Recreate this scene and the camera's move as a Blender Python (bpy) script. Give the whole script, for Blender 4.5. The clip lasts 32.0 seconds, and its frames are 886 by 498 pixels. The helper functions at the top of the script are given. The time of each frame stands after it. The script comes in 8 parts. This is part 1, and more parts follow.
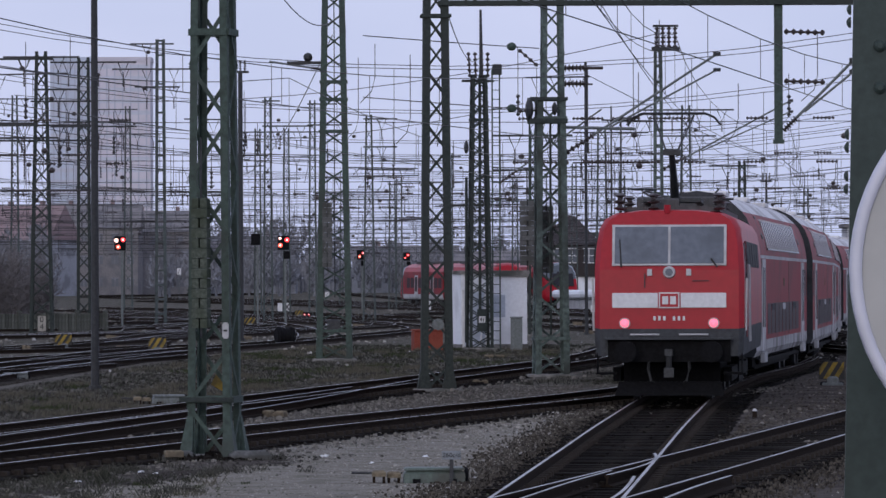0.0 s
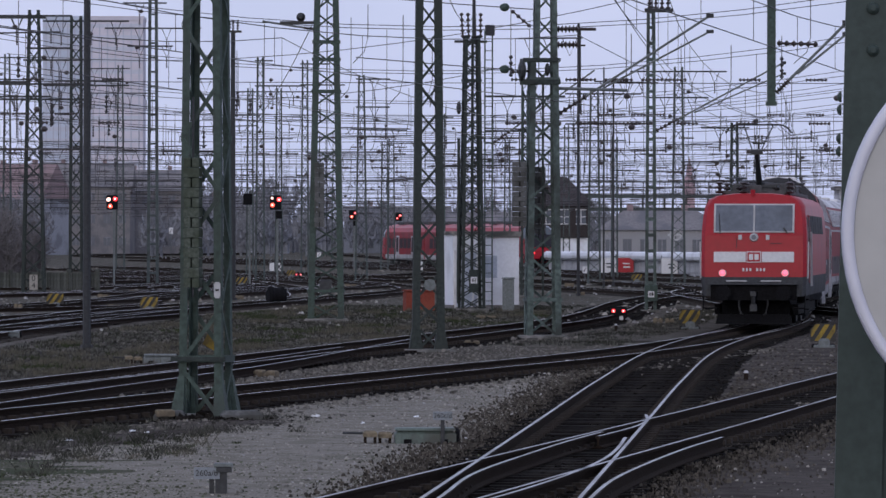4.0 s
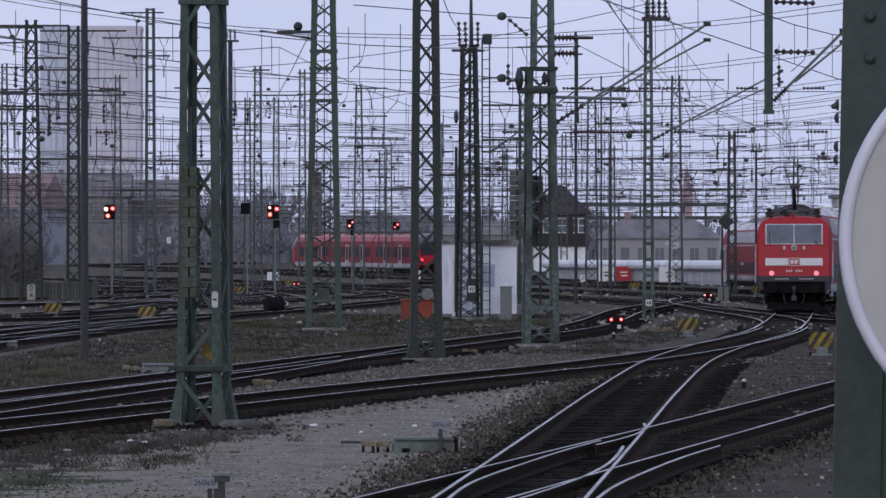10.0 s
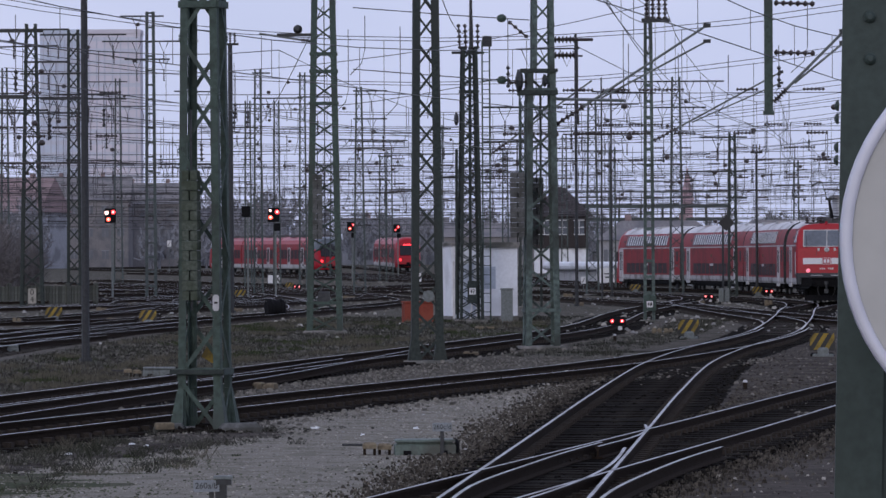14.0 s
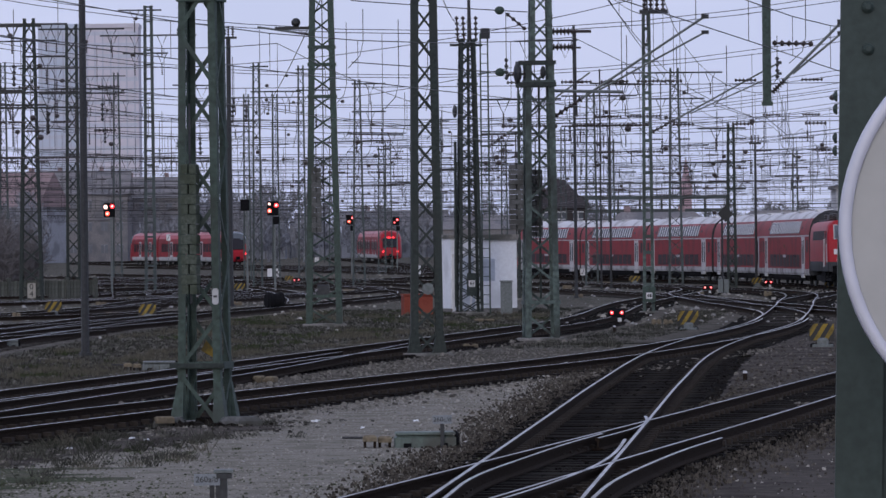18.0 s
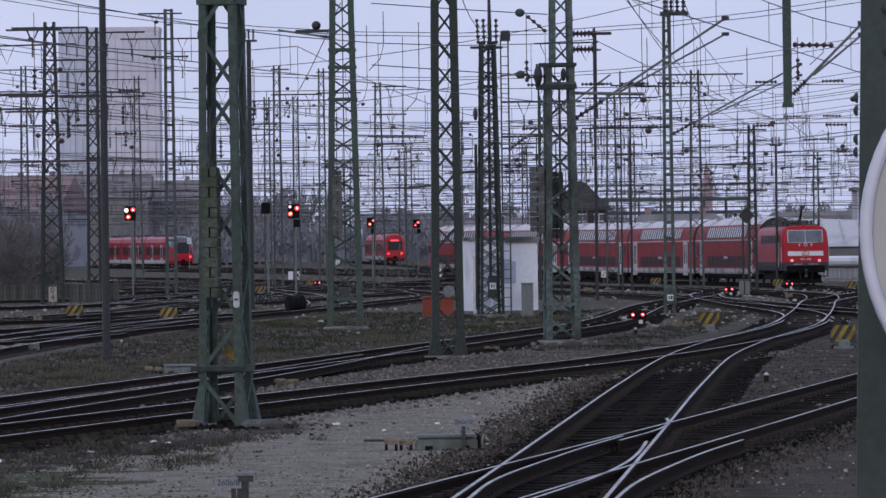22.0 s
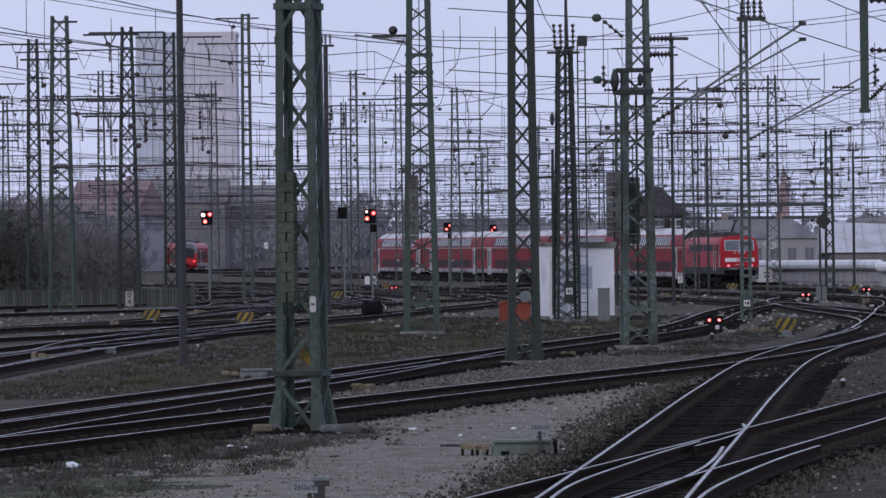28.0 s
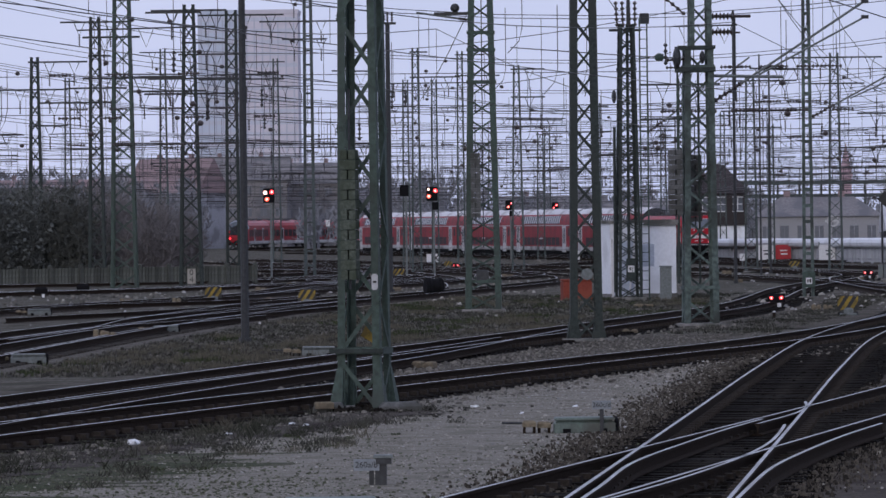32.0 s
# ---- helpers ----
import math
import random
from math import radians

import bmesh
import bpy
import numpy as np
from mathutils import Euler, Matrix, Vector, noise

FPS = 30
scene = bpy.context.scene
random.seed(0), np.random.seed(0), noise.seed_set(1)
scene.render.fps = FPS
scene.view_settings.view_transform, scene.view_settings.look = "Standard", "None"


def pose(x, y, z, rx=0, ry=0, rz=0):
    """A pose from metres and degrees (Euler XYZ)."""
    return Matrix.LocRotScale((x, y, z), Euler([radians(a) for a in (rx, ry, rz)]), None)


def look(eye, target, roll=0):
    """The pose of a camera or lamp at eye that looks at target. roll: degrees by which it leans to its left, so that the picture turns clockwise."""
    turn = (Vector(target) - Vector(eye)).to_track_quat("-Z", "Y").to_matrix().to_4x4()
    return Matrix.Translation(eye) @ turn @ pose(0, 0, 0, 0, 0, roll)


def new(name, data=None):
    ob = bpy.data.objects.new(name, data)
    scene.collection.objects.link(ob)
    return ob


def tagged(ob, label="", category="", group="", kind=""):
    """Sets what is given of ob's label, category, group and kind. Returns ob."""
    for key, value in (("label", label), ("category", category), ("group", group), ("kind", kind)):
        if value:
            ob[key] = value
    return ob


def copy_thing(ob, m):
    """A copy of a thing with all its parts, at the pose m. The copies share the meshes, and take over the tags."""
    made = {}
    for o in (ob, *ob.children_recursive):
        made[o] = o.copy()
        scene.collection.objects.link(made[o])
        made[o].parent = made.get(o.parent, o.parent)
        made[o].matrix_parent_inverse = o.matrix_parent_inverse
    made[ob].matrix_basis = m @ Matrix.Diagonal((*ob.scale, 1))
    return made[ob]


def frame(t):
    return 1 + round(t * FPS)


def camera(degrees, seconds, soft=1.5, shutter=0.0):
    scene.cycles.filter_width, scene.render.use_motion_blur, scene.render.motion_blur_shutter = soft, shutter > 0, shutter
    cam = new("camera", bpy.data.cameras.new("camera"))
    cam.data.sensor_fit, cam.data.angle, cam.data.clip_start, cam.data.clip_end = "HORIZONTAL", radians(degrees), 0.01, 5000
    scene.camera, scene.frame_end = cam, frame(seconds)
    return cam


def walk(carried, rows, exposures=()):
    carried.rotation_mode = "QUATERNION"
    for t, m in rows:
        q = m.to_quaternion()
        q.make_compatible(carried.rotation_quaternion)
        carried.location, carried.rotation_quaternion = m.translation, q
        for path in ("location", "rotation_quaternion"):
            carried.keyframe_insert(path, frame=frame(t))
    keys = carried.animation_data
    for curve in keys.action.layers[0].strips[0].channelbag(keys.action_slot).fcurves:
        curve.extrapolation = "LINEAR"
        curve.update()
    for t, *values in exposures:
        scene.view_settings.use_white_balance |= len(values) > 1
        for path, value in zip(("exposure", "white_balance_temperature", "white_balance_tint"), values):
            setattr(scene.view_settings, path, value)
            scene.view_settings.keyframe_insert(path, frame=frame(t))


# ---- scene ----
# A railway station throat at dusk, seen from the end of a platform through a long lens.
cam = camera(10.182, 32.0, soft=1.5)
EYE = Vector((0.0, 0.0, 2.42))


def aim(yaw, pitch, roll):
    """Camera pose from degrees to the right, upwards and of lean."""
    a, b = radians(yaw), radians(pitch)
    way = Vector((math.sin(a) * math.cos(b), math.cos(a) * math.cos(b), math.sin(b)))
    return look(EYE, EYE + way * 100.0, roll)


walk(cam, [
    (0.0, aim(-0.1074, 0.4053, -0.187)),
    (0.5, aim(-0.0162, 0.3670, -0.343)),
    (1.0, aim(-0.1467, 0.2262, -0.279)),
    (1.5, aim(0.0029, 0.1260, -0.194)),
    (2.0, aim(-0.0870, 0.0961, -0.194)),
    (2.5, aim(-0.0490, 0.0928, 0.086)),
    (3.0, aim(-0.0195, 0.0732, 0.101)),
    (3.5, aim(-0.0151, -0.0467, 0.095)),
    (5.5, aim(-0.0004, -0.0520, -0.053)),
    (6.0, aim(0.0947, -0.1736, 0.003)),
    (6.5, aim(0.0867, -0.1944, 0.119)),
    (7.0, aim(0.0506, -0.1441, -0.002)),
    (7.5, aim(0.0216, 0.1585, -0.106)),
    (8.0, aim(0.0181, 0.2518, -0.142)),
    (8.5, aim(-0.0284, 0.2346, -0.151)),
    (9.0, aim(-0.0000, 0.1953, 0.000)),
    (9.5, aim(-0.0083, 0.0338, -0.029)),
    (10.0, aim(0.0110, 0.0542, -0.051)),
    (10.5, aim(-0.0453, 0.0944, -0.180)),
    (11.0, aim(-0.0377, 0.2246, -0.166)),
    (11.5, aim(-0.0377, 0.1770, -0.243)),
    (12.0, aim(-0.0469, 0.1451, -0.210)),
    (12.5, aim(-0.0102, 0.1642, -0.212)),
    (13.0, aim(-0.0047, 0.0928, -0.185)),
    (13.5, aim(0.0377, 0.0546, -0.195)),
    (14.0, aim(0.0032, 0.0806, -0.283)),
    (14.5, aim(0.0105, 0.0539, -0.339)),
    (16.5, aim(0.0293, 0.0928, -0.419)),
    (17.0, aim(0.0274, 0.0082, -0.460)),
    (17.5, aim(0.0489, 0.0181, -0.469)),
    (18.0, aim(0.0118, -0.0062, -0.586)),
    (18.5, aim(-0.0210, 0.0137, -0.647)),
    (19.0, aim(-0.2260, -0.0014, -0.672)),
    (19.5, aim(-0.4669, 0.0171, -0.572)),
    (20.0, aim(-0.4392, 0.0356, -0.666)),
    (20.5, aim(-0.3757, 0.0320, -0.651)),
    (21.0, aim(-0.3810, 0.0241, -0.651)),
    (21.5, aim(-0.2613, 0.0506, -0.686)),
    (22.0, aim(-0.2284, 0.0258, -0.730)),
    (22.5, aim(-0.3224, -0.0782, -0.699)),
    (23.0, aim(-0.3817, -0.1437, -0.639)),
    (23.5, aim(-0.7603, -0.1493, -0.727)),
    (24.0, aim(-0.8684, -0.1095, -0.713)),
    (24.5, aim(-0.9181, -0.0255, -0.674)),
    (26.5, aim(-0.9300, -0.0322, -0.583)),
    (27.0, aim(-0.9693, -0.0063, -0.619)),
    (27.5, aim(-1.0695, 0.0172, -0.594)),
    (28.0, aim(-1.1092, 0.0940, -0.645)),
    (28.5, aim(-1.1698, 0.0990, -0.640)),
    (29.0, aim(-1.2089, 0.0748, -0.631)),
    (29.5, aim(-1.2987, 0.0344, -0.465)),
    (30.0, aim(-1.3253, -0.0033, -0.539)),
    (30.5, aim(-1.3599, -0.0273, -0.637)),
    (31.0, aim(-1.5187, -0.0356, -0.647)),
    (31.5, aim(-1.6583, -0.0661, -0.615)),
    (32.0, aim(-1.8240, -0.1551, -0.636)),
], exposures=((0.0, 0.0, 6500, 10), (32.0, 0.0, 6500, 10)))

# ---- light: overcast dusk ----
world = bpy.data.worlds.new("dusk_sky")
scene.world = world
world.use_nodes = True
wn, wl = world.node_tree.nodes, world.node_tree.links
wn.clear()
w_out = wn.new("ShaderNodeOutputWorld")
w_bg = wn.new("ShaderNodeBackground")
w_sky = wn.new("ShaderNodeTexSky")
w_sky.sky_type, w_sky.sun_disc = "NISHITA", False
w_sky.sun_elevation, w_sky.sun_rotation = radians(15), radians(195)
w_sky.air_density, w_sky.dust_density, w_sky.ozone_density = 1.0, 3.0, 3.0
w_mix = wn.new("ShaderNodeMix")
w_mix.data_type = "RGBA"
w_geo = wn.new("ShaderNodeTexCoord")
w_map = wn.new("ShaderNodeMapping")
w_map.inputs["Scale"].default_value = (3.0, 3.0, 9.0)
w_noise = wn.new("ShaderNodeTexNoise")
w_noise.inputs["Scale"].default_value, w_noise.inputs["Detail"].default_value = 2.2, 4.0
w_ramp = wn.new("ShaderNodeValToRGB")
w_ramp.color_ramp.elements[0].position, w_ramp.color_ramp.elements[1].position = 0.25, 0.8
w_ramp.color_ramp.elements[0].color = (4.3, 4.85, 7.0, 1)
w_ramp.color_ramp.elements[1].color = (5.7, 6.05, 8.3, 1)
wl.new(w_geo.outputs["Generated"], w_map.inputs["Vector"])
wl.new(w_map.outputs["Vector"], w_noise.inputs["Vector"])
wl.new(w_noise.outputs["Fac"], w_ramp.inputs["Fac"])
w_mix.inputs["Factor"].default_value = 0.9
wl.new(w_sky.outputs["Color"], w_mix.inputs["A"])
wl.new(w_ramp.outputs["Color"], w_mix.inputs["B"])
wl.new(w_mix.outputs["Result"], w_bg.inputs["Color"])
w_bg.inputs["Strength"].default_value = 0.12
wl.new(w_bg.outputs["Background"], w_out.inputs["Surface"])

sun_data = bpy.data.lights.new("sun", "SUN")
sun_data.energy, sun_data.angle, sun_data.color = 0.75, radians(30), (1.0, 0.94, 0.92)
sun = new("sun", sun_data)
sun.rotation_euler = (radians(75), 0, radians(-15))


# ---- materials ----
def mat(name, base, rough=0.7, metal=0.0, scale=6.0, vary=0.25, bump=0.15, second=None, stain=0.0, glow=0.0, spec=0.4, random_tint=0.0, island=0.0):
    """A surface with grain at two scales; second: the colour it is stained towards."""
    m = bpy.data.materials.new(name)
    m.use_nodes = True
    n, l = m.node_tree.nodes, m.node_tree.links
    bsdf = n["Principled BSDF"]
    bsdf.inputs["Roughness"].default_value, bsdf.inputs["Metallic"].default_value = rough, metal
    bsdf.inputs["Specular IOR Level"].default_value = spec
    tc = n.new("ShaderNodeTexCoord")
    fine, broad = n.new("ShaderNodeTexNoise"), n.new("ShaderNodeTexNoise")
    fine.inputs["Scale"].default_value, fine.inputs["Detail"].default_value = scale * 4, 5.0
    broad.inputs["Scale"].default_value, broad.inputs["Detail"].default_value = scale * 0.35, 3.0
    l.new(tc.outputs["Object"], fine.inputs["Vector"])
    l.new(tc.outputs["Object"], broad.inputs["Vector"])
    ramp = n.new("ShaderNodeValToRGB")
    lo, hi = 1 - vary, 1 + vary
    ramp.color_ramp.elements[0].position, ramp.color_ramp.elements[1].position = 0.3, 0.7
    ramp.color_ramp.elements[0].color = (*[c * lo for c in base], 1)
    ramp.color_ramp.elements[1].color = (*[min(1, c * hi) for c in base], 1)
    l.new(fine.outputs["Fac"], ramp.inputs["Fac"])
    out = ramp.outputs["Color"]
    if second:
        mix, edge = n.new("ShaderNodeMix"), n.new("ShaderNodeMapRange")
        mix.data_type = "RGBA"
        edge.inputs["From Min"].default_value, edge.inputs["From Max"].default_value = 0.62 - stain * 0.3, 0.72 - stain * 0.2
        l.new(broad.outputs["Fac"], edge.inputs["Value"])
        l.new(edge.outputs["Result"], mix.inputs["Factor"])
        l.new(out, mix.inputs["A"])
        mix.inputs["B"].default_value = (*second, 1)
        out = mix.outputs["Result"]
    if random_tint or island:
        info, hsv, rng = n.new("ShaderNodeNewGeometry" if island else "ShaderNodeObjectInfo"), n.new("ShaderNodeHueSaturation"), n.new("ShaderNodeMapRange")
        rng.inputs["To Min"].default_value, rng.inputs["To Max"].default_value = 1 - (island or random_tint), 1 + (island or random_tint)
        l.new(info.outputs["Random Per Island" if island else "Random"], rng.inputs["Value"])
        l.new(rng.outputs["Result"], hsv.inputs["Value"])
        l.new(out, hsv.inputs["Color"])
        out = hsv.outputs["Color"]
    l.new(out, bsdf.inputs["Base Color"])
    if bump:
        b = n.new("ShaderNodeBump")
        b.inputs["Strength"].default_value, b.inputs["Distance"].default_value = bump, 0.02
        l.new(fine.outputs["Fac"], b.inputs["Height"])
        l.new(b.outputs["Normal"], bsdf.inputs["Normal"])
    if glow:
        bsdf.inputs["Emission Color"].default_value = (*base, 1)
        bsdf.inputs["Emission Strength"].default_value = glow
    return m


GREEN = mat("mast_paint", (0.044, 0.067, 0.056), 0.65, 0.0, 3.0, 0.35, 0.2, (0.04, 0.052, 0.046), 0.4, spec=0.3)
GREEN_DARK = mat("old_mast_paint", (0.03, 0.039, 0.036), 0.7, 0.0, 3.0, 0.35, 0.2, (0.034, 0.04, 0.037), 0.5, spec=0.25)
GREEN_PALE = mat("pale_mast_paint", (0.072, 0.1, 0.091), 0.6, 0.0, 2.2, 0.5, 0.25, (0.028, 0.036, 0.032), 0.55, spec=0.35)
# Paler copy of the mast green, with distance haze painted in.
GREEN_FAR = mat("haze_tinted_mast_paint", (0.07, 0.086, 0.085), 0.7, 0.0, 3.0, 0.3, 0.1, (0.05, 0.055, 0.053), 0.4, spec=0.2)
GALV = mat("galvanised_steel", (0.13, 0.145, 0.145), 0.6, 0.2, 3.0, 0.25, 0.1)
DARK_STEEL = mat("dark_steel", (0.035, 0.037, 0.04), 0.6, 0.2, 4.0, 0.3, 0.1)
POST_GREEN = mat("post_paint", (0.045, 0.061, 0.055), 0.55, 0.0, 14.0, 0.14, 0.06, (0.036, 0.05, 0.045), 0.3, spec=0.2)
WEIGHT = mat("weight_concrete", (0.082, 0.095, 0.078), 0.9, 0.0, 5.0, 0.35, 0.3, (0.05, 0.06, 0.042), 0.5, spec=0.05)
WEIGHT_GREY = mat("weight_iron", (0.11, 0.112, 0.11), 0.9, 0.0, 5.0, 0.25, 0.3, (0.07, 0.07, 0.066), 0.4, spec=0.05)
CONCRETE = mat("concrete", (0.2, 0.19, 0.18), 0.9, 0.0, 3.0, 0.25, 0.3, (0.1, 0.1, 0.09), 0.4, spec=0.05)
RAIL_TOP = mat("polished_rail", (0.43, 0.43, 0.44), 0.42, 1.0, 1.2, 0.3, 0.0, (0.28, 0.27, 0.265), 0.45)
RAIL_DULL = mat("dull_rail", (0.56, 0.555, 0.55), 0.45, 0.4, 3.0, 0.3, 0.0, (0.3, 0.27, 0.25), 0.3)
RAIL_RUST = mat("rusty_rail", (0.025, 0.0185, 0.0145), 0.85, 0.0, 8.0, 0.35, 0.2, spec=0.03)
SLEEPER = mat("oiled_sleeper", (0.0095, 0.008, 0.007), 0.85, 0.0, 5.0, 0.4, 0.3, (0.022, 0.019, 0.016), 0.3, spec=0.03, random_tint=0.35)
BALLAST_DARK = mat("oily_ballast", (0.0065, 0.0058, 0.0052), 0.95, 0.0, 4.0, 0.5, 0.4, (0.017, 0.0145, 0.012), 0.5, spec=0.01)
BALLAST = mat("brown_ballast", (0.125, 0.115, 0.1), 0.95, 0.0, 6.0, 0.6, 0.8, (0.07, 0.063, 0.053), 0.5, spec=0.02)
GRAVEL = mat("grey_gravel", (0.212, 0.197, 0.168), 0.95, 0.0, 6.0, 0.3, 0.5, (0.158, 0.147, 0.121), 0.5, spec=0.02)
GROUND = mat("dry_ground", (0.11, 0.102, 0.085), 0.95, 0.0, 2.6, 0.6, 0.9, (0.062, 0.059, 0.047), 0.6, spec=0.02)
MOSS = mat("moss", (0.085, 0.092, 0.062), 0.95, 0.0, 6, 0.4, 0.3, (0.075, 0.076, 0.054), 0.5, spec=0.02, island=0.4)
STONE = mat("ballast_stone", (0.24, 0.225, 0.197), 0.9, 0.0, 20.0, 0.25, 0.2, spec=0.05, island=0.6)
RED = mat("traffic_red_paint", (0.33, 0.008, 0.018), 0.4, 0.0, 2.0, 0.08, 0.02, (0.26, 0.009, 0.017), 0.3, spec=0.25)
RED_SIDE = mat("dusty_red_paint", (0.26, 0.027, 0.034), 0.5, 0.0, 1.5, 0.16, 0.02, (0.18, 0.028, 0.031), 0.5, spec=0.1)
LIGHT_GREY = mat("light_grey_paint", (0.47, 0.47, 0.48), 0.6, 0.0, 3.0, 0.1, 0.03, (0.35, 0.34, 0.34), 0.4, spec=0.15)
WHITE = mat("white_paint", (0.62, 0.62, 0.63), 0.6, 0.0, 3.0, 0.08, 0.03, (0.5, 0.5, 0.5), 0.3, spec=0.2)
COACH_SKIRT = mat("grimy_coach_skirt", (0.4, 0.39, 0.395), 0.7, 0.0, 2.5, 0.18, 0.03, (0.2, 0.19, 0.185), 0.5, spec=0.1)
SKIRT = mat("umbra_grey_paint", (0.05, 0.053, 0.058), 0.65, 0.0, 3.0, 0.2, 0.05, (0.034, 0.034, 0.034), 0.4, spec=0.15)
ROOF_GREY = mat("coach_roof", (0.62, 0.61, 0.62), 0.55, 0.0, 1.5, 0.12, 0.05, (0.36, 0.34, 0.34), 0.5, spec=0.3)
ROOF_DARK = mat("loco_roof", (0.07, 0.068, 0.07), 0.7, 0.1, 3.0, 0.25, 0.1)
BLACK = mat("black_underframe", (0.008, 0.008, 0.009), 0.8, 0.0, 4.0, 0.4, 0.2, spec=0.08)
GLASS = mat("dark_window_glass", (0.022, 0.02, 0.024), 0.2, 0.0, 2.0, 0.1, 0.0, spec=0.2)
GLASS_DULL = mat("dusty_side_glass", (0.03, 0.018, 0.02), 0.4, 0.0, 2.0, 0.15, 0.0, spec=0.05)
LAMP_CORE = mat("lamp_filament", (1.0, 0.62, 0.55), 0.4, 0, 4, 0.0, 0, glow=2.2)
MID_STONE = mat("grey_brown_stone", (0.13, 0.12, 0.104), 0.9, 0.0, 20.0, 0.25, 0.2, spec=0.05, island=0.65)
MOSSY_SOIL = mat("mossy_soil", (0.088, 0.087, 0.064), 0.95, 0.0, 3.0, 0.5, 0.6, (0.056, 0.064, 0.04), 0.7, spec=0.02)
DARK_STONE = mat("dark_stone", (0.013, 0.0112, 0.0095), 0.9, 0.0, 20.0, 0.3, 0.2, spec=0.02, island=0.8)
SCREEN = mat("windscreen_glass", (0.11, 0.125, 0.15), 0.08, 0.0, 2.0, 0.15, 0.0, (0.07, 0.078, 0.09), 0.5, spec=0.6)
RUBBER = mat("rubber", (0.02, 0.02, 0.02), 0.7, 0.0, 4.0, 0.2, 0.0)
LAMP_RED = mat("red_lamp", (1.0, 0.035, 0.045), 0.4, 0, 4, 0.0, 0, glow=2.6)
LAMP_PINK = mat("red_lamp_core", (1.0, 0.13, 0.2), 0.4, 0, 4, 0.0, 0, glow=1.7)
LAMP_ORANGE = mat("orange_red_lamp", (1.0, 0.1, 0.06), 0.4, 0, 4, 0.0, 0, glow=2.0)
YELLOW = mat("yellow_sign_paint", (0.27, 0.19, 0.04), 0.7, 0, 8, 0.25, 0.05, (0.12, 0.09, 0.035), 0.5, spec=0.1)
BLACK_PAINT = mat("black_sign_paint", (0.02, 0.02, 0.02), 0.6, 0, 8, 0.2, 0.05)
ORANGE = mat("orange_box_paint", (0.2, 0.05, 0.034), 0.75, 0, 4, 0.2, 0.05, (0.22, 0.06, 0.04), 0.4, spec=0.1)
TAN = mat("weathered_cover", (0.165, 0.137, 0.097), 0.85, 0, 6, 0.3, 0.1, (0.1, 0.085, 0.065), 0.4, spec=0.05)
MACHINE = mat("machine_green", (0.1, 0.13, 0.115), 0.6, 0.1, 6, 0.2, 0.1, (0.07, 0.075, 0.065), 0.4)
HUT_WALL = mat("white_render", (0.74, 0.76, 0.8), 0.8, 0, 2.0, 0.06, 0.05, (0.6, 0.61, 0.64), 0.4)
HUT_DOOR = mat("hut_door_paint", (0.42, 0.46, 0.54), 0.6, 0, 3.0, 0.1, 0.03, (0.33, 0.36, 0.42), 0.4)
WOOD_DARK = mat("tarred_boards", (0.03, 0.024, 0.024), 0.8, 0, 3, 0.3, 0.2)
# Both roof colours are paled and greyed to carry the distance haze.
ROOF_TILE = mat("haze_tinted_tiles", (0.26, 0.195, 0.2), 0.85, 0, 2, 0.2, 0.2, (0.23, 0.18, 0.187), 0.5, spec=0.05)
ROOF_BROWN = mat("haze_tinted_roof", (0.205, 0.195, 0.197), 0.85, 0, 1, 0.2, 0.2, (0.15, 0.148, 0.158), 0.5, spec=0.05)
PLASTER = mat("pale_plaster", (0.5, 0.5, 0.52), 0.85, 0, 1, 0.12, 0.05, (0.4, 0.4, 0.42), 0.5)
# Tower colours drawn towards the sky: the haze is painted into them.
TOWER = mat("haze_tinted_cladding", (0.5, 0.55, 0.65), 0.8, 0, 0.08, 0.06, 0.0, (0.46, 0.51, 0.6), 0.4)
TOWER_PINK = mat("haze_tinted_cladding_warm", (0.58, 0.55, 0.61), 0.8, 0, 0.08, 0.06, 0.0, (0.53, 0.51, 0.57), 0.4)
BUSH_DARK = mat("ivy_twigs", (0.1, 0.104, 0.095), 0.9, 0, 3, 0.3, 0.0, spec=0.05)
BUSH = mat("bare_twigs", (0.17, 0.157, 0.155), 0.95, 0, 3, 0.3, 0.0, spec=0.02)
# Blue-grey lightening of the far trees is distance haze put into the colour.
BUSH_FAR = mat("haze_tinted_trees", (0.2, 0.205, 0.225), 0.95, 0, 0.5, 0.2, 0.0, spec=0.02)
GRASS = mat("dry_grass", (0.058, 0.058, 0.05), 0.9, 0, 0.8, 0.45, 0.0, (0.035, 0.037, 0.029), 0.6, spec=0.02, island=0.6)
GRASS_GREEN = mat("short_grass", (0.04, 0.05, 0.026), 0.9, 0, 4, 0.4, 0.0, spec=0.02, island=0.5)
CERAMIC = mat("brown_insulator", (0.05, 0.04, 0.04), 0.3, 0, 6, 0.2, 0.0)
WIRE = mat("overhead_wire", (0.05, 0.048, 0.05), 0.6, 0.3, 6, 0.2, 0.0)
GRAVEL_BROWN = mat("brown_gravel", (0.075, 0.066, 0.058), 0.95, 0.0, 2.0, 0.3, 0.4, (0.042, 0.036, 0.031), 0.5, spec=0.02)
GRAVEL_MID = mat("mixed_gravel", (0.098, 0.089, 0.075), 0.95, 0.0, 3.0, 0.45, 0.6, (0.058, 0.052, 0.042), 0.5, spec=0.02)
BROWN_STONE = mat("brown_stone", (0.064, 0.056, 0.046), 0.9, 0.0, 20.0, 0.3, 0.2, spec=0.04, island=0.65)
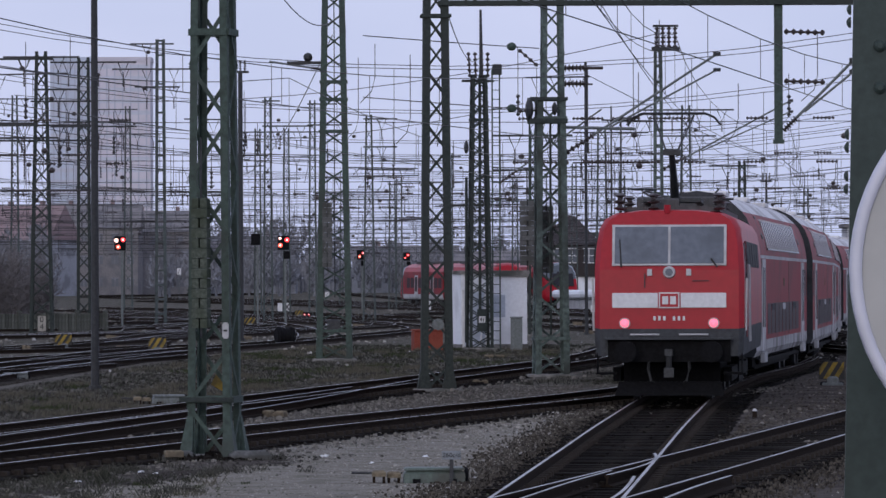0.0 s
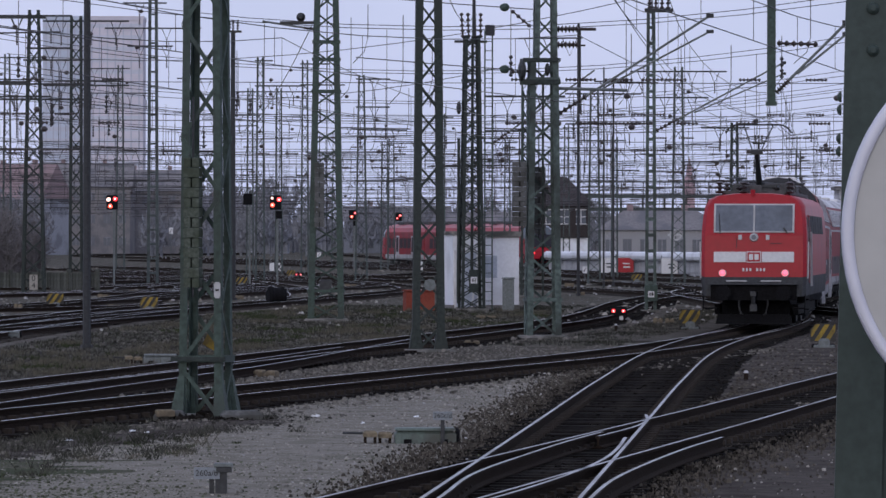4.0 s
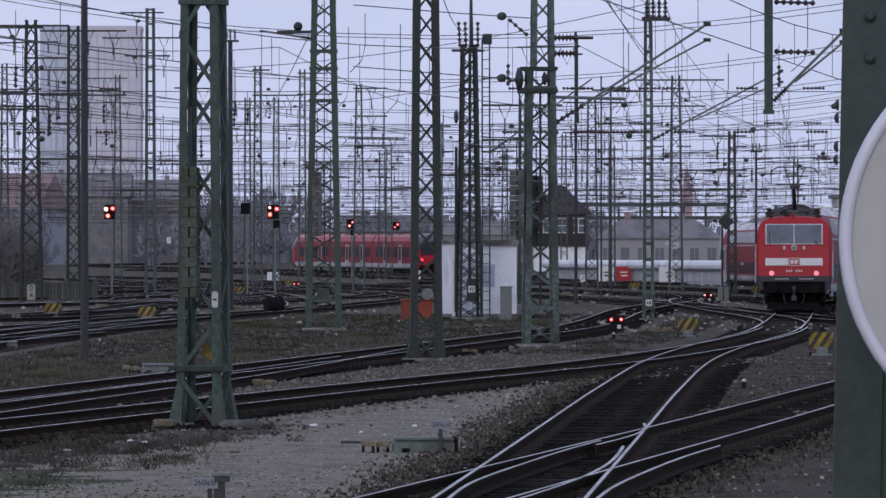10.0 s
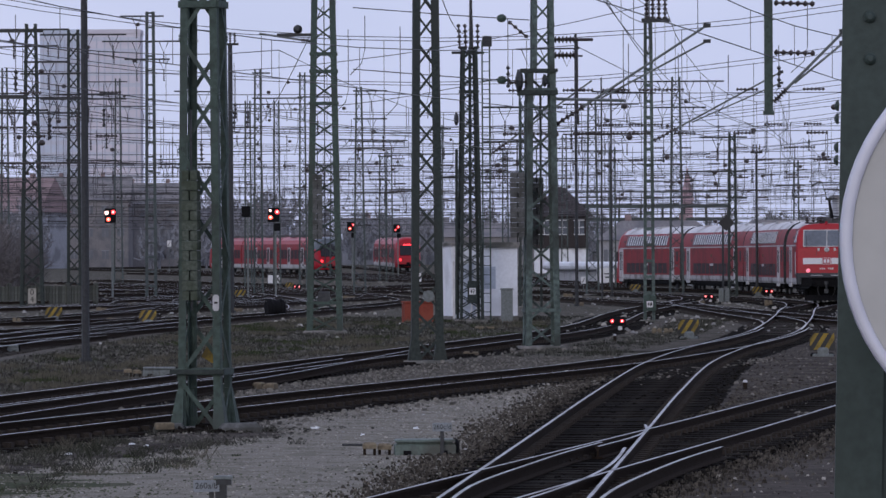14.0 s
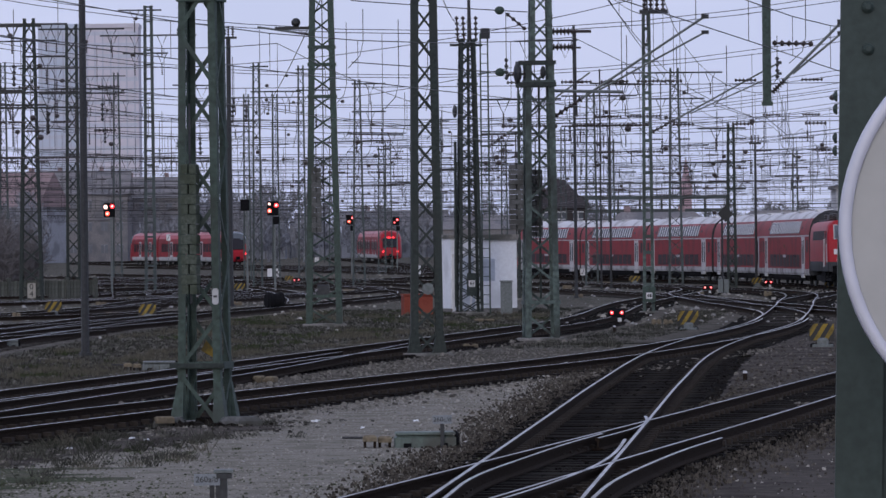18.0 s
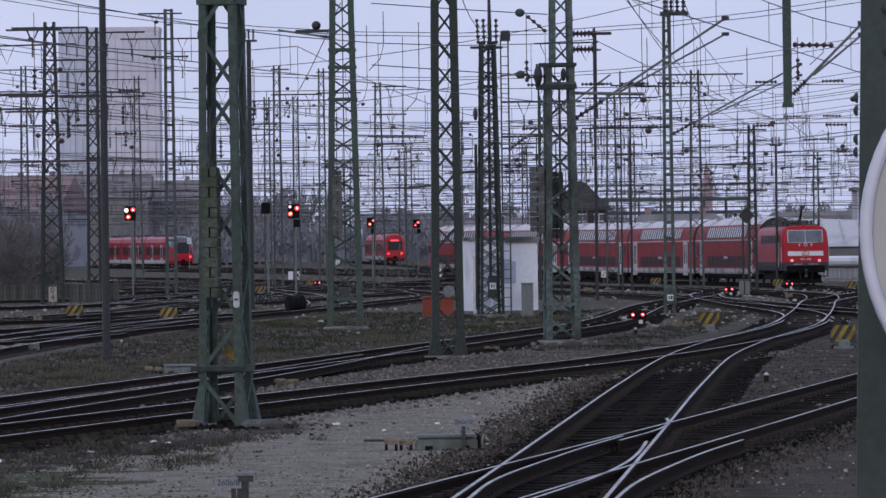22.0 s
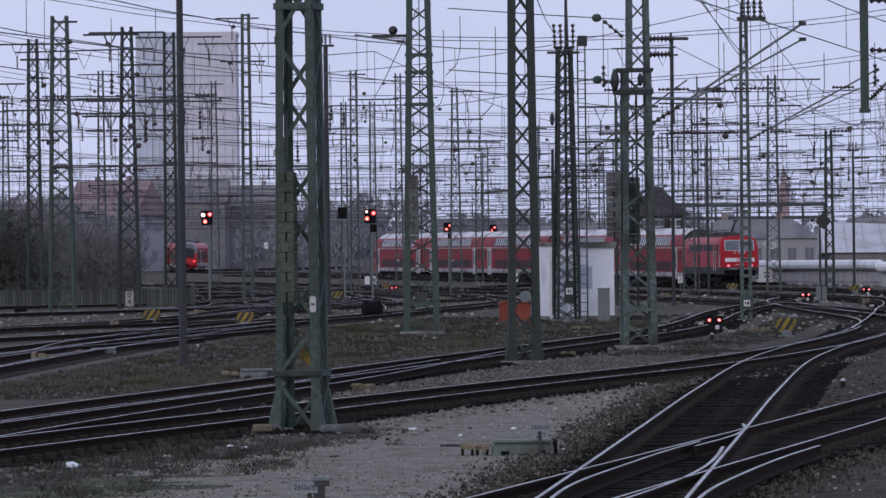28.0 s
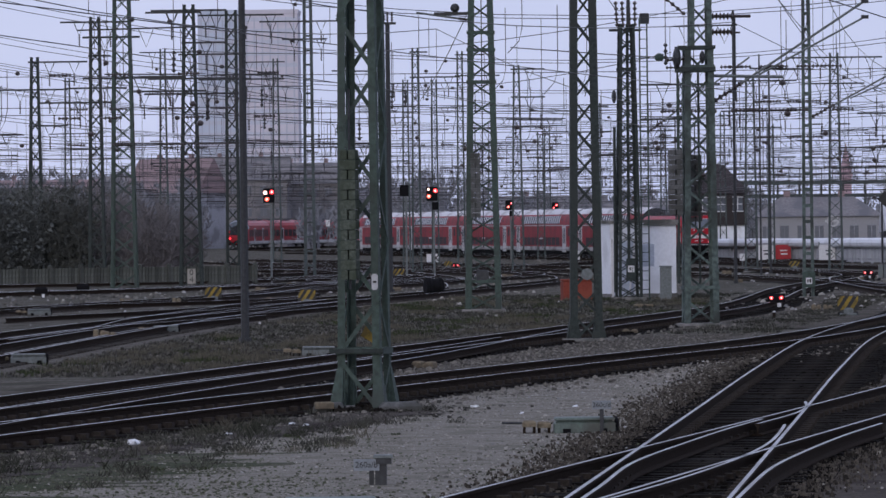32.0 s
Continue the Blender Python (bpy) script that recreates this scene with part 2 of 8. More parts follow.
PALE_STONE = mat("pale_stone", (0.27, 0.262, 0.25), 0.9, 0.0, 20.0, 0.2, 0.2, spec=0.05, island=0.4)
# Wall and window tones pulled together, with haze painted into both.
HAZY_WALL = mat("haze_tinted_plaster", (0.29, 0.3, 0.33), 0.85, 0, 1, 0.12, 0.05, (0.19, 0.195, 0.215), 0.5, spec=0.05)
HAZY_GLASS = mat("haze_tinted_windows", (0.15, 0.155, 0.17), 0.5, 0, 1, 0.1, 0.0, spec=0.1)
NOSE_GLASS = mat("nose_glass", (0.085, 0.1, 0.115), 0.25, 0, 2, 0.1, 0.0, (0.065, 0.075, 0.085), 0.4, spec=0.5)
SLEEPER_GREY = mat("grey_sleeper", (0.06, 0.055, 0.05), 0.9, 0.0, 5.0, 0.4, 0.3, (0.035, 0.031, 0.028), 0.4, spec=0.03)
# Office wall darkened all over; the shade of its deep eaves is painted in.
OFFICE_WALL = mat("eaves_shaded_render", (0.3, 0.3, 0.315), 0.85, 0, 1, 0.12, 0.05, (0.3, 0.3, 0.31), 0.5, spec=0.05)
SOIL = mat("grey_soil", (0.078, 0.074, 0.066), 0.95, 0, 10, 0.4, 0.2, spec=0.02, island=0.7)
ROOF_OLD = mat("dark_old_roof", (0.062, 0.054, 0.056), 0.85, 0, 2, 0.3, 0.2, (0.04, 0.036, 0.037), 0.5, spec=0.05)
# Red made paler here: the sky's reflection is painted into the base.
ROOF_RED = mat("red_railcar_roof", (0.4, 0.1, 0.115), 0.45, 0.0, 1.5, 0.15, 0.03, (0.3, 0.1, 0.11), 0.5, spec=0.4)
DOOR_GREY = mat("pale_door_paint", (0.5, 0.49, 0.5), 0.6, 0.0, 3.0, 0.12, 0.03, (0.36, 0.34, 0.34), 0.4, spec=0.15)
PANE_BAR = mat("pane_bars", (0.46, 0.44, 0.47), 0.5, 0.0, 2.0, 0.1, 0.0, spec=0.3)
FASTENER = mat("rail_fasteners", (0.042, 0.035, 0.03), 0.85, 0.0, 6.0, 0.3, 0.1, spec=0.05)
PLATE_GREY = mat("enamel_plate", (0.2, 0.22, 0.24), 0.6, 0, 8, 0.12, 0.02, spec=0.3)
PAPER = mat("plastic_litter", (0.7, 0.72, 0.75), 0.5, 0, 6, 0.1, 0.0)


# ---- mesh helpers ----
class Shape:
    """Collects corners and faces of one mesh."""

    def __init__(self):
        self.v, self.f = [], []

    def add(self, corners, faces):
        k = len(self.v)
        self.v += [tuple(c) for c in corners]
        self.f += [tuple(k + i for i in f) for f in faces]
        return self

    def box(self, c, s, m=None):
        x, y, z = s[0] / 2, s[1] / 2, s[2] / 2
        pts = [Vector((a * x, b * y, d * z)) for d in (-1, 1) for a, b in ((-1, -1), (1, -1), (1, 1), (-1, 1))]
        pts = [(m @ p if m else p) + Vector(c) for p in pts]
        return self.add(pts, ((3, 2, 1, 0), (4, 5, 6, 7), (0, 1, 5, 4), (1, 2, 6, 5), (2, 3, 7, 6), (3, 0, 4, 7)))

    def block(self, c, s, b=0.02):
        """A box with chamfered upper edges, standing on c."""
        x, y = s[0] / 2, s[1] / 2
        rings = [(0, 0), (0, s[2] - b), (b, s[2])]
        pts = [(c[0] + u * (x - i), c[1] + w * (y - i), c[2] + z) for i, z in rings for u, w in ((-1, -1), (1, -1), (1, 1), (-1, 1))]
        faces = [(3, 2, 1, 0), (8, 9, 10, 11)]
        for r in (0, 4):
            faces += [(r + i, r + (i + 1) % 4, r + 4 + (i + 1) % 4, r + 4 + i) for i in range(4)]
        return self.add(pts, faces)

    def beam(self, p, q, w, h, up=(0, 0, 1)):
        p, q = Vector(p), Vector(q)
        d = (q - p).normalized()
        u = Vector(up)
        if abs(d.dot(u)) > 0.98:
            u = Vector((0, 1, 0))
        side = d.cross(u).normalized()
        top = side.cross(d).normalized()
        pts = [e + side * (a * w / 2) + top * (b * h / 2) for e in (p, q) for a, b in ((-1, -1), (1, -1), (1, 1), (-1, 1))]
        return self.add(pts, ((0, 1, 2, 3), (7, 6, 5, 4), (0, 4, 5, 1), (1, 5, 6, 2), (2, 6, 7, 3), (3, 7, 4, 0)))

    def tube(self, p, q, r, n=6, r2=None):
        p, q = Vector(p), Vector(q)
        d = (q - p).normalized()
        u = Vector((0, 0, 1)) if abs(d.z) < 0.9 else Vector((1, 0, 0))
        a = d.cross(u).normalized()
        b = a.cross(d)
        r2 = r if r2 is None else r2
        ring = [a * math.cos(6.28318 * i / n) + b * math.sin(6.28318 * i / n) for i in range(n)]
        pts = [p + e * r for e in ring] + [q + e * r2 for e in ring]
        return self.add(pts, [(i, (i + 1) % n, n + (i + 1) % n, n + i) for i in range(n)] + [tuple(range(n))[::-1], tuple(range(n, 2 * n))])

    def line(self, pts, r, n=4):
        for p, q in zip(pts, pts[1:]):
            self.tube(p, q, r, n)
        return self

    def sweep(self, pts, r, n=4):
        """One unbroken thin tube through the points."""
        rings = []
        for i, p in enumerate(pts):
            a, b = Vector(pts[max(i - 1, 0)]), Vector(pts[min(i + 1, len(pts) - 1)])
            d = (b - a).normalized()
            u = Vector((0, 0, 1)) if abs(d.z) < 0.9 else Vector((1, 0, 0))
            s = d.cross(u).normalized()
            t = s.cross(d)
            q = r[i] if isinstance(r, list) else r
            rings.append([Vector(p) + (s * math.cos(6.28318 * k / n) + t * math.sin(6.28318 * k / n)) * q for k in range(n)])
        return self.skin(rings, caps=True)

    def skin(self, rings, closed=True, caps=False):
        """Joins rings of equal count."""
        n = len(rings[0])
        k = len(self.v)
        for ring in rings:
            self.v += [tuple(p) for p in ring]
        for j in range(len(rings) - 1):
            for i in range(n if closed else n - 1):
                a, b = k + j * n + i, k + j * n + (i + 1) % n
                self.f.append((a, b, b + n, a + n))
        if caps:
            self.f.append(tuple(range(k, k + n))[::-1])
            self.f.append(tuple(range(k + (len(rings) - 1) * n, k + len(rings) * n)))
        return self

    def ball(self, c, r, n=6, squash=1.0):
        rings = []
        for j in range(1, n):
            a = math.pi * j / n
            rings.append([(c[0] + r * math.sin(a) * math.cos(6.28318 * i / n), c[1] + r * math.sin(a) * math.sin(6.28318 * i / n),
                           c[2] + r * squash * math.cos(a)) for i in range(n)])
        return self.skin(rings, caps=True)

    def lathe(self, p, q, radii, n=8):
        """Rings of the given radii evenly from p to q."""
        p, q = Vector(p), Vector(q)
        d = (q - p).normalized()
        u = Vector((0, 0, 1)) if abs(d.z) < 0.9 else Vector((1, 0, 0))
        a = d.cross(u).normalized()
        b = a.cross(d)
        rings = []
        for j, r in enumerate(radii):
            c = p.lerp(q, j / (len(radii) - 1))
            rings.append([c + (a * math.cos(6.28318 * i / n) + b * math.sin(6.28318 * i / n)) * r for i in range(n)])
        return self.skin(rings, caps=True)

    def mesh(self, name, material):
        me = bpy.data.meshes.new(name)
        me.from_pydata(self.v, [], self.f)
        me.materials.append(material)
        me.update()
        return me


def part(name, shape, material, parent, label=""):
    ob = new(name, shape.mesh(name, material))
    ob.parent = parent
    return tagged(ob, label)


def thing(name, m, label, category, group="", kind=""):
    ob = new(name)
    ob.empty_display_size = 0.2
    ob.matrix_basis = m
    return tagged(ob, label, category, group, kind)


def solo(name, shape, material, m, label, category, group="", kind=""):
    ob = new(name, shape.mesh(name, material))
    ob.matrix_basis = m
    return tagged(ob, label, category, group, kind)


def smooth(ob):
    for p in ob.data.polygons:
        p.use_smooth = True
    return ob


def gz(y):
    """The yard climbs gently in the distance."""
    return float(np.interp(y, (250, 300, 400, 471, 556, 700, 850), (0.0, -0.1, -0.12, 0.18, 0.41, 0.73, 1.03)))


LOW = -0.22  # the ground under the rails' upper edge


def spline(points, step=1.0):
    """Smooth plan line through the points, as (x, y) every step metres."""
    pts = [Vector(p) for p in points]
    pts = [pts[0] * 2 - pts[1]] + pts + [pts[-1] * 2 - pts[-2]]
    out = []
    for i in range(1, len(pts) - 2):
        a, b, c, d = pts[i - 1:i + 3]
        n = max(2, int((c - b).length / step))
        # chord-scaled tangents keep the line even where the points are unevenly spaced
        l1, l2, l3 = (b - a).length, (c - b).length, (d - c).length
        t1 = ((b - a) / l1 * l2 + (c - b) / l2 * l1) / (l1 + l2) * l2
        t2 = ((c - b) / l2 * l3 + (d - c) / l3 * l2) / (l2 + l3) * l2
        for k in range(n):
            s = k / n
            out.append(b * (2 * s ** 3 - 3 * s ** 2 + 1) + t1 * (s ** 3 - 2 * s ** 2 + s) + c * (3 * s ** 2 - 2 * s ** 3) + t2 * (s ** 3 - s ** 2))
    out.append(pts[-2])
    return out


class Line:
    """A plan line that can be walked by length."""

    def __init__(self, points, step=2.0):
        self.p = spline([Vector((x, y)) for x, y in points], step)
        self.u = [0.0]
        for a, b in zip(self.p, self.p[1:]):
            self.u.append(self.u[-1] + (b - a).length)

    def at(self, u):
        i = int(np.searchsorted(self.u, u)) - 1
        i = min(max(i, 0), len(self.p) - 2)
        s = (u - self.u[i]) / (self.u[i + 1] - self.u[i])
        return self.p[i].lerp(self.p[i + 1], s)

    def way(self, u):
        return (self.at(u + 1.0) - self.at(u - 1.0)).normalized()

    def find(self, y):
        """The length at which the line passes the distance y."""
        for i in range(len(self.p) - 1):
            if self.p[i].y <= y <= self.p[i + 1].y:
                return self.u[i] + (self.u[i + 1] - self.u[i]) * (y - self.p[i].y) / (self.p[i + 1].y - self.p[i].y)
        return self.u[-1] + (y - self.p[-1].y)


# ---- plan of the tracks (metres: right, ahead) ----
MAIN = Line([(-3.2, 0), (-0.9, 28), (1.0, 54), (2.1, 69.4), (3.5, 89), (5.85, 118), (7.5, 133), (10.05, 153.5), (11.8, 172), (14.1, 199.5), (15.95, 222), (17.5, 234), (19.1, 246), (20.9, 257),
             (22.4, 267), (23.5, 283), (23.8, 297), (22.95, 315), (21.9, 341), (15.9, 388), (8.5, 430), (-4.2, 484), (-15.2, 530), (-26, 572), (-52, 670), (-86, 800)])
BRANCH = Line([(10.05, 153.5), (11.8, 172), (14.1, 199.5), (15.7, 220), (17.2, 238), (17.95, 252), (18.1, 266), (17.6, 283), (16.2, 305), (13.0, 335), (6, 375)])
CROSSING = Line([(-9.2, 0), (-3.85, 29), (1.3, 56.9), (3.55, 68.9), (8.6, 96.5), (14.5, 127), (21.0, 160), (30, 205), (40, 260), (46, 330)])
A_LINE = Line([(-24, 0), (-15.5, 30), (-7.75, 64), (-6.2, 71), (-0.1, 96.7), (2.75, 107.8), (7.0, 130), (10.4, 155), (13.4, 192)])
B_LINE = Line([(-26, 0), (-15.6, 32), (-9.05, 74), (-7.5, 84.5), (0.0, 134), (3.9, 161), (8.3, 217), (12.0, 255), (14.6, 288), (14.9, 305), (13.0, 328), (7, 362), (-6, 410), (-25, 470), (-50, 540)])
SUBURB = Line([(26.4, 414), (19.1, 441), (11.8, 471), (1.2, 513), (-9.7, 557), (-19.2, 594), (-28.4, 630), (-39.9, 673), (-48.2, 709), (-51.2, 724), (-53.3, 740), (-55.0, 752), (-55.8, 763), (-55.0, 775), (-51.8, 790), (-46.0, 806), (-39.0, 826), (-34.0, 850), (-29.0, 913)])
EXPRESS = Line([(9.9, 418), (5.1, 484), (-2.6, 572), (-3.7, 600), (-10.2, 710), (-16.5, 809), (-22.0, 913)])
LINK_A = Line([(10.6, 158), (12.2, 178), (12.1, 215), (12.2, 250), (14.0, 282)])
LINK_B = Line([(23, 115), (17.5, 155), (14.8, 185), (12.4, 231), (9.8, 268), (5.0, 315), (-3, 360), (-16, 410), (-36, 470)])
YARD = (Line([(-14.5, 60), (-13.5, 100), (-13, 130), (-12.2, 155), (-10.6, 185), (-7, 217), (-3.5, 250), (-1.8, 285), (-3.5, 320), (-9, 360), (-20, 410), (-40, 480)]),
        Line([(-26, 130), (-20, 184), (-17.4, 198), (-15.2, 216), (-11.5, 245), (-8, 280), (-7, 310), (-9, 340), (-16, 380), (-30, 430)]),
        Line([(-44, 205), (-34, 222), (-26, 237), (-19.5, 254), (-14.5, 275), (-11.5, 300), (-12.5, 335), (-19, 375), (-34, 425), (-60, 490)]),
        Line([(-52, 245), (-40, 268), (-30, 287), (-22, 306), (-17.5, 331), (-19, 365), (-28, 400), (-46, 450)]),
        Line([(-17.5, 70), (-16.0, 110), (-14.3, 145), (-11.3, 180), (-8.2, 207)]))
SLIP_RAILS = ([(0.95, 42), (1.35, 47), (1.78, 51.7), (2.3, 55.5), (2.9, 59.4), (3.5, 62.7)], [(-0.25, 44), (0.73, 49), (1.87, 56.9), (2.12, 60), (2.28, 62.6)],
              [(-0.4, 43), (-0.02, 48), (0.3, 52.6), (0.95, 57.5), (1.62, 62), (2.05, 64.5)], [(1.95, 63), (2.62, 66.9), (2.82, 69.0), (2.88, 71.0)],
              [(-8.3, 62), (-6.9, 75), (-3.6, 100), (-0.85, 128)], [(-9.6, 64), (-8.2, 76), (-5.2, 96), (-2.4, 118)])


# ---- ground ----
def ground_sheet():
    s = Shape()
    ys = [-60, 0, 30, 250] + [250 + 30 * i for i in range(1, 17)] + [1200, 2500, 4800]
    xs = [-3500, -300, -60, -20, 0, 20, 60, 300, 3500]
    s.skin([[(x, y, gz(y) + LOW) for x in xs] for y in ys], closed=False)
    return solo("ground", s, GROUND, pose(0, 0, 0), "brown gravelly ground of the railway yard", "ground", kind="structure")


def strip(name, line, u0, u1, half, z, material, label, shoulder=0.5, step=4.0, wobble=0.05):
    """A raised bed along a line."""
    s, rings = Shape(), []
    n = max(2, int((u1 - u0) / step))
    for i in range(n + 1):
        u = u0 + (u1 - u0) * i / n
        c, w = line.at(u), line.way(u)
        side = Vector((w.y, -w.x))
        ring = []
        for off, dz in ((-half - shoulder, LOW - 0.02), (-half, z), (half, z), (half + shoulder, LOW - 0.02)):
            o = off + random.uniform(-wobble, wobble) * (1 if off > 0 else -1)
            q = c + side * o
            ring.append((q.x, q.y, gz(q.y) + dz))
        rings.append(ring)
    s.skin(rings, closed=False)
    return solo(name, s, material, pose(0, 0, 0), label, "ballast", kind="structure")


RAIL_SECTION = ((-0.07, -0.16), (-0.07, -0.145), (-0.012, -0.125), (-0.012, -0.045), (-0.036, -0.035), (-0.036, -0.004),
                (0.036, -0.004), (0.036, -0.035), (0.012, -0.045), (0.012, -0.125), (0.07, -0.145), (0.07, -0.16))


def rail(parent, line, u0, u1, off, step=3.0, head=RAIL_TOP):
    web, top = Shape(), Shape()
    n = max(2, int((u1 - u0) / step))
    rings, tops = [], []
    for i in range(n + 1):
        u = u0 + (u1 - u0) * i / n
        c, w = line.at(u), line.way(u)
        side = Vector((w.y, -w.x))
        base = c + side * off
        rings.append([(base.x + side.x * a, base.y + side.y * a, gz(base.y) + z) for a, z in RAIL_SECTION])
        tops.append([(base.x + side.x * a, base.y + side.y * a, gz(base.y) + z) for a, z in ((-0.021, -0.002), (-0.015, 0.0), (0.015, 0.0), (0.021, -0.002))])
    web.skin(rings, caps=True)
    top.skin(tops, closed=False)
    r = part("rail", web, RAIL_RUST, parent)
    part("running_surface", top, head, r, "polished steel rail head")


SLEEPER_MESH = Shape().block((0, 0, -0.16), (2.5, 0.25, 0.16), 0.02).mesh("sleeper", SLEEPER)


def track(line, y0, y1, label, singles=None, pitch=0.62, sleepers=True, head=RAIL_TOP):
    """Rails and sleepers; singles: the stretch whose sleepers are single parts."""
    root = thing("track", pose(0, 0, 0), label, "railway track", "tracks", "structure")
    u0, u1 = line.find(y0), line.find(y1)
    for off in (-0.7535, 0.7535):
        rail(root, line, u0, u1, off, 3.0, head)
    if not sleepers:
        return root
    rest = Shape()
    u = u0
    while u < u1:
        c, w = line.at(u), line.way(u)
        turn = Matrix.Rotation(math.atan2(w.y, w.x) - math.pi / 2 + random.uniform(-0.01, 0.01), 4, "Z")
        m = Matrix.Translation((c.x, c.y, gz(c.y) - 0.165 + random.uniform(-0.01, 0.01))) @ turn
        if singles and singles[0] < c.y < singles[1]:
            ob = new("sleeper", SLEEPER_MESH)
            ob.parent, ob.matrix_basis = root, m
        else:
            rest.box(m @ Vector((0, 0, -0.08)), (2.5, 0.25, 0.16), turn.to_3x3())
        u += pitch
    clips = Shape()
    u = u0
    while u < u1 and singles:
        c, w = line.at(u), line.way(u)
        if c.y < 150:
            turn = Matrix.Rotation(math.atan2(w.y, w.x) - math.pi / 2, 4, "Z")
            for off in (-0.87, -0.64, 0.64, 0.87):
                clips.box(Matrix.Translation((c.x, c.y, gz(c.y) - 0.14)) @ turn @ Vector((off, 0, 0)), (0.13, 0.15, 0.075), turn.to_3x3())
        u += pitch
    if clips.v:
        tagged(part("rail_fasteners", clips, FASTENER, root, "rusty rail fasteners"), kind="stuff")
    if rest.v:
        tagged(part("sleepers", rest, SLEEPER if head is RAIL_TOP or singles else SLEEPER_GREY, root), kind="stuff")
    return root


ground_sheet()
strip("ballast_main", MAIN, MAIN.find(20), MAIN.find(420), 1.5, -0.19, BALLAST_DARK, "oily black ballast under the main track")
strip("ballast_crossing", CROSSING, CROSSING.find(20), CROSSING.find(250), 1.5, -0.194, BALLAST_DARK, "oily black ballast under the crossing track")
strip("ballast_a", A_LINE, A_LINE.find(20), A_LINE.find(185), 1.45, -0.198, BALLAST_DARK, "dark ballast under the side track")
strip("ballast_b", B_LINE, B_LINE.find(20), B_LINE.find(400), 1.45, -0.202, BALLAST_DARK, "dark ballast under the second side track")
track(MAIN, 20, 620, "main track with polished rails on oily sleepers", (42, 130))
track(CROSSING, 20, 260, "track crossing the main line at a flat angle", (42, 105))
track(A_LINE, 20, 165, "curved connecting track with worn rails", (58, 125), head=RAIL_DULL)
track(B_LINE, 20, 500, "side track with worn rails in brown ballast", (66, 150), head=RAIL_DULL)
track(SUBURB, 415, 860, "far curved track of the suburban line")
track(EXPRESS, 420, 880, "far track leading away between the masts")
track(LINK_A, 160, 280, "connecting track between main and side track", head=RAIL_DULL)
track(LINK_B, 120, 460, "track that crosses the main line farther off", head=RAIL_DULL)
strip("ballast_link", LINK_B, LINK_B.find(122), LINK_B.find(300), 1.4, -0.206, BALLAST_DARK, "dark ballast under the far crossing")
for i, line in enumerate(YARD):
    y0, y1 = line.p[0].y + 1, min(line.p[-1].y - 1, 470)
    strip("ballast_yard", line, line.find(y0), line.find(y1), 1.4, -0.207 - 0.003 * i, BALLAST, "brown ballast of the yard tracks")
    track(line, y0, y1, "yard track with dull rails in brown ballast", head=RAIL_DULL)


def patch(name, left, right, y0, y1, offs, z, material, label, step=0.8, wob=0.05):
    """A sheet of ground between two lines."""
    rows = []
    k = int((y1 - y0) / step)
    for i in range(k + 1):
        y = y0 + (y1 - y0) * i / k
        a = left.at(left.find(y)).x + offs[0] + random.uniform(-wob, wob)
        b = right.at(right.find(y)).x + offs[1] + random.uniform(-wob, wob)
        rows.append([(a + (b - a) * j / 8, y, gz(y) + z + random.uniform(-0.003, 0.003)) for j in range(9)])
    return solo(name, Shape().skin(rows, closed=False), material, pose(0, 0, 0), label, "gravel", kind="structure")


patch("gravel_path", A_LINE, MAIN, 34, 106, (1.6, -1.45), LOW + 0.034, GRAVEL, "grey trodden gravel between the tracks")
patch("gravel_wedge", MAIN, CROSSING, 78, 190, (1.5, -1.6), LOW + 0.03, GRAVEL_BROWN, "grey-brown gravel between the diverging tracks")
patch("gravel_edge", CROSSING, Line([(9, 0), (16, 60), (40, 160)]), 40, 150, (1.7, 0), LOW + 0.028, GRAVEL_BROWN, "brown gravel beside the track")
patch("gravel_strip", B_LINE, A_LINE, 96, 128, (1.6, -1.6), LOW + 0.026, GRAVEL_MID, "grey gravel between the side tracks")
patch("gravel_far", B_LINE, MAIN, 135, 210, (1.6, -1.7), LOW + 0.026, GRAVEL_MID, "grey gravel beside the main track")
patch("soil_verge", A_LINE, A_LINE, 36, 74, (1.5, 3.3), LOW + 0.045, GRAVEL_BROWN, "dark mossy soil beside the side track", 0.5, 0.35)
patch("moss_verge", A_LINE, A_LINE, 36, 60, (1.8, 5.0), LOW + 0.038, MOSSY_SOIL, "green mossy soil on the trodden gravel", 0.3, 0.9)
patch("dirt_verge", B_LINE, B_LINE, 50, 150, (-3.1, -1.5), LOW + 0.03, GRAVEL_MID, "pale dirt verge beside the side track")
strip("ballast_branch", BRANCH, BRANCH.find(215), BRANCH.find(370), 1.4, -0.212, BALLAST_DARK, "dark ballast under the branch track")
track(BRANCH, 205, 372, "branch track turning away from the main line")
# turnout curves between the yard tracks
CROSSOVERS = ((1, 2, 212, 305), (2, 1, 220, 318), (2, 3, 250, 335), (3, 2, 255, 345), (0, 2, 215, 335), (1, 3, 240, 350), (2, 0, 225, 345))
for a, b, y0, y1 in CROSSOVERS:
    pts = []
    for k in range(9):
        y = y0 + (y1 - y0) * k / 8
        e = k / 8
        e = e * e * (3 - 2 * e)
        pts.append((YARD[a].at(YARD[a].find(y)).x * (1 - e) + YARD[b].at(YARD[b].find(y)).x * e, y))
    curve = Line(pts)
    track(curve, y0 + 0.5, y1 - 0.5, "turnout curve between two yard tracks", sleepers=False, head=RAIL_DULL)
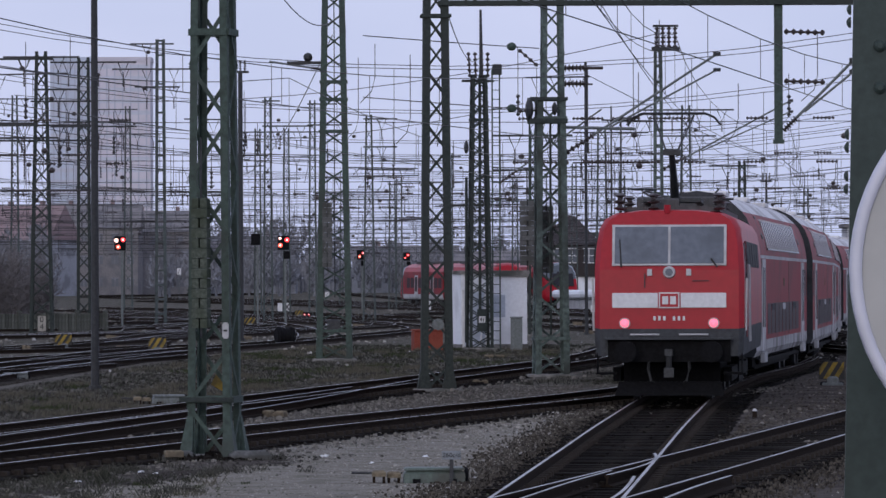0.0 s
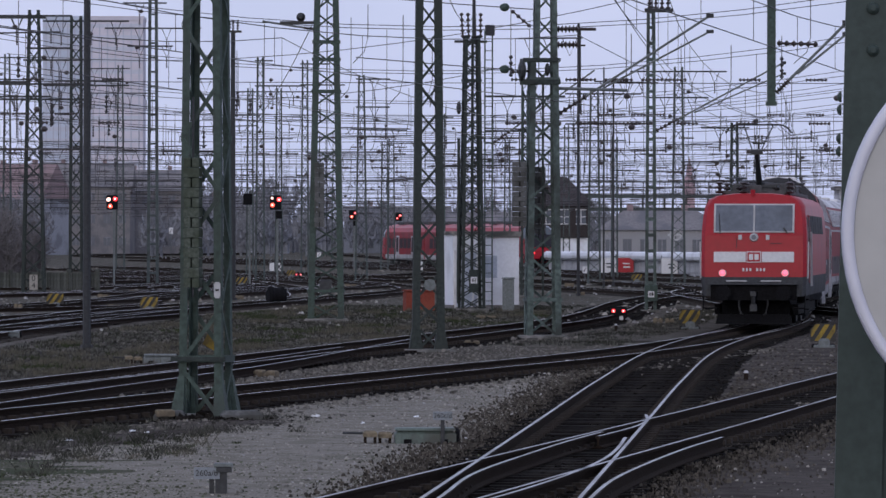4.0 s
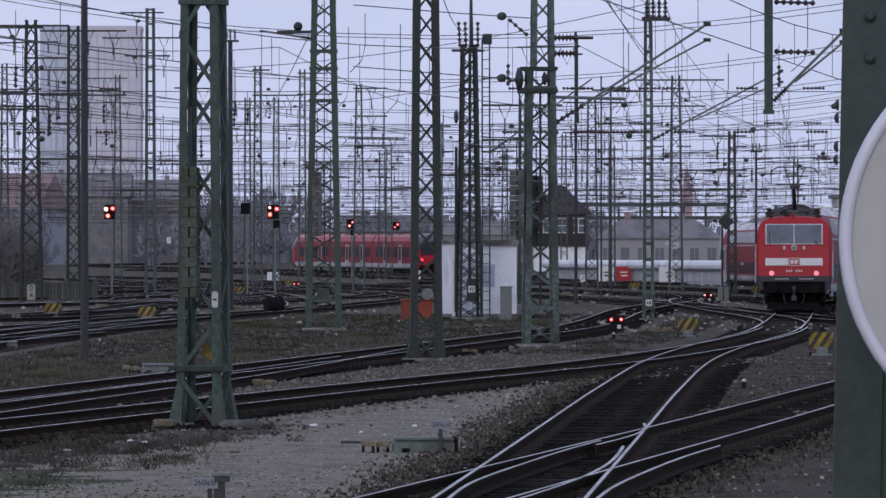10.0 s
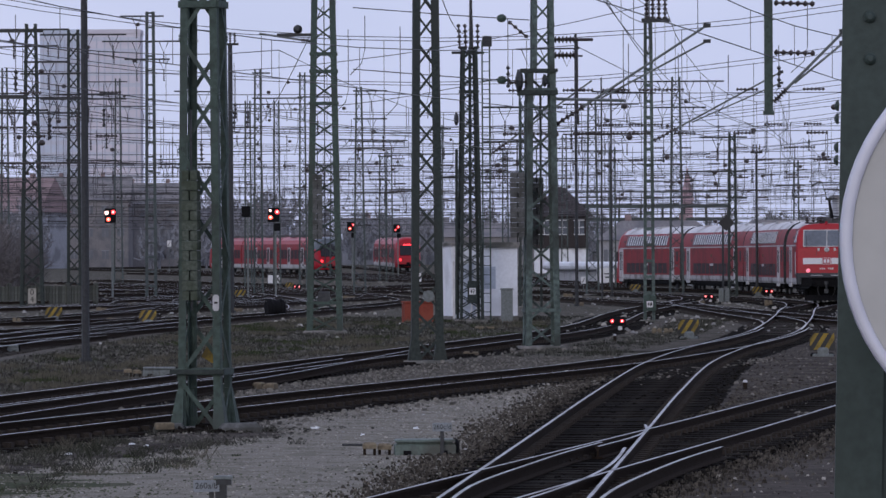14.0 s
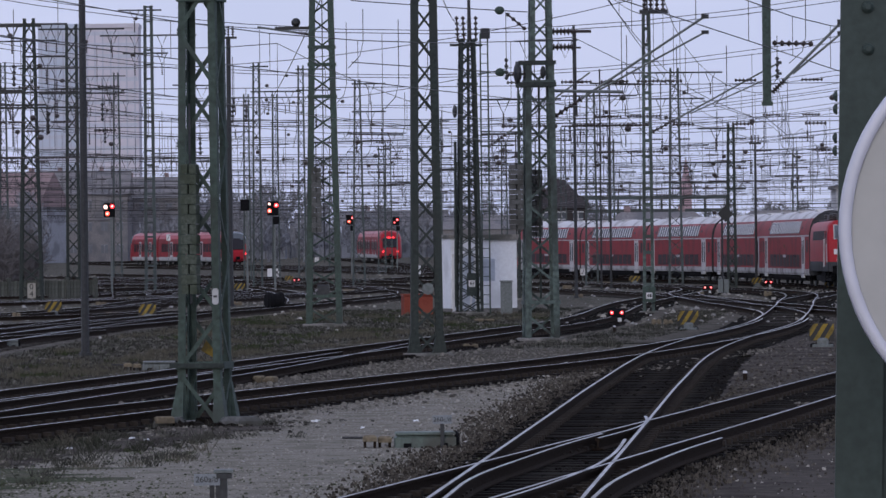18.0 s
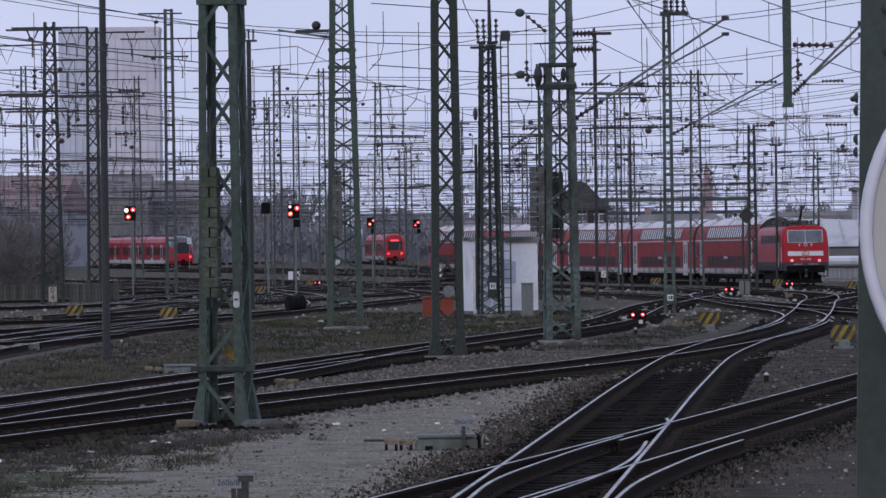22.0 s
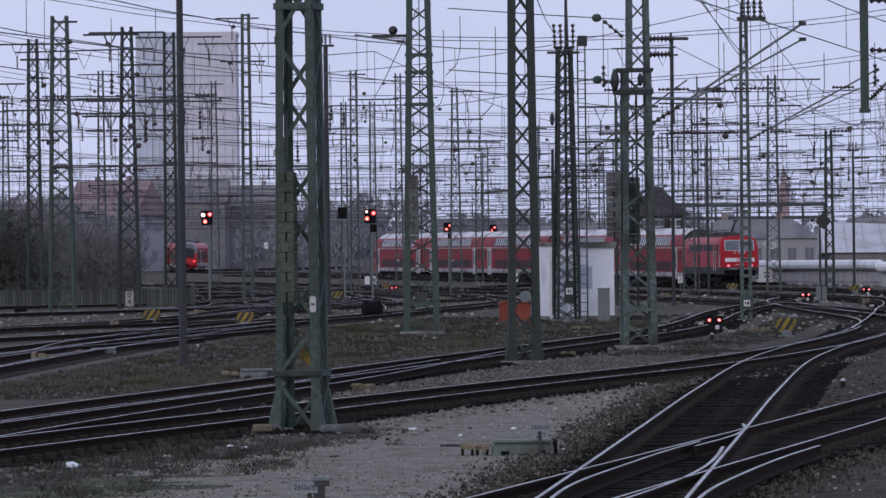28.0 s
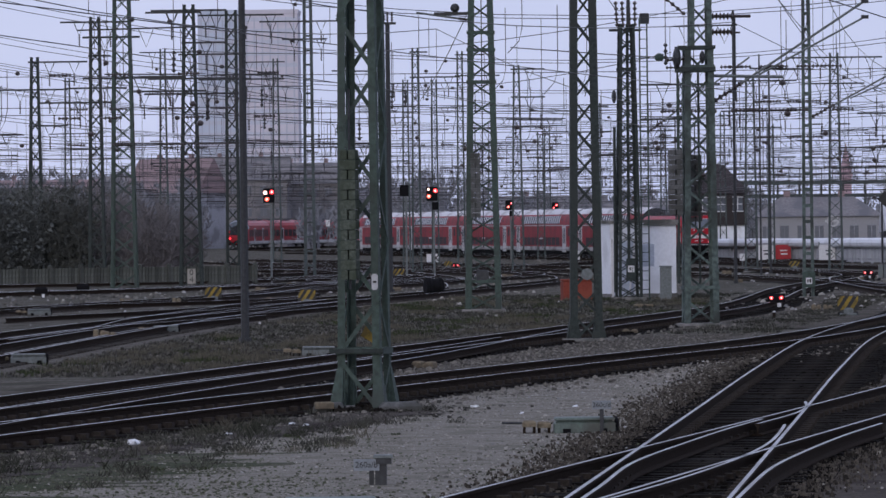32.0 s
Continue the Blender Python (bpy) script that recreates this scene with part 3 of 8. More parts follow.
for off, y0, y1 in ((-4.6, 418, 640), (-9.4, 418, 560), (4.7, 430, 700), (-14.5, 418, 520)):
    shifted = Line([(p.x + off, p.y) for p in SUBURB.p[:-3:8]] + [(SUBURB.p[-1].x + off, SUBURB.p[-1].y)])
    strip("ballast_yard", shifted, shifted.find(y0), shifted.find(y1), 1.4, -0.205, BALLAST_DARK, "dark ballast of the far yard tracks")
    track(shifted, y0, y1, "far yard track with dull rails", sleepers=False, head=RAIL_DULL)
FAR_YARD = (Line([(-70, 330), (-52, 345), (-38, 362), (-26, 385), (-18, 410), (-14, 440)]), Line([(-75, 365), (-56, 378), (-40, 398), (-30, 420), (-24, 455)]), Line([(-48, 305), (-36, 320), (-26, 340), (-17, 368), (-6, 410), (2, 450)]))
for line in FAR_YARD:
    strip("ballast_yard", line, 0.0, line.u[-1], 1.4, -0.203, BALLAST_DARK, "dark ballast of the far yard tracks")
    track(line, line.p[0].y + 1, line.p[-1].y - 1, "far yard track curving across", sleepers=False, head=RAIL_DULL)
points = thing("yard_points", pose(0, 0, 0), "dull point and closure rails of the yard's turnouts", "railway track", "tracks", "structure")
for pts in ([(-14.5, 121), (-14.0, 134), (-14.4, 149), (-13.8, 169), (-13.3, 185), (-10.8, 204)],
            [(-14.8, 123), (-13.8, 138), (-12.1, 148), (-11.1, 158), (-9.2, 174)],
            [(-12.8, 106), (-12.6, 121), (-12.5, 131), (-11.7, 144), (-10.5, 155)],
            [(-21.8, 181), (-18.9, 185), (-13.7, 195), (-12.2, 215)],
            [(-18.5, 154), (-17.4, 159), (-16.0, 164), (-14.7, 170), (-13.2, 182)]):
    extra = Line(pts, 2.0)
    rail(points, extra, 0.0, extra.u[-1], 0.0, 2.0, RAIL_DULL)
slips = thing("slip_rails", pose(0, 0, 0), "curved slip, wing and guard rails in the crossing", "railway track", "tracks", "structure")
for pts in SLIP_RAILS:
    extra = Line(pts, 1.0)
    rail(slips, extra, 0.0, extra.u[-1], 0.0, 1.0)


# ---- masts ----
def angle_leg(p, q, w, sx, sy, t=0.012):
    """An angle iron from p to q whose flanges point inwards (sx, sy)."""
    prof = [(0, 0), (w, 0), (w, t), (t, t), (t, w), (0, w)]
    rings = [[(e[0] + sx * a, e[1] + sy * b, e[2]) for a, b in prof] for e in (p, q)]
    return Shape().skin(rings if sx * sy > 0 else [r[::-1] for r in rings], caps=True)


def corners(z, h, wb, wt, db, dt):
    k = z / h
    w, d = (wb + (wt - wb) * k) / 2, (db + (dt - db) * k) / 2
    return [Vector((a * w, b * d, z)) for a, b in ((-1, -1), (1, -1), (1, 1), (-1, 1))]


def tower_mast(x, y, h, wb, wt, label, ratio=0.8, panel=0.9, leg=0.09, lace=0.05, rz=0.0, material=GREEN, single=False, cross=False, bars=(), foot=0.25, z=None):
    """A four-legged lattice mast; ratio: its depth to its width."""
    root = thing("lattice_mast", pose(x, y, gz(y) + LOW if z is None else z, 0, 0, rz), label, "mast", "lattice masts of the overhead line")
    db, dt = wb * ratio, wt * ratio
    lo, hi = corners(0, h, wb, wt, db, dt), corners(h, h, wb, wt, db, dt)
    for i, (sx, sy) in enumerate(((1, 1), (-1, 1), (-1, -1), (1, -1))):
        part("leg", angle_leg(lo[i], hi[i], leg, sx, sy, max(0.012, leg * 0.2)), material, root)
    n = max(3, int(h / panel))
    for face in range(4):
        i, j = face, (face + 1) % 4
        joined = Shape()
        for k in range(n):
            a, b = corners(h * k / n, h, wb, wt, db, dt), corners(h * (k + 1) / n, h, wb, wt, db, dt)
            pairs = [(a[i], b[j]) if (k + face) % 2 else (a[j], b[i])]
            if cross:
                pairs.append((a[j], b[i]) if (k + face) % 2 else (a[i], b[j]))
            for p, q in pairs:
                out = Vector((0, -1, 0)) if face == 0 else Vector((0, 1, 0)) if face == 2 else Vector((1, 0, 0))
                if single:
                    part("brace", Shape().beam(p, q, lace, 0.012, out), material, root)
                else:
                    joined.beam(p, q, lace, 0.014, out)
        if joined.v:
            tagged(part("lacing", joined, material, root), kind="stuff")
    for zb in bars:
        c = corners(zb, h, wb, wt, db, dt)
        for i in range(4):
            part("collar", Shape().beam(c[i], c[(i + 1) % 4], 0.07, 0.1), material, root)
    if foot:
        part("foundation", Shape().block((0, 0, -0.4), (wb + foot, db + foot, 0.5), 0.04), CONCRETE, root, "mossy concrete foundation")
    return root


def channel_mast(x, y, h, wb, wt, depth, label, leg=0.2, panel=0.75, rz=0.0, material=GREEN, bars=(), foot=0.3, single=True, lace=0.07):
    """Two steel channels joined by crossed flat bars in front and behind."""
    root = thing("lattice_mast", pose(x, y, gz(y) + LOW, 0, 0, rz), label, "mast", "lattice masts of the overhead line")
    t = 0.016
    for sx in (-1, 1):
        rings = []
        for z, w in ((0.0, wb), (h, wt)):
            e, i, g = sx * w / 2, sx * (w / 2 - leg), sx * (w / 2 - t)
            rings.append([(i, -depth / 2, z), (e, -depth / 2, z), (e, depth / 2, z), (i, depth / 2, z),
                          (i, depth / 2 - t, z), (g, depth / 2 - t, z), (g, t - depth / 2, z), (i, t - depth / 2, z)])
        s = Shape().skin(rings if sx > 0 else [r[::-1] for r in rings], caps=True)
        part("channel_leg", s, material, root)
    n = int(h / panel)
    for e in (-1, 1):
        joined = Shape()
        for k in range(n):
            z0, z1 = h * k / n, h * (k + 1) / n
            w0, w1 = (wb + (wt - wb) * z0 / h) / 2 - leg * 0.4, (wb + (wt - wb) * z1 / h) / 2 - leg * 0.4
            y0 = e * (depth / 2 + 0.012)
            for m in (-1, 1):
                p, q = (m * w0, y0 + (m - 1) * 0.007 * e, z0), (-m * w1, y0 + (m - 1) * 0.007 * e, z1)
                if single and e < 0:
                    part("brace", Shape().beam(p, q, 0.012, lace, (1, 0, 0)), material, root)
                elif m == (1 if k % 2 else -1):
                    joined.beam(p, q, 0.012, lace, (1, 0, 0))
        if joined.v:
            tagged(part("lacing", joined, material, root), kind="stuff")
    for zb in bars:
        w = wb + (wt - wb) * zb / h
        for e in (-1, 1):
            part("collar", Shape().box((0, e * (depth / 2 + 0.05), zb), (w + 0.12, 0.04, 0.09)), material, root)
    for sx in (-1, 1):
        s = Shape()
        c = sx * (wb / 2 - leg / 2)
        s.box((c, 0, 0.06), (leg + 0.16, depth + 0.2, 0.04))
        for e in (-1, 1):
            s.add([(c + e * leg * 0.5, -depth / 2 - 0.02, 0.08), (c + e * (leg * 0.5 + 0.08), -depth / 2 - 0.02, 0.08), (c + e * leg * 0.5, -depth / 2 - 0.02, 0.6),
                   (c + e * leg * 0.5, depth / 2 + 0.02, 0.08), (c + e * (leg * 0.5 + 0.08), depth / 2 + 0.02, 0.08), (c + e * leg * 0.5, depth / 2 + 0.02, 0.6)],
                  ((0, 1, 2), (5, 4, 3), (0, 3, 4, 1), (1, 4, 5, 2)))
        part("gusset", s, material, root)
    part("foundation", Shape().block((0, 0, -0.4), (wb + foot * 2, depth + foot * 2, 0.49), 0.05), CONCRETE, root, "mossy concrete foundation")
    return root


def weights(mast, x, y, z0, z1, n, width, material, depth=0.22):
    """A hanging stack of tension weights: whole courses between split ones."""
    h = (z1 - z0) / n
    label = "mossy concrete tension weight" if material is WEIGHT else "grey tension weight"
    for i in range(n):
        z = z0 + h * i
        if i % 2:
            part("tension_weight", Shape().block((x, y, z), (width, depth, h * 0.94), 0.018), material, mast, label)
        else:
            for sx in (-1, 1):
                part("tension_weight", Shape().block((x + sx * width * 0.265, y, z), (width * 0.43, depth * 0.94, h * 0.94), 0.014), material, mast, label)
    part("weight_rod", Shape().tube((x, y, z0 - 0.15), (x, y, z1 + 0.9), 0.018), DARK_STEEL, mast)


def batten_mast(x, y, h, wb, wt, label, leg=0.1, pitch=0.62, material=GREEN, depth=0.24):
    """Two upright channels tied by short horizontal plates."""
    root = thing("lattice_mast", pose(x, y, gz(y) + LOW), label, "mast", "lattice masts of the overhead line")
    for sx in (-1, 1):
        rings = []
        for z, w in ((0.0, wb), (h, wt)):
            e, i = sx * w / 2, sx * (w / 2 - leg)
            rings.append([(i, -depth / 2, z), (e, -depth / 2, z), (e, depth / 2, z), (i, depth / 2, z)])
        part("channel_leg", Shape().skin(rings if sx > 0 else [r[::-1] for r in rings], caps=True), material, root)
    n = int(h / pitch)
    for k in range(1, n + 1):
        z = h * k / n - 0.1
        w = wb + (wt - wb) * z / h
        part("batten_plate", Shape().box((0, -depth / 2 - 0.006, z), (w * 0.96, 0.012, 0.13)), material, root)
    part("foundation", Shape().block((0, 0, -0.4), (wb + 0.3, depth + 0.4, 0.5), 0.04), CONCRETE, root, "mossy concrete foundation")
    return root


def insulator(s, p, q, r=0.07, n=5):
    radii = []
    for i in range(n):
        radii += [r * 0.35, r, r * 0.35]
    s.lathe(p, q, radii, 6)


def pole(x, y, h, r, label, material=DARK_STEEL, top="", name="pole"):
    root = thing(name, pose(x, y, gz(y) + LOW), label, "pole")
    part("shaft", Shape().tube((0, 0, -0.3), (0, 0, h), r, 8, r * 0.75), material, root)
    part("base_collar", Shape().tube((0, 0, -0.1), (0, 0, 0.12), r * 1.5, 8), material, root)
    if top == "switch":
        s = Shape()
        for i in range(3):
            insulator(s, ((i - 1) * 0.22, 0, h), ((i - 1) * 0.22, 0, h + 0.55), 0.09)
        part("insulator", s, CERAMIC, root)
        part("bracket", Shape().box((0, 0, h), (0.8, 0.25, 0.1)), material, root)
    return root


def cantilever(mast, x0, z0, x1, z1, y0=0.0, top=True):
    """A slanting tube arm with its insulator, in the mast's own space."""
    p, q = Vector((x0, y0, z0)), Vector((x1, y0, z1))
    s = Shape()
    insulator(s, p, p.lerp(q, 0.18), 0.1, 6)
    part("insulator", s, CERAMIC, mast)
    part("arm_tube", Shape().tube(p.lerp(q, 0.17), q, 0.035, 8), GALV, mast, "galvanised slanting tube arm")
    if top:
        d = Vector((0, 0, -(z1 - z0) * 0.16))
        part("arm_tube", Shape().tube(p.lerp(q, 0.3) + d * 0.2, q + d, 0.028, 8), GALV, mast, "galvanised slanting tube arm")
        part("end_fitting", Shape().box(q, (0.2, 0.12, 0.12)), DARK_STEEL, mast)
        part("end_fitting", Shape().box(q + d, (0.2, 0.1, 0.1)), DARK_STEEL, mast)


# nearest mast beside the side track
mast_near = tower_mast(-3.57, 74.5, 11.0, 0.67, 0.49, "dark green riveted lattice mast with a stack of mossy weights", 0.95, 0.82, 0.115, 0.062, -13, GREEN, True, False, (0.93, 6.42), 0.2)
part("crossbar", Shape().box((-0.02, -0.36, 0.93), (0.84, 0.05, 0.07)), GREEN_DARK, mast_near, "dark crossbar above the foot")
weights(mast_near, -0.074, -0.45, 2.0, 3.94, 13, 0.24, WEIGHT)
for a, b in ((-1, -1), (1, -1), (1, 1), (-1, 1)):
    rings = []
    for z, r, o in ((0.02, 0.105, 0.335), (0.1, 0.1, 0.332), (0.68, 0.05, 0.285)):
        rings.append([(a * o + u * r, b * o + v * r, z) for u, v in ((-1, -1), (1, -1), (1, 1), (-1, 1))])
    part("gusset", Shape().skin(rings, caps=True), GREEN, mast_near, "flared steel foot")
part("number_plate", Shape().box((0.27, -0.345, 1.96), (0.095, 0.012, 0.2)).box((0.27, -0.344, 2.06), (0.065, 0.01, 0.04)).box((0.27, -0.344, 1.86), (0.065, 0.01, 0.04)), LIGHT_GREY, mast_near, "pale enamel plate")
part("plate_mark", Shape().box((0.27, -0.353, 1.96), (0.055, 0.006, 0.03)), BLACK_PAINT, mast_near)
part("warning_sign", Shape().box((-0.02, 0.36, 1.18), (0.2, 0.02, 0.2), Matrix.Rotation(0.5, 3, "Y")), YELLOW, mast_near, "yellow sign behind the lacing")

# mast between the two side tracks
mast_mid = channel_mast(-0.39, 121.6, 12.5, 0.8, 0.56, 0.36, "green lattice mast with rusty foot", 0.18, 0.65, 4, GREEN_DARK, (9.2,), 0.25, True, 0.05)
part("disc_sign", Shape().tube((0.02, -0.26, 1.66), (0.02, -0.23, 1.66), 0.15, 8), GALV, mast_mid, "round pale disc sign")

# tall mast with tapered legs
mast_left = tower_mast(-4.06, 170.8, 14.0, 1.24, 0.72, "tall dark green lattice mast with tension weights", 0.8, 0.66, 0.2, 0.06, 0, GREEN, True, False, (1.05, 7.9, 9.0, 9.6))
part("cable", Shape().tube((0.02, 0, 2.2), (0.02, 0, 12.5), 0.02), DARK_STEEL, mast_left)
weights(mast_left, -0.22, -0.6, 3.24, 5.46, 13, 0.34, WEIGHT_GREY)
part("relay_box", Shape().block((-0.02, -0.3, 0.95), (0.42, 0.36, 0.5), 0.05), DARK_STEEL, mast_left, "dark relay box")
cantilever(mast_left, -0.45, 10.04, -2.2, 10.31, 0, False)
part("gear_arm", Shape().box((-0.95, 0, 10.26), (1.3, 0.1, 0.1)), DARK_STEEL, mast_left, "dark arm of the tension gear")
part("tension_wheel", Shape().lathe((-0.88, -0.2, 10.45), (-0.88, 0.2, 10.45), (0.06, 0.14, 0.16, 0.14, 0.06), 12), DARK_STEEL, mast_left, "grooved tension wheel")

# mast with the pulley collar and the pair of slanting arms
mast_right = tower_mast(2.77, 140.0, 7.8, 0.98, 0.8, "grey-green lattice mast with a pulley collar and slanting arms", 0.8, 0.72, 0.17, 0.068, 6, GREEN_PALE, True, False, (1.1, 7.3), 0.35)
upper = tower_mast(0, 0, 6.0, 0.64, 0.54, "", 0.8, 0.62, 0.14, 0.055, 0, GREEN_PALE, False, False, (), 0)
for piece in list(upper.children):
    piece.parent = mast_right
    piece.matrix_basis = Matrix.Translation((0.06, 0, 7.8))
bpy.data.objects.remove(upper)
weights(mast_right, -0.69, -0.2, 3.16, 4.98, 13, 0.4, WEIGHT_GREY)
weights(mast_right, -0.04, 0.62, 2.95, 4.85, 13, 0.38, WEIGHT_GREY)
for e in (-0.6, -0.4):
    part("guide_rail", Shape().box((e, -0.1, 6.1), (0.045, 0.06, 2.5)), GREEN, mast_right)
s = Shape()
for k in range(8):
    s.beam((-0.6 if k % 2 else -0.4, -0.1, 4.95 + k * 0.29), (-0.4 if k % 2 else -0.6, -0.1, 5.24 + k * 0.29), 0.03, 0.02)
part("guide_lacing", s, GREEN, mast_right)
part("centre_rod", Shape().tube((0.0, 0, 1.2), (0.0, 0, 7.3), 0.035, 6), GREEN_DARK, mast_right)
part("pulley", Shape().lathe((-0.7, -0.05, 7.55), (-0.5, -0.05, 7.55), (0.15, 0.3, 0.32, 0.3, 0.15), 12), DARK_STEEL, mast_right, "large tension pulley")
part("collar_box", Shape().box((-0.08, -0.36, 7.22), (1.06, 0.06, 0.13)).box((-0.08, 0.36, 7.22), (1.06, 0.06, 0.13)).box((-0.08, -0.36, 7.84), (1.06, 0.06, 0.1)).box((-0.08, 0.36, 7.84), (1.06, 0.06, 0.1)), GREEN_DARK, mast_right, "open frame of the tension gear")
part("pulley", Shape().lathe((0.02, -0.28, 7.56), (0.16, -0.28, 7.56), (0.08, 0.17, 0.19, 0.17, 0.08), 12), DARK_STEEL, mast_right)
cantilever(mast_right, 0.45, 6.33, 4.75, 9.12)
part("bracket_arm", Shape().tube((0.4, 0, 8.72), (1.5, 0, 8.72), 0.05).tube((0.4, 0, 8.26), (1.2, 0, 8.26), 0.03), CERAMIC, mast_right, "ribbed insulator arm")
part("bracket_arm", Shape().tube((0.4, 0, 7.05), (2.4, 0, 7.00), 0.05), GALV, mast_right)
for zz in (9.32, 7.58):
    part("tension_ball", Shape().lathe((-1.22, 0, zz), (-0.96, 0, zz), (0.05, 0.1, 0.12, 0.12, 0.1, 0.05), 10), GREEN, mast_right, "grey-green tension ball")
    part("stay_wire", Shape().sweep([(-0.3, 0, zz - 0.05), (-1.1, 0, zz), (-2.4, 0.3, zz + 0.1), (-5.2, 1.0, zz + 0.35)], 0.014), WIRE, mast_right)
    s = Shape()
    insulator(s, (-0.9, 0, zz - 0.08), (-0.35, 0, zz - 0.05 - (0.5 if zz > 9 else 0.0)), 0.07, 4)
    part("insulator", s, CERAMIC, mast_right)
part("drop_post", Shape().tube((1.05, 0, 8.72), (1.05, 0, 6.33), 0.03), DARK_STEEL, mast_right)
s = Shape()
for zz in (8.72, 8.28):
    insulator(s, (0.4, 0, zz), (1.0, 0, zz), 0.12, 6)
part("insulator", s, CERAMIC, mast_right)

# mast in front of the hut, with its ladder
mast_hut = tower_mast(1.08, 198.6, 11.0, 0.96, 0.6, "dark green lattice mast with a ladder beside the white hut", 0.9, 0.55, 0.11, 0.05, 10, GREEN_DARK, True, True, (9.2,))
part("centre_post", Shape().tube((0.02, 0, 1.5), (0.04, 0, 11.0), 0.06, 8, 0.06), GREEN_DARK, mast_hut, "dark steel centre post")
part("side_tube", Shape().tube((-0.52, 0.1, 0.3), (-0.5, 0.1, 6.9), 0.06, 8), GREEN_DARK, mast_hut)
part("top_box", Shape().block((0.72, -0.1, 11.0), (0.34, 0.3, 0.42), 0.03), DARK_STEEL, mast_hut, "dark box above the ladder")
part("cross_bar", Shape().box((-0.05, -0.05, 10.75), (1.3, 0.1, 0.1)), DARK_STEEL, mast_hut)
part("number_box", Shape().block((0, -0.5, 0.75), (0.36, 0.1, 0.9), 0.02), GREEN_DARK, mast_hut)
part("number_plate", Shape().box((0, -0.56, 1.23), (0.26, 0.02, 0.26)), WHITE, mast_hut, "white number plate")
part("plate_mark", Shape().box((-0.05, -0.575, 1.23), (0.03, 0.006, 0.14)).box((0.05, -0.575, 1.23), (0.06, 0.006, 0.03)).box((0.05, -0.575, 1.18), (0.02, 0.006, 0.14)), BLACK_PAINT, mast_hut)
s = Shape()
for i in range(30):
    s.box((0.67, -0.1, 0.4 + i * 0.37), (0.3, 0.03, 0.03))
part("ladder", s.box((0.52, -0.1, 5.6), (0.05, 0.06, 11.2)).box((0.82, -0.1, 5.6), (0.05, 0.06, 11.2)), GREEN, mast_hut, "green steel ladder")
s = Shape()
for i in range(4):
    insulator(s, (-0.36 + i * 0.24, 0, 10.9), (-0.42 + i * 0.26, 0, 11.9), 0.1)
part("insulator", s, CERAMIC, mast_hut)
part("spire", Shape().tube((0.1, 0, 11), (0.08, 0, 13.6), 0.09, 6, 0.05), DARK_STEEL, mast_hut)
part("tension_wheel", Shape().lathe((-0.62, -0.1, 8.1), (-0.45, -0.1, 8.1), (0.1, 0.24, 0.27, 0.24, 0.1), 10), DARK_STEEL, mast_hut)
cantilever(mast_hut, 0.8, 6.65, 5.0, 9.64, 0, False)

# slim mast with the square box at its foot
mast_slim = batten_mast(8.10, 195.2, 11.9, 0.46, 0.33, "slim grey-green batten mast with insulators on top", 0.12, 0.62, GREEN_PALE)
part("number_box", Shape().block((0, -0.3, 0.45), (0.5, 0.3, 0.62), 0.03), GREEN, mast_slim, "green cable box")
part("number_plate", Shape().box((0, -0.46, 0.71), (0.24, 0.02, 0.24)), WHITE, mast_slim, "white number plate")
part("plate_mark", Shape().box((-0.05, -0.475, 0.71), (0.03, 0.006, 0.14)).box((0.05, -0.475, 0.71), (0.06, 0.006, 0.14)), BLACK_PAINT, mast_slim)
s = Shape()
for i in range(4):
    insulator(s, (-0.05 + i * 0.24, 0, 11.9), (-0.05 + i * 0.24, 0, 12.7), 0.12)
part("insulator", s, CERAMIC, mast_slim)
part("bracket", Shape().box((0.3, 0, 11.85), (1.1, 0.3, 0.15)), DARK_STEEL, mast_slim)
part("cross_bar", Shape().box((0.3, 0, 12.75), (1.0, 0.3, 0.08)), DARK_STEEL, mast_slim)
cantilever(mast_slim, 0.2, 7.12, 5.2, 9.80)

# portal beam over the main track with its hanging post
portal = thing("portal_beam", pose(-0.33, 121.6, 0), "dark green lattice portal beam above the tracks with a hanging post", "portal")
s = Shape()
for k in range(22):
    s.beam((k * 0.8, 0.25, 9.29 + (0.0 if k % 2 else 0.7)), (k * 0.8 + 0.8, 0.25, 9.29 + (0.7 if k % 2 else 0.0)), 0.05, 0.05)
part("lower_chord", Shape().box((8.8, 0, 9.29), (17.6, 0.5, 0.12)), GREEN_DARK, portal)
part("upper_chord", Shape().box((8.8, 0, 9.29 + 0.75), (17.6, 0.4, 0.12)), GREEN_DARK, portal)
part("lacing", s, GREEN_DARK, portal)
part("portal_leg", Shape().box((17.6, 0.0, 4.6), (0.45, 0.4, 10.4)), GREEN_DARK, portal)
part("hanging_post", Shape().box((8.319, 0, (9.29 + 5.88) / 2), (0.2, 0.2, 9.29 - 5.88)), GREEN, portal, "green square hanging post")
part("post_foot", Shape().box((8.319, 0, 5.88), (0.26, 0.26, 0.1)), GREEN, portal)
cantilever(portal, 8.443, 6.15, 10.156, 7.86)
s = Shape()
for zz, xx in ((8.57, 1.0), (7.36, 1.0)):
    insulator(s, (8.457, 0, zz), (8.457 + xx, 0, zz - 0.03), 0.09, 6)
part("insulator", s, CERAMIC, portal)

# dark pole among the side tracks
pole(-8.98, 124.9, 11.0, 0.105, "dark round steel pole in the dry grass", DARK_STEEL)

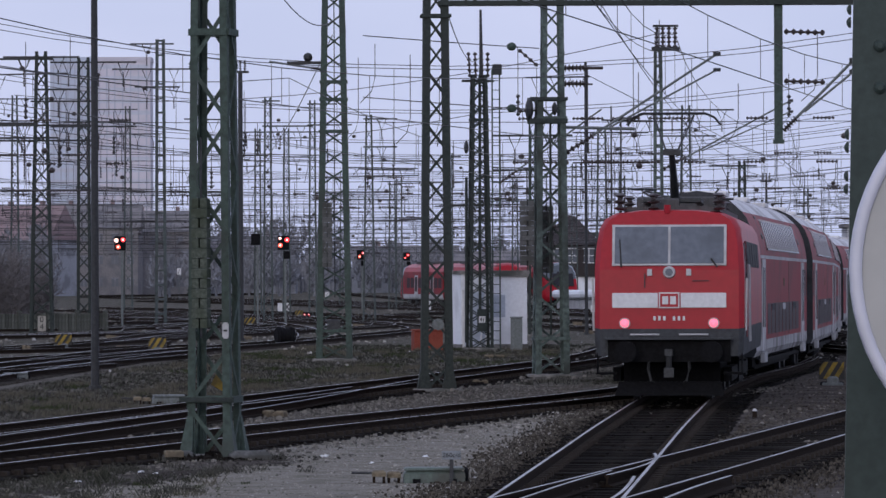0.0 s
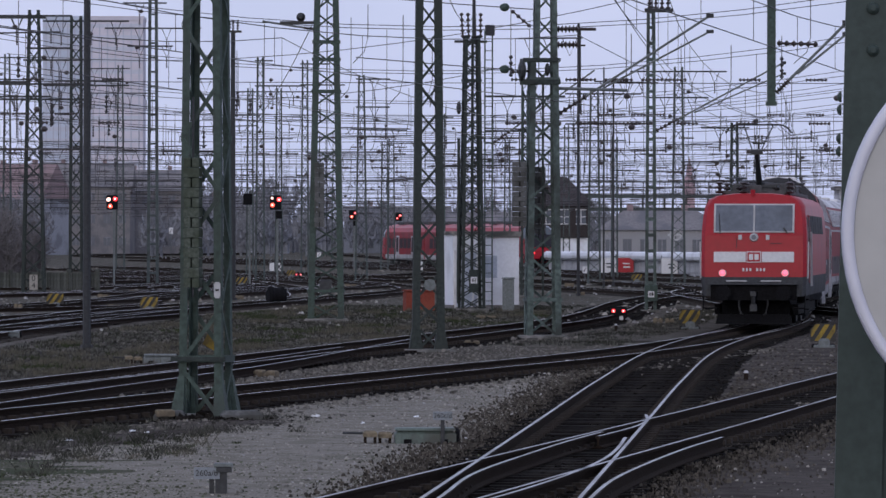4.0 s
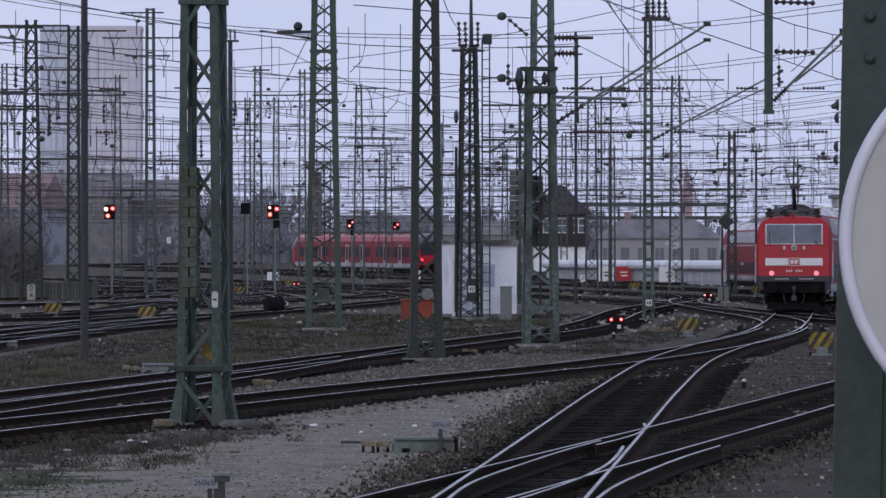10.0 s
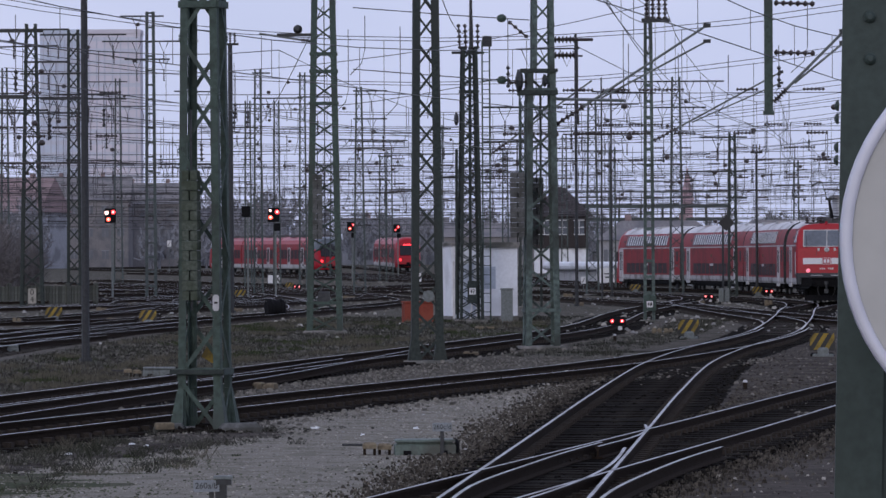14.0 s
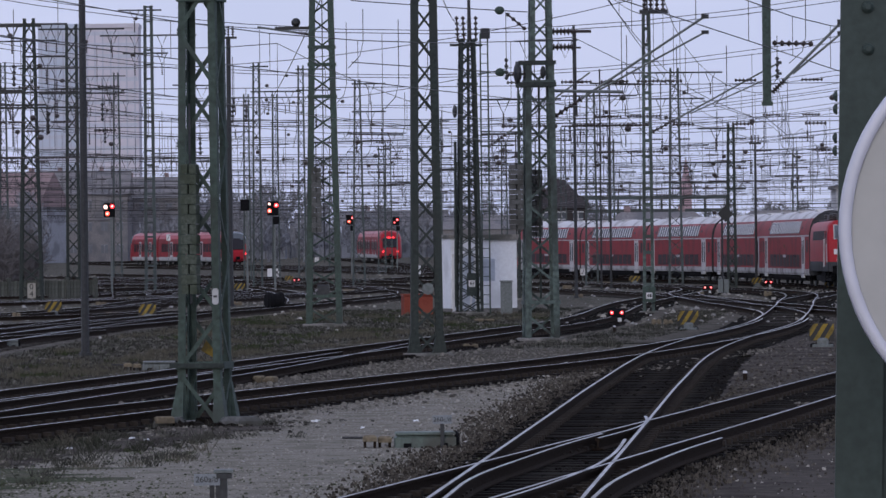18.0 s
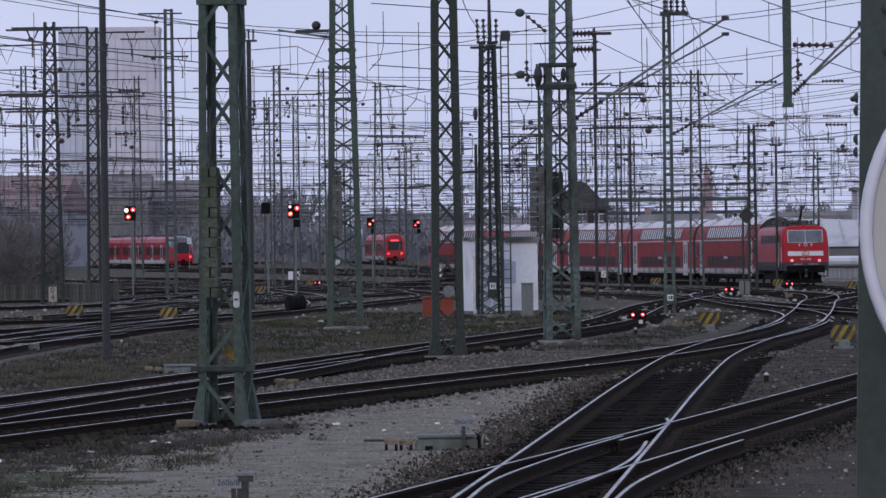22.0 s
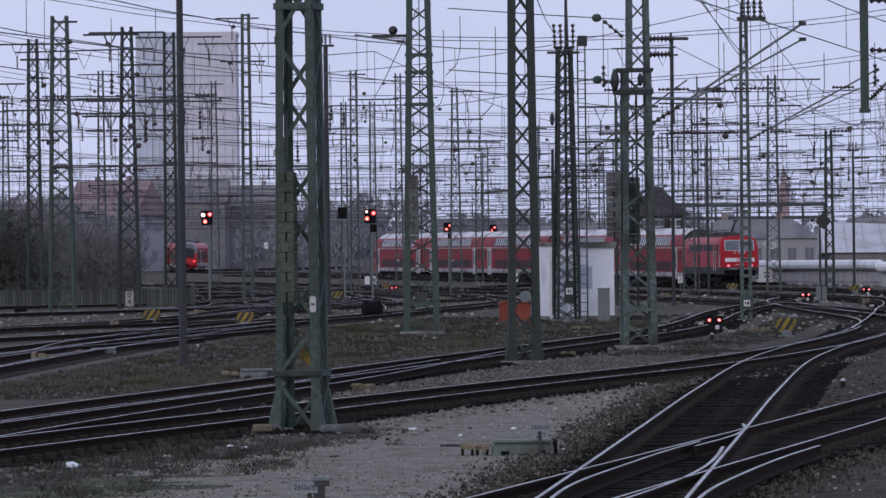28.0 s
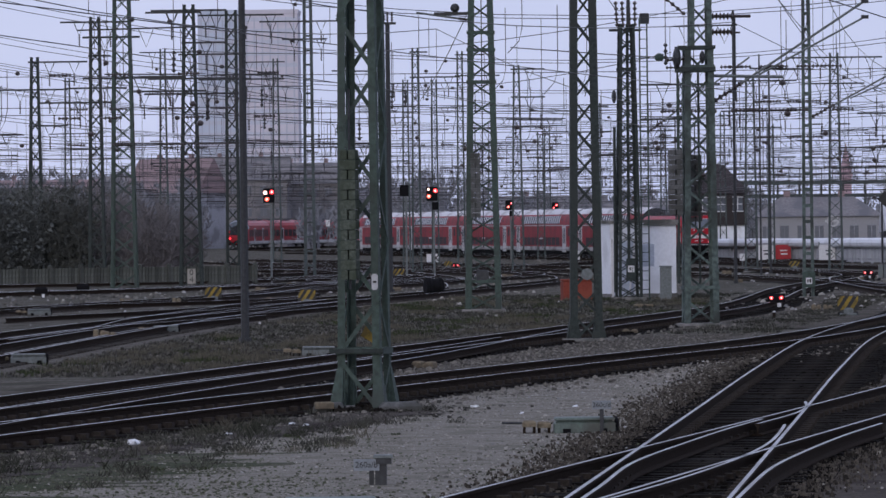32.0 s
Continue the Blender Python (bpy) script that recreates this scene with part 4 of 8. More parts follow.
# masts farther off: right, ahead, height, foot width, head width
FAR_MASTS = (
    (-21.64, 262, 15.0, 1.25, 0.6, 1.0, GREEN_DARK), (-22.23, 300, 16.5, 0.85, 0.7, 0.9, GREEN_DARK),
    (-24.03, 250, 15.0, 1.35, 0.85, 0.9, GREEN), (-28.95, 285, 15.5, 1.0, 0.6, 0.9, GREEN_DARK),
    (-34.16, 300, 13.8, 1.0, 0.5, 0.9, GREEN_DARK), (-19.35, 330, 19.06, 0.85, 0.75, 1.5, GREEN_FAR),
    (-16.42, 420, 15.87, 0.7, 0.5, 0.8, GREEN_FAR), (-13.34, 360, 16.36, 0.75, 0.5, 0.8, GREEN_FAR),
    (-14.32, 430, 16.14, 0.7, 0.5, 0.8, GREEN_FAR), (-11.23, 400, 17.59, 0.7, 0.5, 0.8, GREEN_FAR),
    (-5.85, 350, 14.70, 0.95, 0.45, 0.9, GREEN_FAR), (-5.66, 470, 12.18, 0.8, 0.6, 0.9, GREEN_FAR),
    (-5.55, 520, 13.39, 0.8, 0.6, 0.9, GREEN_FAR), (-0.15, 430, 13.95, 0.5, 0.4, 0.8, GREEN_FAR),
    (5.68, 450, 12.10, 0.7, 0.5, 0.8, GREEN_FAR), (4.06, 250, 10.40, 0.5, 0.4, 0.8, GREEN_DARK),
    (10.24, 340, 13.38, 0.95, 0.6, 0.8, GREEN_FAR), (15.52, 330, 14.56, 1.0, 0.6, 0.8, GREEN_FAR),
    (17.49, 300, 10.12, 0.62, 0.45, 0.7, GREEN_DARK), (13.68, 400, 11.45, 0.6, 0.5, 0.7, GREEN_FAR),
    (-11.90, 540, 12.55, 0.8, 0.5, 0.9, GREEN_FAR), (-22.39, 500, 15.29, 0.8, 0.5, 0.9, GREEN_FAR),
    (-27.86, 540, 15.00, 0.8, 0.5, 0.9, GREEN_FAR), (12.76, 520, 14.87, 0.8, 0.5, 0.9, GREEN_FAR),
    (34.15, 480, 11.54, 0.7, 0.5, 0.9, GREEN_FAR), (-30.00, 460, 19.07, 0.9, 0.5, 0.9, GREEN_FAR),
    (-37.82, 430, 19.08, 0.9, 0.5, 0.9, GREEN_FAR), (-50.42, 470, 17.79, 0.9, 0.5, 0.9, GREEN_FAR),
)
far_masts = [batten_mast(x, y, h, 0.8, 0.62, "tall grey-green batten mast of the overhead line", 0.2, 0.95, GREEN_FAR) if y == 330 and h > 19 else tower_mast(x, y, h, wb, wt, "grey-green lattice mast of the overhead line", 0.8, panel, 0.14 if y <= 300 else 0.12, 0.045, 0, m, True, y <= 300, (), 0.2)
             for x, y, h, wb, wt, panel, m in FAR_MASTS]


def span_arms(mast, z, left, right, y=0.0):
    """A horizontal bracket with V-shaped hangers on a mast."""
    part("bracket_arm", Shape().box(((right - left) / 2, y, z), (left + right, 0.09, 0.1)), DARK_STEEL, mast, "dark bracket arm")
    for e, w in ((-1, left), (1, right)):
        k = 0.9
        while k < w:
            part("v_hanger", Shape().sweep([(e * (k - 0.32), y, z), (e * k, y, z - 0.75), (e * (k + 0.32), y, z)], 0.03), DARK_STEEL, mast)
            ob = new("insulator", ROD_INSULATOR)
            ob.parent, ob.matrix_basis = mast, pose(e * k, y, z - 0.7, 0, 90, 0)
            k += 1.5


rod = Shape()
insulator(rod, (0, 0, 0), (0.75, 0, 0), 0.075, 6)
ROD_INSULATOR = rod.mesh("insulator", CERAMIC)
BALL_MESH = Shape().ball((0, 0, 0), 0.15, 8, 0.85).mesh("tension_ball", CERAMIC)
rnd = random.Random(404)
for mast, row in zip(far_masts, FAR_MASTS):
    for k in range(2 if row[1] > 300 else 3):
        z = row[2] - 0.3 - k * rnd.uniform(1.6, 2.4)
        span_arms(mast, z, rnd.choice((0.0, 1.6, 2.8)) + 0.4, rnd.choice((1.6, 2.8, 0.5)) + 0.4)
        ob = new("tension_ball", BALL_MESH)
        ob.parent, ob.location = mast, (rnd.choice((-1, 1)) * rnd.uniform(0.5, 1.2), -0.3, z - rnd.uniform(0.5, 1.5))
for m, z, left, right in ((0, 14.6, 2.3, 0.6), (0, 11.1, 2.2, 2.9), (0, 10.3, 2.4, 2.9), (1, 12.6, 1.2, 2.6), (3, 11.4, 1.8, 1.8), (5, 15.9, 1.7, 1.3)):
    span_arms(far_masts[m], z, left, right)
for x, y, h, r, top in ((7.00, 260, 14.23, 0.09, ""), (11.21, 330, 13.44, 0.08, ""), (20.85, 330, 9.50, 0.1, "switch"),
                        (-10.0, 235, 12.7, 0.14, "switch"), (9.61, 300, 13.46, 0.06, "")):
    pole(x, y, h, r, "slim dark steel pole", DARK_STEEL, top)


# ---- wires ----
def sagging(p, q, sag, n=10):
    p, q = Vector(p), Vector(q)
    return [p.lerp(q, i / n) - Vector((0, 0, sag * 4 * (i / n) * (1 - i / n))) for i in range(n + 1)]


def cross_span(y, x0, x1, base, seed, tracks):
    """Wires across the yard that carry the overhead line, with insulators and drop wires."""
    rnd = random.Random(seed)
    root = thing("cross_span", pose(0, y, gz(y)), "thin dark cross-span wires with insulators", "overhead wires", "cross spans over the yard")
    r = 0.009 + y * 0.000022
    for z, sag in ((base, 0.05), (base + 1.5, 0.05)):
        part("lower_wire", Shape().sweep(sagging((x0, 0, z + rnd.uniform(-0.2, 0.2)), (x1, 0, z + rnd.uniform(-0.2, 0.2)), sag, 6), r), WIRE, root)
    for k in range(2):
        part("upper_wire", Shape().sweep(sagging((x0, 0.2 * k, base + 6.5 + 0.35 * k), (x1, 0.2 * k, base + 6.3 + 0.4 * k), 3.2 + 0.25 * k, 14), r), WIRE, root)
    x = x0 + 2
    while x < x1 - 2:
        k = (x - x0) / (x1 - x0)
        part("drop_wire", Shape().tube((x, 0, base), (x, 0, base + 6.4 - 12.8 * k * (1 - k)), r * 0.8, 4), WIRE, root)
        x += rnd.uniform(3.0, 7.0)
    for x in tracks:
        for z in (base, base + 1.5):
            w = rnd.uniform(1.0, 1.8)
            for e in (-w, w - 0.7):
                ob = new("insulator", ROD_INSULATOR)
                ob.parent, ob.location = root, (x + e, 0, z)
        spot = (x + rnd.uniform(-2, 2), 0.1, base + rnd.uniform(0.4, 2.4))
        if y > 200:
            ob = new("tension_ball", BALL_MESH)
            ob.parent, ob.location = root, spot
        part("jumper_wire", Shape().sweep([(x, 0, base + 1.6), (x - 0.5, 0.1, base + 0.9), (x - 0.4, 0.1, base + 0.2), (x + 0.3, 0.1, base - 0.4)], r * 0.9), WIRE, root)
    fittings = Shape()
    for k in range(26):
        x = rnd.uniform(x0, x1)
        z = base + rnd.choice((0.0, 1.5, 1.5, 3.0)) + rnd.uniform(-0.1, 0.1)
        kind = rnd.random()
        if kind < 0.4:
            fittings.sweep([(x, 0.05, z + rnd.uniform(0.8, 2.6)), (x, 0.05, z), (x - 0.12, 0.05, z - 0.5), (x - rnd.uniform(0.1, 0.6), 0.05, z - 0.9)], r * 1.1)
        elif kind < 0.7:
            insulator(fittings, (x, 0.05, z), (x, 0.05, z + 0.75), 0.09, 4)
            fittings.tube((x, 0.05, z + 0.7), (x, 0.05, z + rnd.uniform(1.2, 3.2)), r, 4)
        else:
            w = rnd.uniform(0.9, 2.6)
            fittings.tube((x - w, 0.05, z), (x + w, 0.05, z + rnd.uniform(-0.1, 0.1)), r * 2.2, 5)
            for e in (-0.6, 0.0, 0.6):
                fittings.sweep([(x + w * e - 0.25, 0.05, z), (x + w * e, 0.05, z - 0.6), (x + w * e + 0.25, 0.05, z)], r * 1.2)
    tagged(part("hanger_rigging", fittings, WIRE, root, "droppers, insulators and hangers"), kind="stuff")
    for x in (x0, x1):
        part("end_post", Shape().box((x, 0.3, base / 2 + 3.2), (0.4, 0.4, base + 7.2)), GREEN_DARK, root)
    return root


def track_xs(y):
    out = []
    for line in (MAIN, B_LINE, SUBURB, EXPRESS):
        for p in line.p:
            if abs(p.y - y) < 2.5:
                out.append(p.x)
                break
    return out


for i, (y, x0, x1, base) in enumerate(((171, -24, 24, 6.6), (209, -28, 26, 6.4), (250, -30, 30, 6.3), (285, -34, 32, 6.2), (300, -32, 32, 6.9), (330, -36, 36, 6.3),
                                       (350, -36, 36, 7.0), (400, -42, 40, 6.2), (430, -44, 42, 6.8), (470, -48, 44, 6.2), (520, -52, 46, 6.4), (560, -56, 48, 6.2),
                                       (620, -62, 50, 6.2), (700, -70, 55, 6.2), (780, -76, 60, 6.4), (860, -80, 66, 6.2))):
    rnd = random.Random(90 + i)
    cross_span(y, min(x0, -0.13 * y), max(x1, 0.1 * y), base, i, track_xs(y) + [rnd.uniform(x0 * 0.9, x1 * 0.9) for _ in range(5)])


def catenary(line, y0, y1, label, z=5.5, off=0.0):
    """Contact wire, carrying wire and droppers above a track."""
    root = thing("overhead_line", pose(0, 0, 0), label, "overhead wires", "overhead lines above the tracks")
    contact, carry, r0 = [], [], 0.007
    u0, u1 = line.find(y0), line.find(y1)
    n = int((u1 - u0) / 6)
    for i in range(n + 1):
        c = line.at(u0 + (u1 - u0) * i / n)
        k = (i % 10) / 10
        zc = gz(c.y) + z
        contact.append(Vector((c.x + off, c.y, zc)))
        carry.append(Vector((c.x + off, c.y, zc + 1.5 - 3.6 * k * (1 - k))))
    radii = [r0 + p.y * 0.00002 for p in contact]
    part("contact_wire", Shape().sweep(contact, radii), WIRE, root)
    part("carrying_wire", Shape().sweep(carry, radii), WIRE, root)
    far = Shape()
    for p, q, r in zip(contact, carry, radii):
        if p.y < 190:
            part("dropper", Shape().tube(p, q, r * 0.6, 4), WIRE, root)
        else:
            far.tube(p, q, r * 0.6, 4)
    if far.v:
        tagged(part("dropper", far, WIRE, root), kind="stuff")


catenary(MAIN, 45, 600, "contact wire and carrying wire above the main track", 6.2)
catenary(CROSSING, 45, 230, "contact wire above the crossing track")
catenary(A_LINE, 50, 150, "contact wire above the connecting track")
catenary(B_LINE, 50, 480, "contact wire above the side track")
catenary(SUBURB, 360, 700, "contact wire above the suburban track")
catenary(EXPRESS, 390, 780, "contact wire above the far track")
feeders = thing("feeder_line", pose(0, 0, 0), "long slack feeder wires between the masts", "overhead wires")
for x0, y0, z0, x1, y1, z1, sag in ((-3.4, 74.5, 8.2, -4.1, 171, 11.5, 0.8), (-4.1, 171, 11.0, -16, 350, 10.5, 2.0), (-0.4, 122, 10.2, 1.2, 209, 12.0, 1.0), (2.7, 140, 12.5, 8.1, 195, 11.5, 0.8),
                                    (-22, 250, 12, 8, 195, 12.2, 1.2), (-26, 285, 12, 16, 330, 11, 2.0), (-21, 262, 11, 3, 209, 10, 1.2), (8.1, 195, 12.4, 14, 330, 12.0, 1.5),
                                    (2.7, 140, 13, 17, 300, 10, 1.5), (-12, 330, 12, 20, 300, 9.5, 1.0), (-4.1, 171, 12.5, 2.7, 140, 13.2, 0.4), (-9, 121, 10.8, -4.1, 171, 13, 0.5)):
    part("feeder_wire", Shape().sweep(sagging((x0, y0, z0), (x1, y1, z1), sag, 12), 0.012 + y1 * 0.00002), WIRE, feeders)


# ---- near post with the round disc, at the platform's end ----
solo("platform", Shape().add([(-1.35, -14, 0.76), (7, -14, 0.76), (7, 22, 0.76), (0.5, 22, 0.76), (-1.35, -14, -0.4), (7, -14, -0.4), (7, 22, -0.4), (0.5, 22, -0.4)],
                             ((0, 1, 2, 3), (7, 6, 5, 4), (0, 4, 5, 1), (1, 5, 6, 2), (2, 6, 7, 3), (3, 7, 4, 0))), CONCRETE, pose(0, 0, 0), "grey concrete platform end", "platform", kind="structure")
near_post = thing("platform_post", pose(1.05, 9.5, 0.76), "grey-green riveted steel post on the platform", "post")
rings = []
for z in (0.0, 7.5):
    e = 0.331 - 0.0221 * z
    rings.append([(-e, 0, z), (-e + 0.03, 0.3, z), (e + 0.03, 0.3, z), (e, 0, z)])
part("column", Shape().skin(rings, caps=True), POST_GREEN, near_post)
for z0, z1 in ((0.0, 2.75), (2.75, 7.5)):
    s = Shape()
    e0, e1 = 0.331 - 0.0221 * z0, 0.331 - 0.0221 * z1
    part("edge_angle", Shape().add([(-e0, -0.012, z0), (-e0 + 0.09, -0.012, z0), (-e1 + 0.09, -0.012, z1), (-e1, -0.012, z1), (-e0, 0.0, z0), (-e0 + 0.09, 0.0, z0), (-e1 + 0.09, 0.0, z1), (-e1, 0.0, z1)],
                                   ((0, 1, 2, 3), (7, 6, 5, 4), (0, 4, 5, 1), (1, 5, 6, 2), (2, 6, 7, 3), (3, 7, 4, 0))), POST_GREEN, near_post)
rivet = Shape().lathe((0, 0, 0), (0, -0.012, 0), (0.0125, 0.011, 0.005), 10).mesh("rivet", POST_GREEN)
edge_rivet = Shape().lathe((0, 0, 0), (-0.008, 0, 0), (0.011, 0.01, 0.004), 8).mesh("rivet", POST_GREEN)
for k in range(-2, 12):
    z = 2.0 + k * 0.08
    if k in (2, 3, 7, 8, 9, 0, 4):
        ob = new("rivet", rivet)
        ob.parent, ob.location = near_post, (-0.233 + (0.03 if k in (4, 7) else 0), -0.012, z - 0.128)
    for dz in (0.0, 0.025):
        if k in (-2, -1, 5, 6, 2, 3):
            ob = new("rivet", edge_rivet)
            ob.parent, ob.location = near_post, (-0.331 + 0.0221 * (z + dz), 0.05, z + dz)
disc = thing("round_disc", pose(1.0675, 8.7, 2.442), "round pale grey disc with a whitish rim on a post", "sign")
part("disc_face", Shape().tube((0, 0, 0), (0, 0.02, 0), 0.361, 64), mat("disc_enamel", (0.42, 0.41, 0.385), 0.6, 0, 3, 0.06, 0.02), disc, "pale grey disc face")
rim = [[((0.3655 + a) * math.cos(6.28318 * i / 64), b, (0.3655 + a) * math.sin(6.28318 * i / 64)) for a, b in ((-0.014, -0.006), (0.0, -0.01), (0.006, 0.0), (0.006, 0.03), (-0.014, 0.03))] for i in range(65)]
smooth(part("rim", Shape().skin(rim), mat("disc_rim", (0.6, 0.6, 0.66), 0.45, 0, 3, 0.06, 0.02), disc, "whitish rolled rim"))
part("bracket", Shape().box((0, 0.4, 0.1), (0.06, 0.8, 0.05)).box((0, 0.4, -0.1), (0.06, 0.8, 0.05)), POST_GREEN, disc)


def letters(text, size, parent, m, material, name="writing"):
    """Writing as a flat mesh in the built-in face."""
    cu = bpy.data.curves.new(name, "FONT")
    cu.body, cu.size, cu.align_x, cu.align_y, cu.extrude = text, size, "CENTER", "CENTER", 0.002
    tmp = new(name, cu)
    me = bpy.data.meshes.new_from_object(tmp)
    bpy.data.objects.remove(tmp)
    me.materials.clear()
    me.materials.append(material)
    ob = new(name, me)
    ob.parent, ob.matrix_basis = parent, m
    return ob


# ---- the white hut and what stands by it ----
def hut(x, y):
    root = thing("relay_hut", pose(x, y, gz(y) + LOW, 0, 0, 14), "small white flat-roofed relay hut with a pale door", "hut")
    w, d, h = 2.75, 2.2, 3.05
    part("wall", Shape().box((0, 0, h / 2), (w, d, h)), HUT_WALL, root)
    part("roof", Shape().block((0, 0, h), (w + 0.16, d + 0.2, 0.14), 0.03), CONCRETE, root, "thin grey roof slab")
    part("plinth", Shape().box((0, 0, 0.06), (w + 0.06, d + 0.06, 0.3)), CONCRETE, root)
    door = part("door", Shape().box((-0.82, -d / 2 - 0.02, 1.22), (0.86, 0.05, 2.2)), HUT_DOOR, root, "pale blue-grey metal door")
    part("door_frame", Shape().box((-1.29, -d / 2 - 0.03, 1.25), (0.08, 0.07, 2.34)).box((-0.35, -d / 2 - 0.03, 1.25), (0.08, 0.07, 2.34)).box((-0.82, -d / 2 - 0.03, 2.38), (1.02, 0.07, 0.08)), WHITE, door)
    part("door_handle", Shape().box((-0.5, -d / 2 - 0.07, 1.1), (0.12, 0.04, 0.04)), DARK_STEEL, door)
    part("down_pipe", Shape().tube((-0.62, -d / 2 - 0.12, 0.1), (-0.36, -d / 2 - 0.12, 2.5), 0.04, 8), WHITE, root, "slanting white pipe on the wall")
    part("window", Shape().box((0.1, -d / 2 - 0.012, 1.75), (0.7, 0.03, 0.9)), HUT_DOOR, root, "blind grey window panel")
    part("roof_edge", Shape().box((0.72, -d / 2 - 0.11, h + 0.02), (1.4, 0.03, 0.22)), CONCRETE, root, "weathered concrete roof edging")
    return root


hut(1.42, 202.0)
solo("cable_cabinet", Shape().block((0, 0, 0), (0.46, 0.35, 1.3), 0.03).block((0, 0, 1.3), (0.52, 0.4, 0.06), 0.02), GALV, pose(2.51, 195.2, LOW), "grey metal cable cabinet beside the hut", "cabinet")
solo("orange_box", Shape().block((0, 0, 0), (1.15, 0.9, 0.78), 0.05).block((0, 0, 0.78), (1.21, 0.96, 0.06), 0.02), ORANGE, pose(-1.02, 198.6, LOW, 0, 0, 8), "faded orange storage box in the dry grass", "box")
drum = Shape().lathe((-0.4, 0, 0.42), (0.4, 0, 0.42), (0.3, 0.42, 0.42, 0.36, 0.36, 0.36, 0.36, 0.36, 0.42, 0.42, 0.3), 20)
solo("cable_drum", drum, BLACK, pose(-7.26, 215.1, LOW, 0, 0, 20), "black cable drum lying beside the yard tracks", "drum")


# ---- point machines, signs, small lineside things ----
def point_machine(x, y, rz, w=0.82, sign="", material=MACHINE, knobs=2):
    root = thing("point_machine", pose(x, y, gz(y) + LOW, 0, 0, rz), "grey-green point machine box beside the track", "point machine", "point machines")
    part("housing", Shape().block((0, 0, 0.03), (w, 0.42, 0.17), 0.045), material, root)
    part("lid", Shape().block((0, 0, 0.2), (w * 0.98, 0.44, 0.035), 0.015), material, root)
    part("end_cap", Shape().lathe((w / 2, 0, 0.12), (w / 2 + 0.05, 0, 0.12), (0.12, 0.12, 0.09), 12), BLACK, root)
    for e in (-0.3, 0.3):
        part("foot", Shape().box((w * e, 0, 0.04), (0.1, 0.5, 0.1)), BLACK, root)
    for k in range(knobs):
        cx = -w / 2 - 0.13 - k * 0.2
        part("cable_cap", Shape().block((cx, -0.12 * k, 0.1 + 0.02 * k), (0.18, 0.2, 0.08), 0.025), TAN, root, "weathered tan cable cap")
        for e in (-0.065, 0.065):
            part("cap_leg", Shape().box((cx + e, -0.12 * k, 0.06), (0.035, 0.1, 0.14)), RAIL_RUST, root)
    part("drive_rod", Shape().tube((-w / 2 - 0.4, 0.1, 0.16), (-w / 2 - 0.68, 0.14, 0.16), 0.018, 6), DARK_STEEL, root)
    if sign:
        p = part("sign_post", Shape().box((w * 0.27, -0.26, 0.19), (0.05, 0.03, 0.38)), DARK_STEEL, root)
        part("sign_plate", Shape().box((w * 0.27, -0.285, 0.4), (0.25, 0.015, 0.11)), PLATE_GREY, root, "grey number plate")
        letters(sign, 0.088, root, pose(w * 0.27, -0.295, 0.4, 90, 0, 0), BLACK_PAINT, "plate_writing")
    return root


point_machine(-0.25, 65.4, 3, 0.8, "260c/d")
point_machine(-2.53, 45.8, 2, 0.86, "")
stub = thing("sign_stub", pose(-2.43, 52.0, LOW), "rusty stub post with a grey number plate", "sign")
part("stub_post", Shape().block((0.1, 0, 0), (0.12, 0.1, 0.28), 0.01).block((0.0, 0, 0), (0.05, 0.05, 0.28), 0.01).block((0.13, -0.02, 0.26), (0.16, 0.12, 0.06), 0.01), DARK_STEEL, stub)
part("stub_cap", Shape().block((0.12, -0.01, 0.32), (0.2, 0.15, 0.035), 0.01), GALV, stub, "pale galvanised cap")
part("sign_plate", Shape().box((-0.05, -0.06, 0.25), (0.27, 0.015, 0.12)), PLATE_GREY, stub, "grey number plate")
letters("260a/b", 0.088, stub, pose(-0.05, -0.07, 0.25, 90, 0, 0), BLACK_PAINT, "plate_writing")
point_machine(-6.23, 109.1, 5, 0.72, "", GALV)
point_machine(-12.09, 137.5, 5, 0.7, "", GALV)
point_machine(-12.17, 105.1, 8, 0.75, "", GALV)
point_machine(-19.68, 173.4, 8, 0.8, "", GALV)


def cover(x, y, w, h, rz=0, label="weathered tan cover box beside the rails"):
    s = Shape().block((-w * 0.28, 0, 0), (w * 0.42, 0.3, h), 0.03).block((w * 0.28, 0.04, 0), (w * 0.42, 0.3, h * 0.92), 0.03).block((0, 0.02, 0), (w, 0.24, h * 0.6), 0.02)
    return solo("cover_box", s, TAN, pose(x, y, gz(y) + LOW, 0, 0, rz), label, "cover box", "cover boxes")


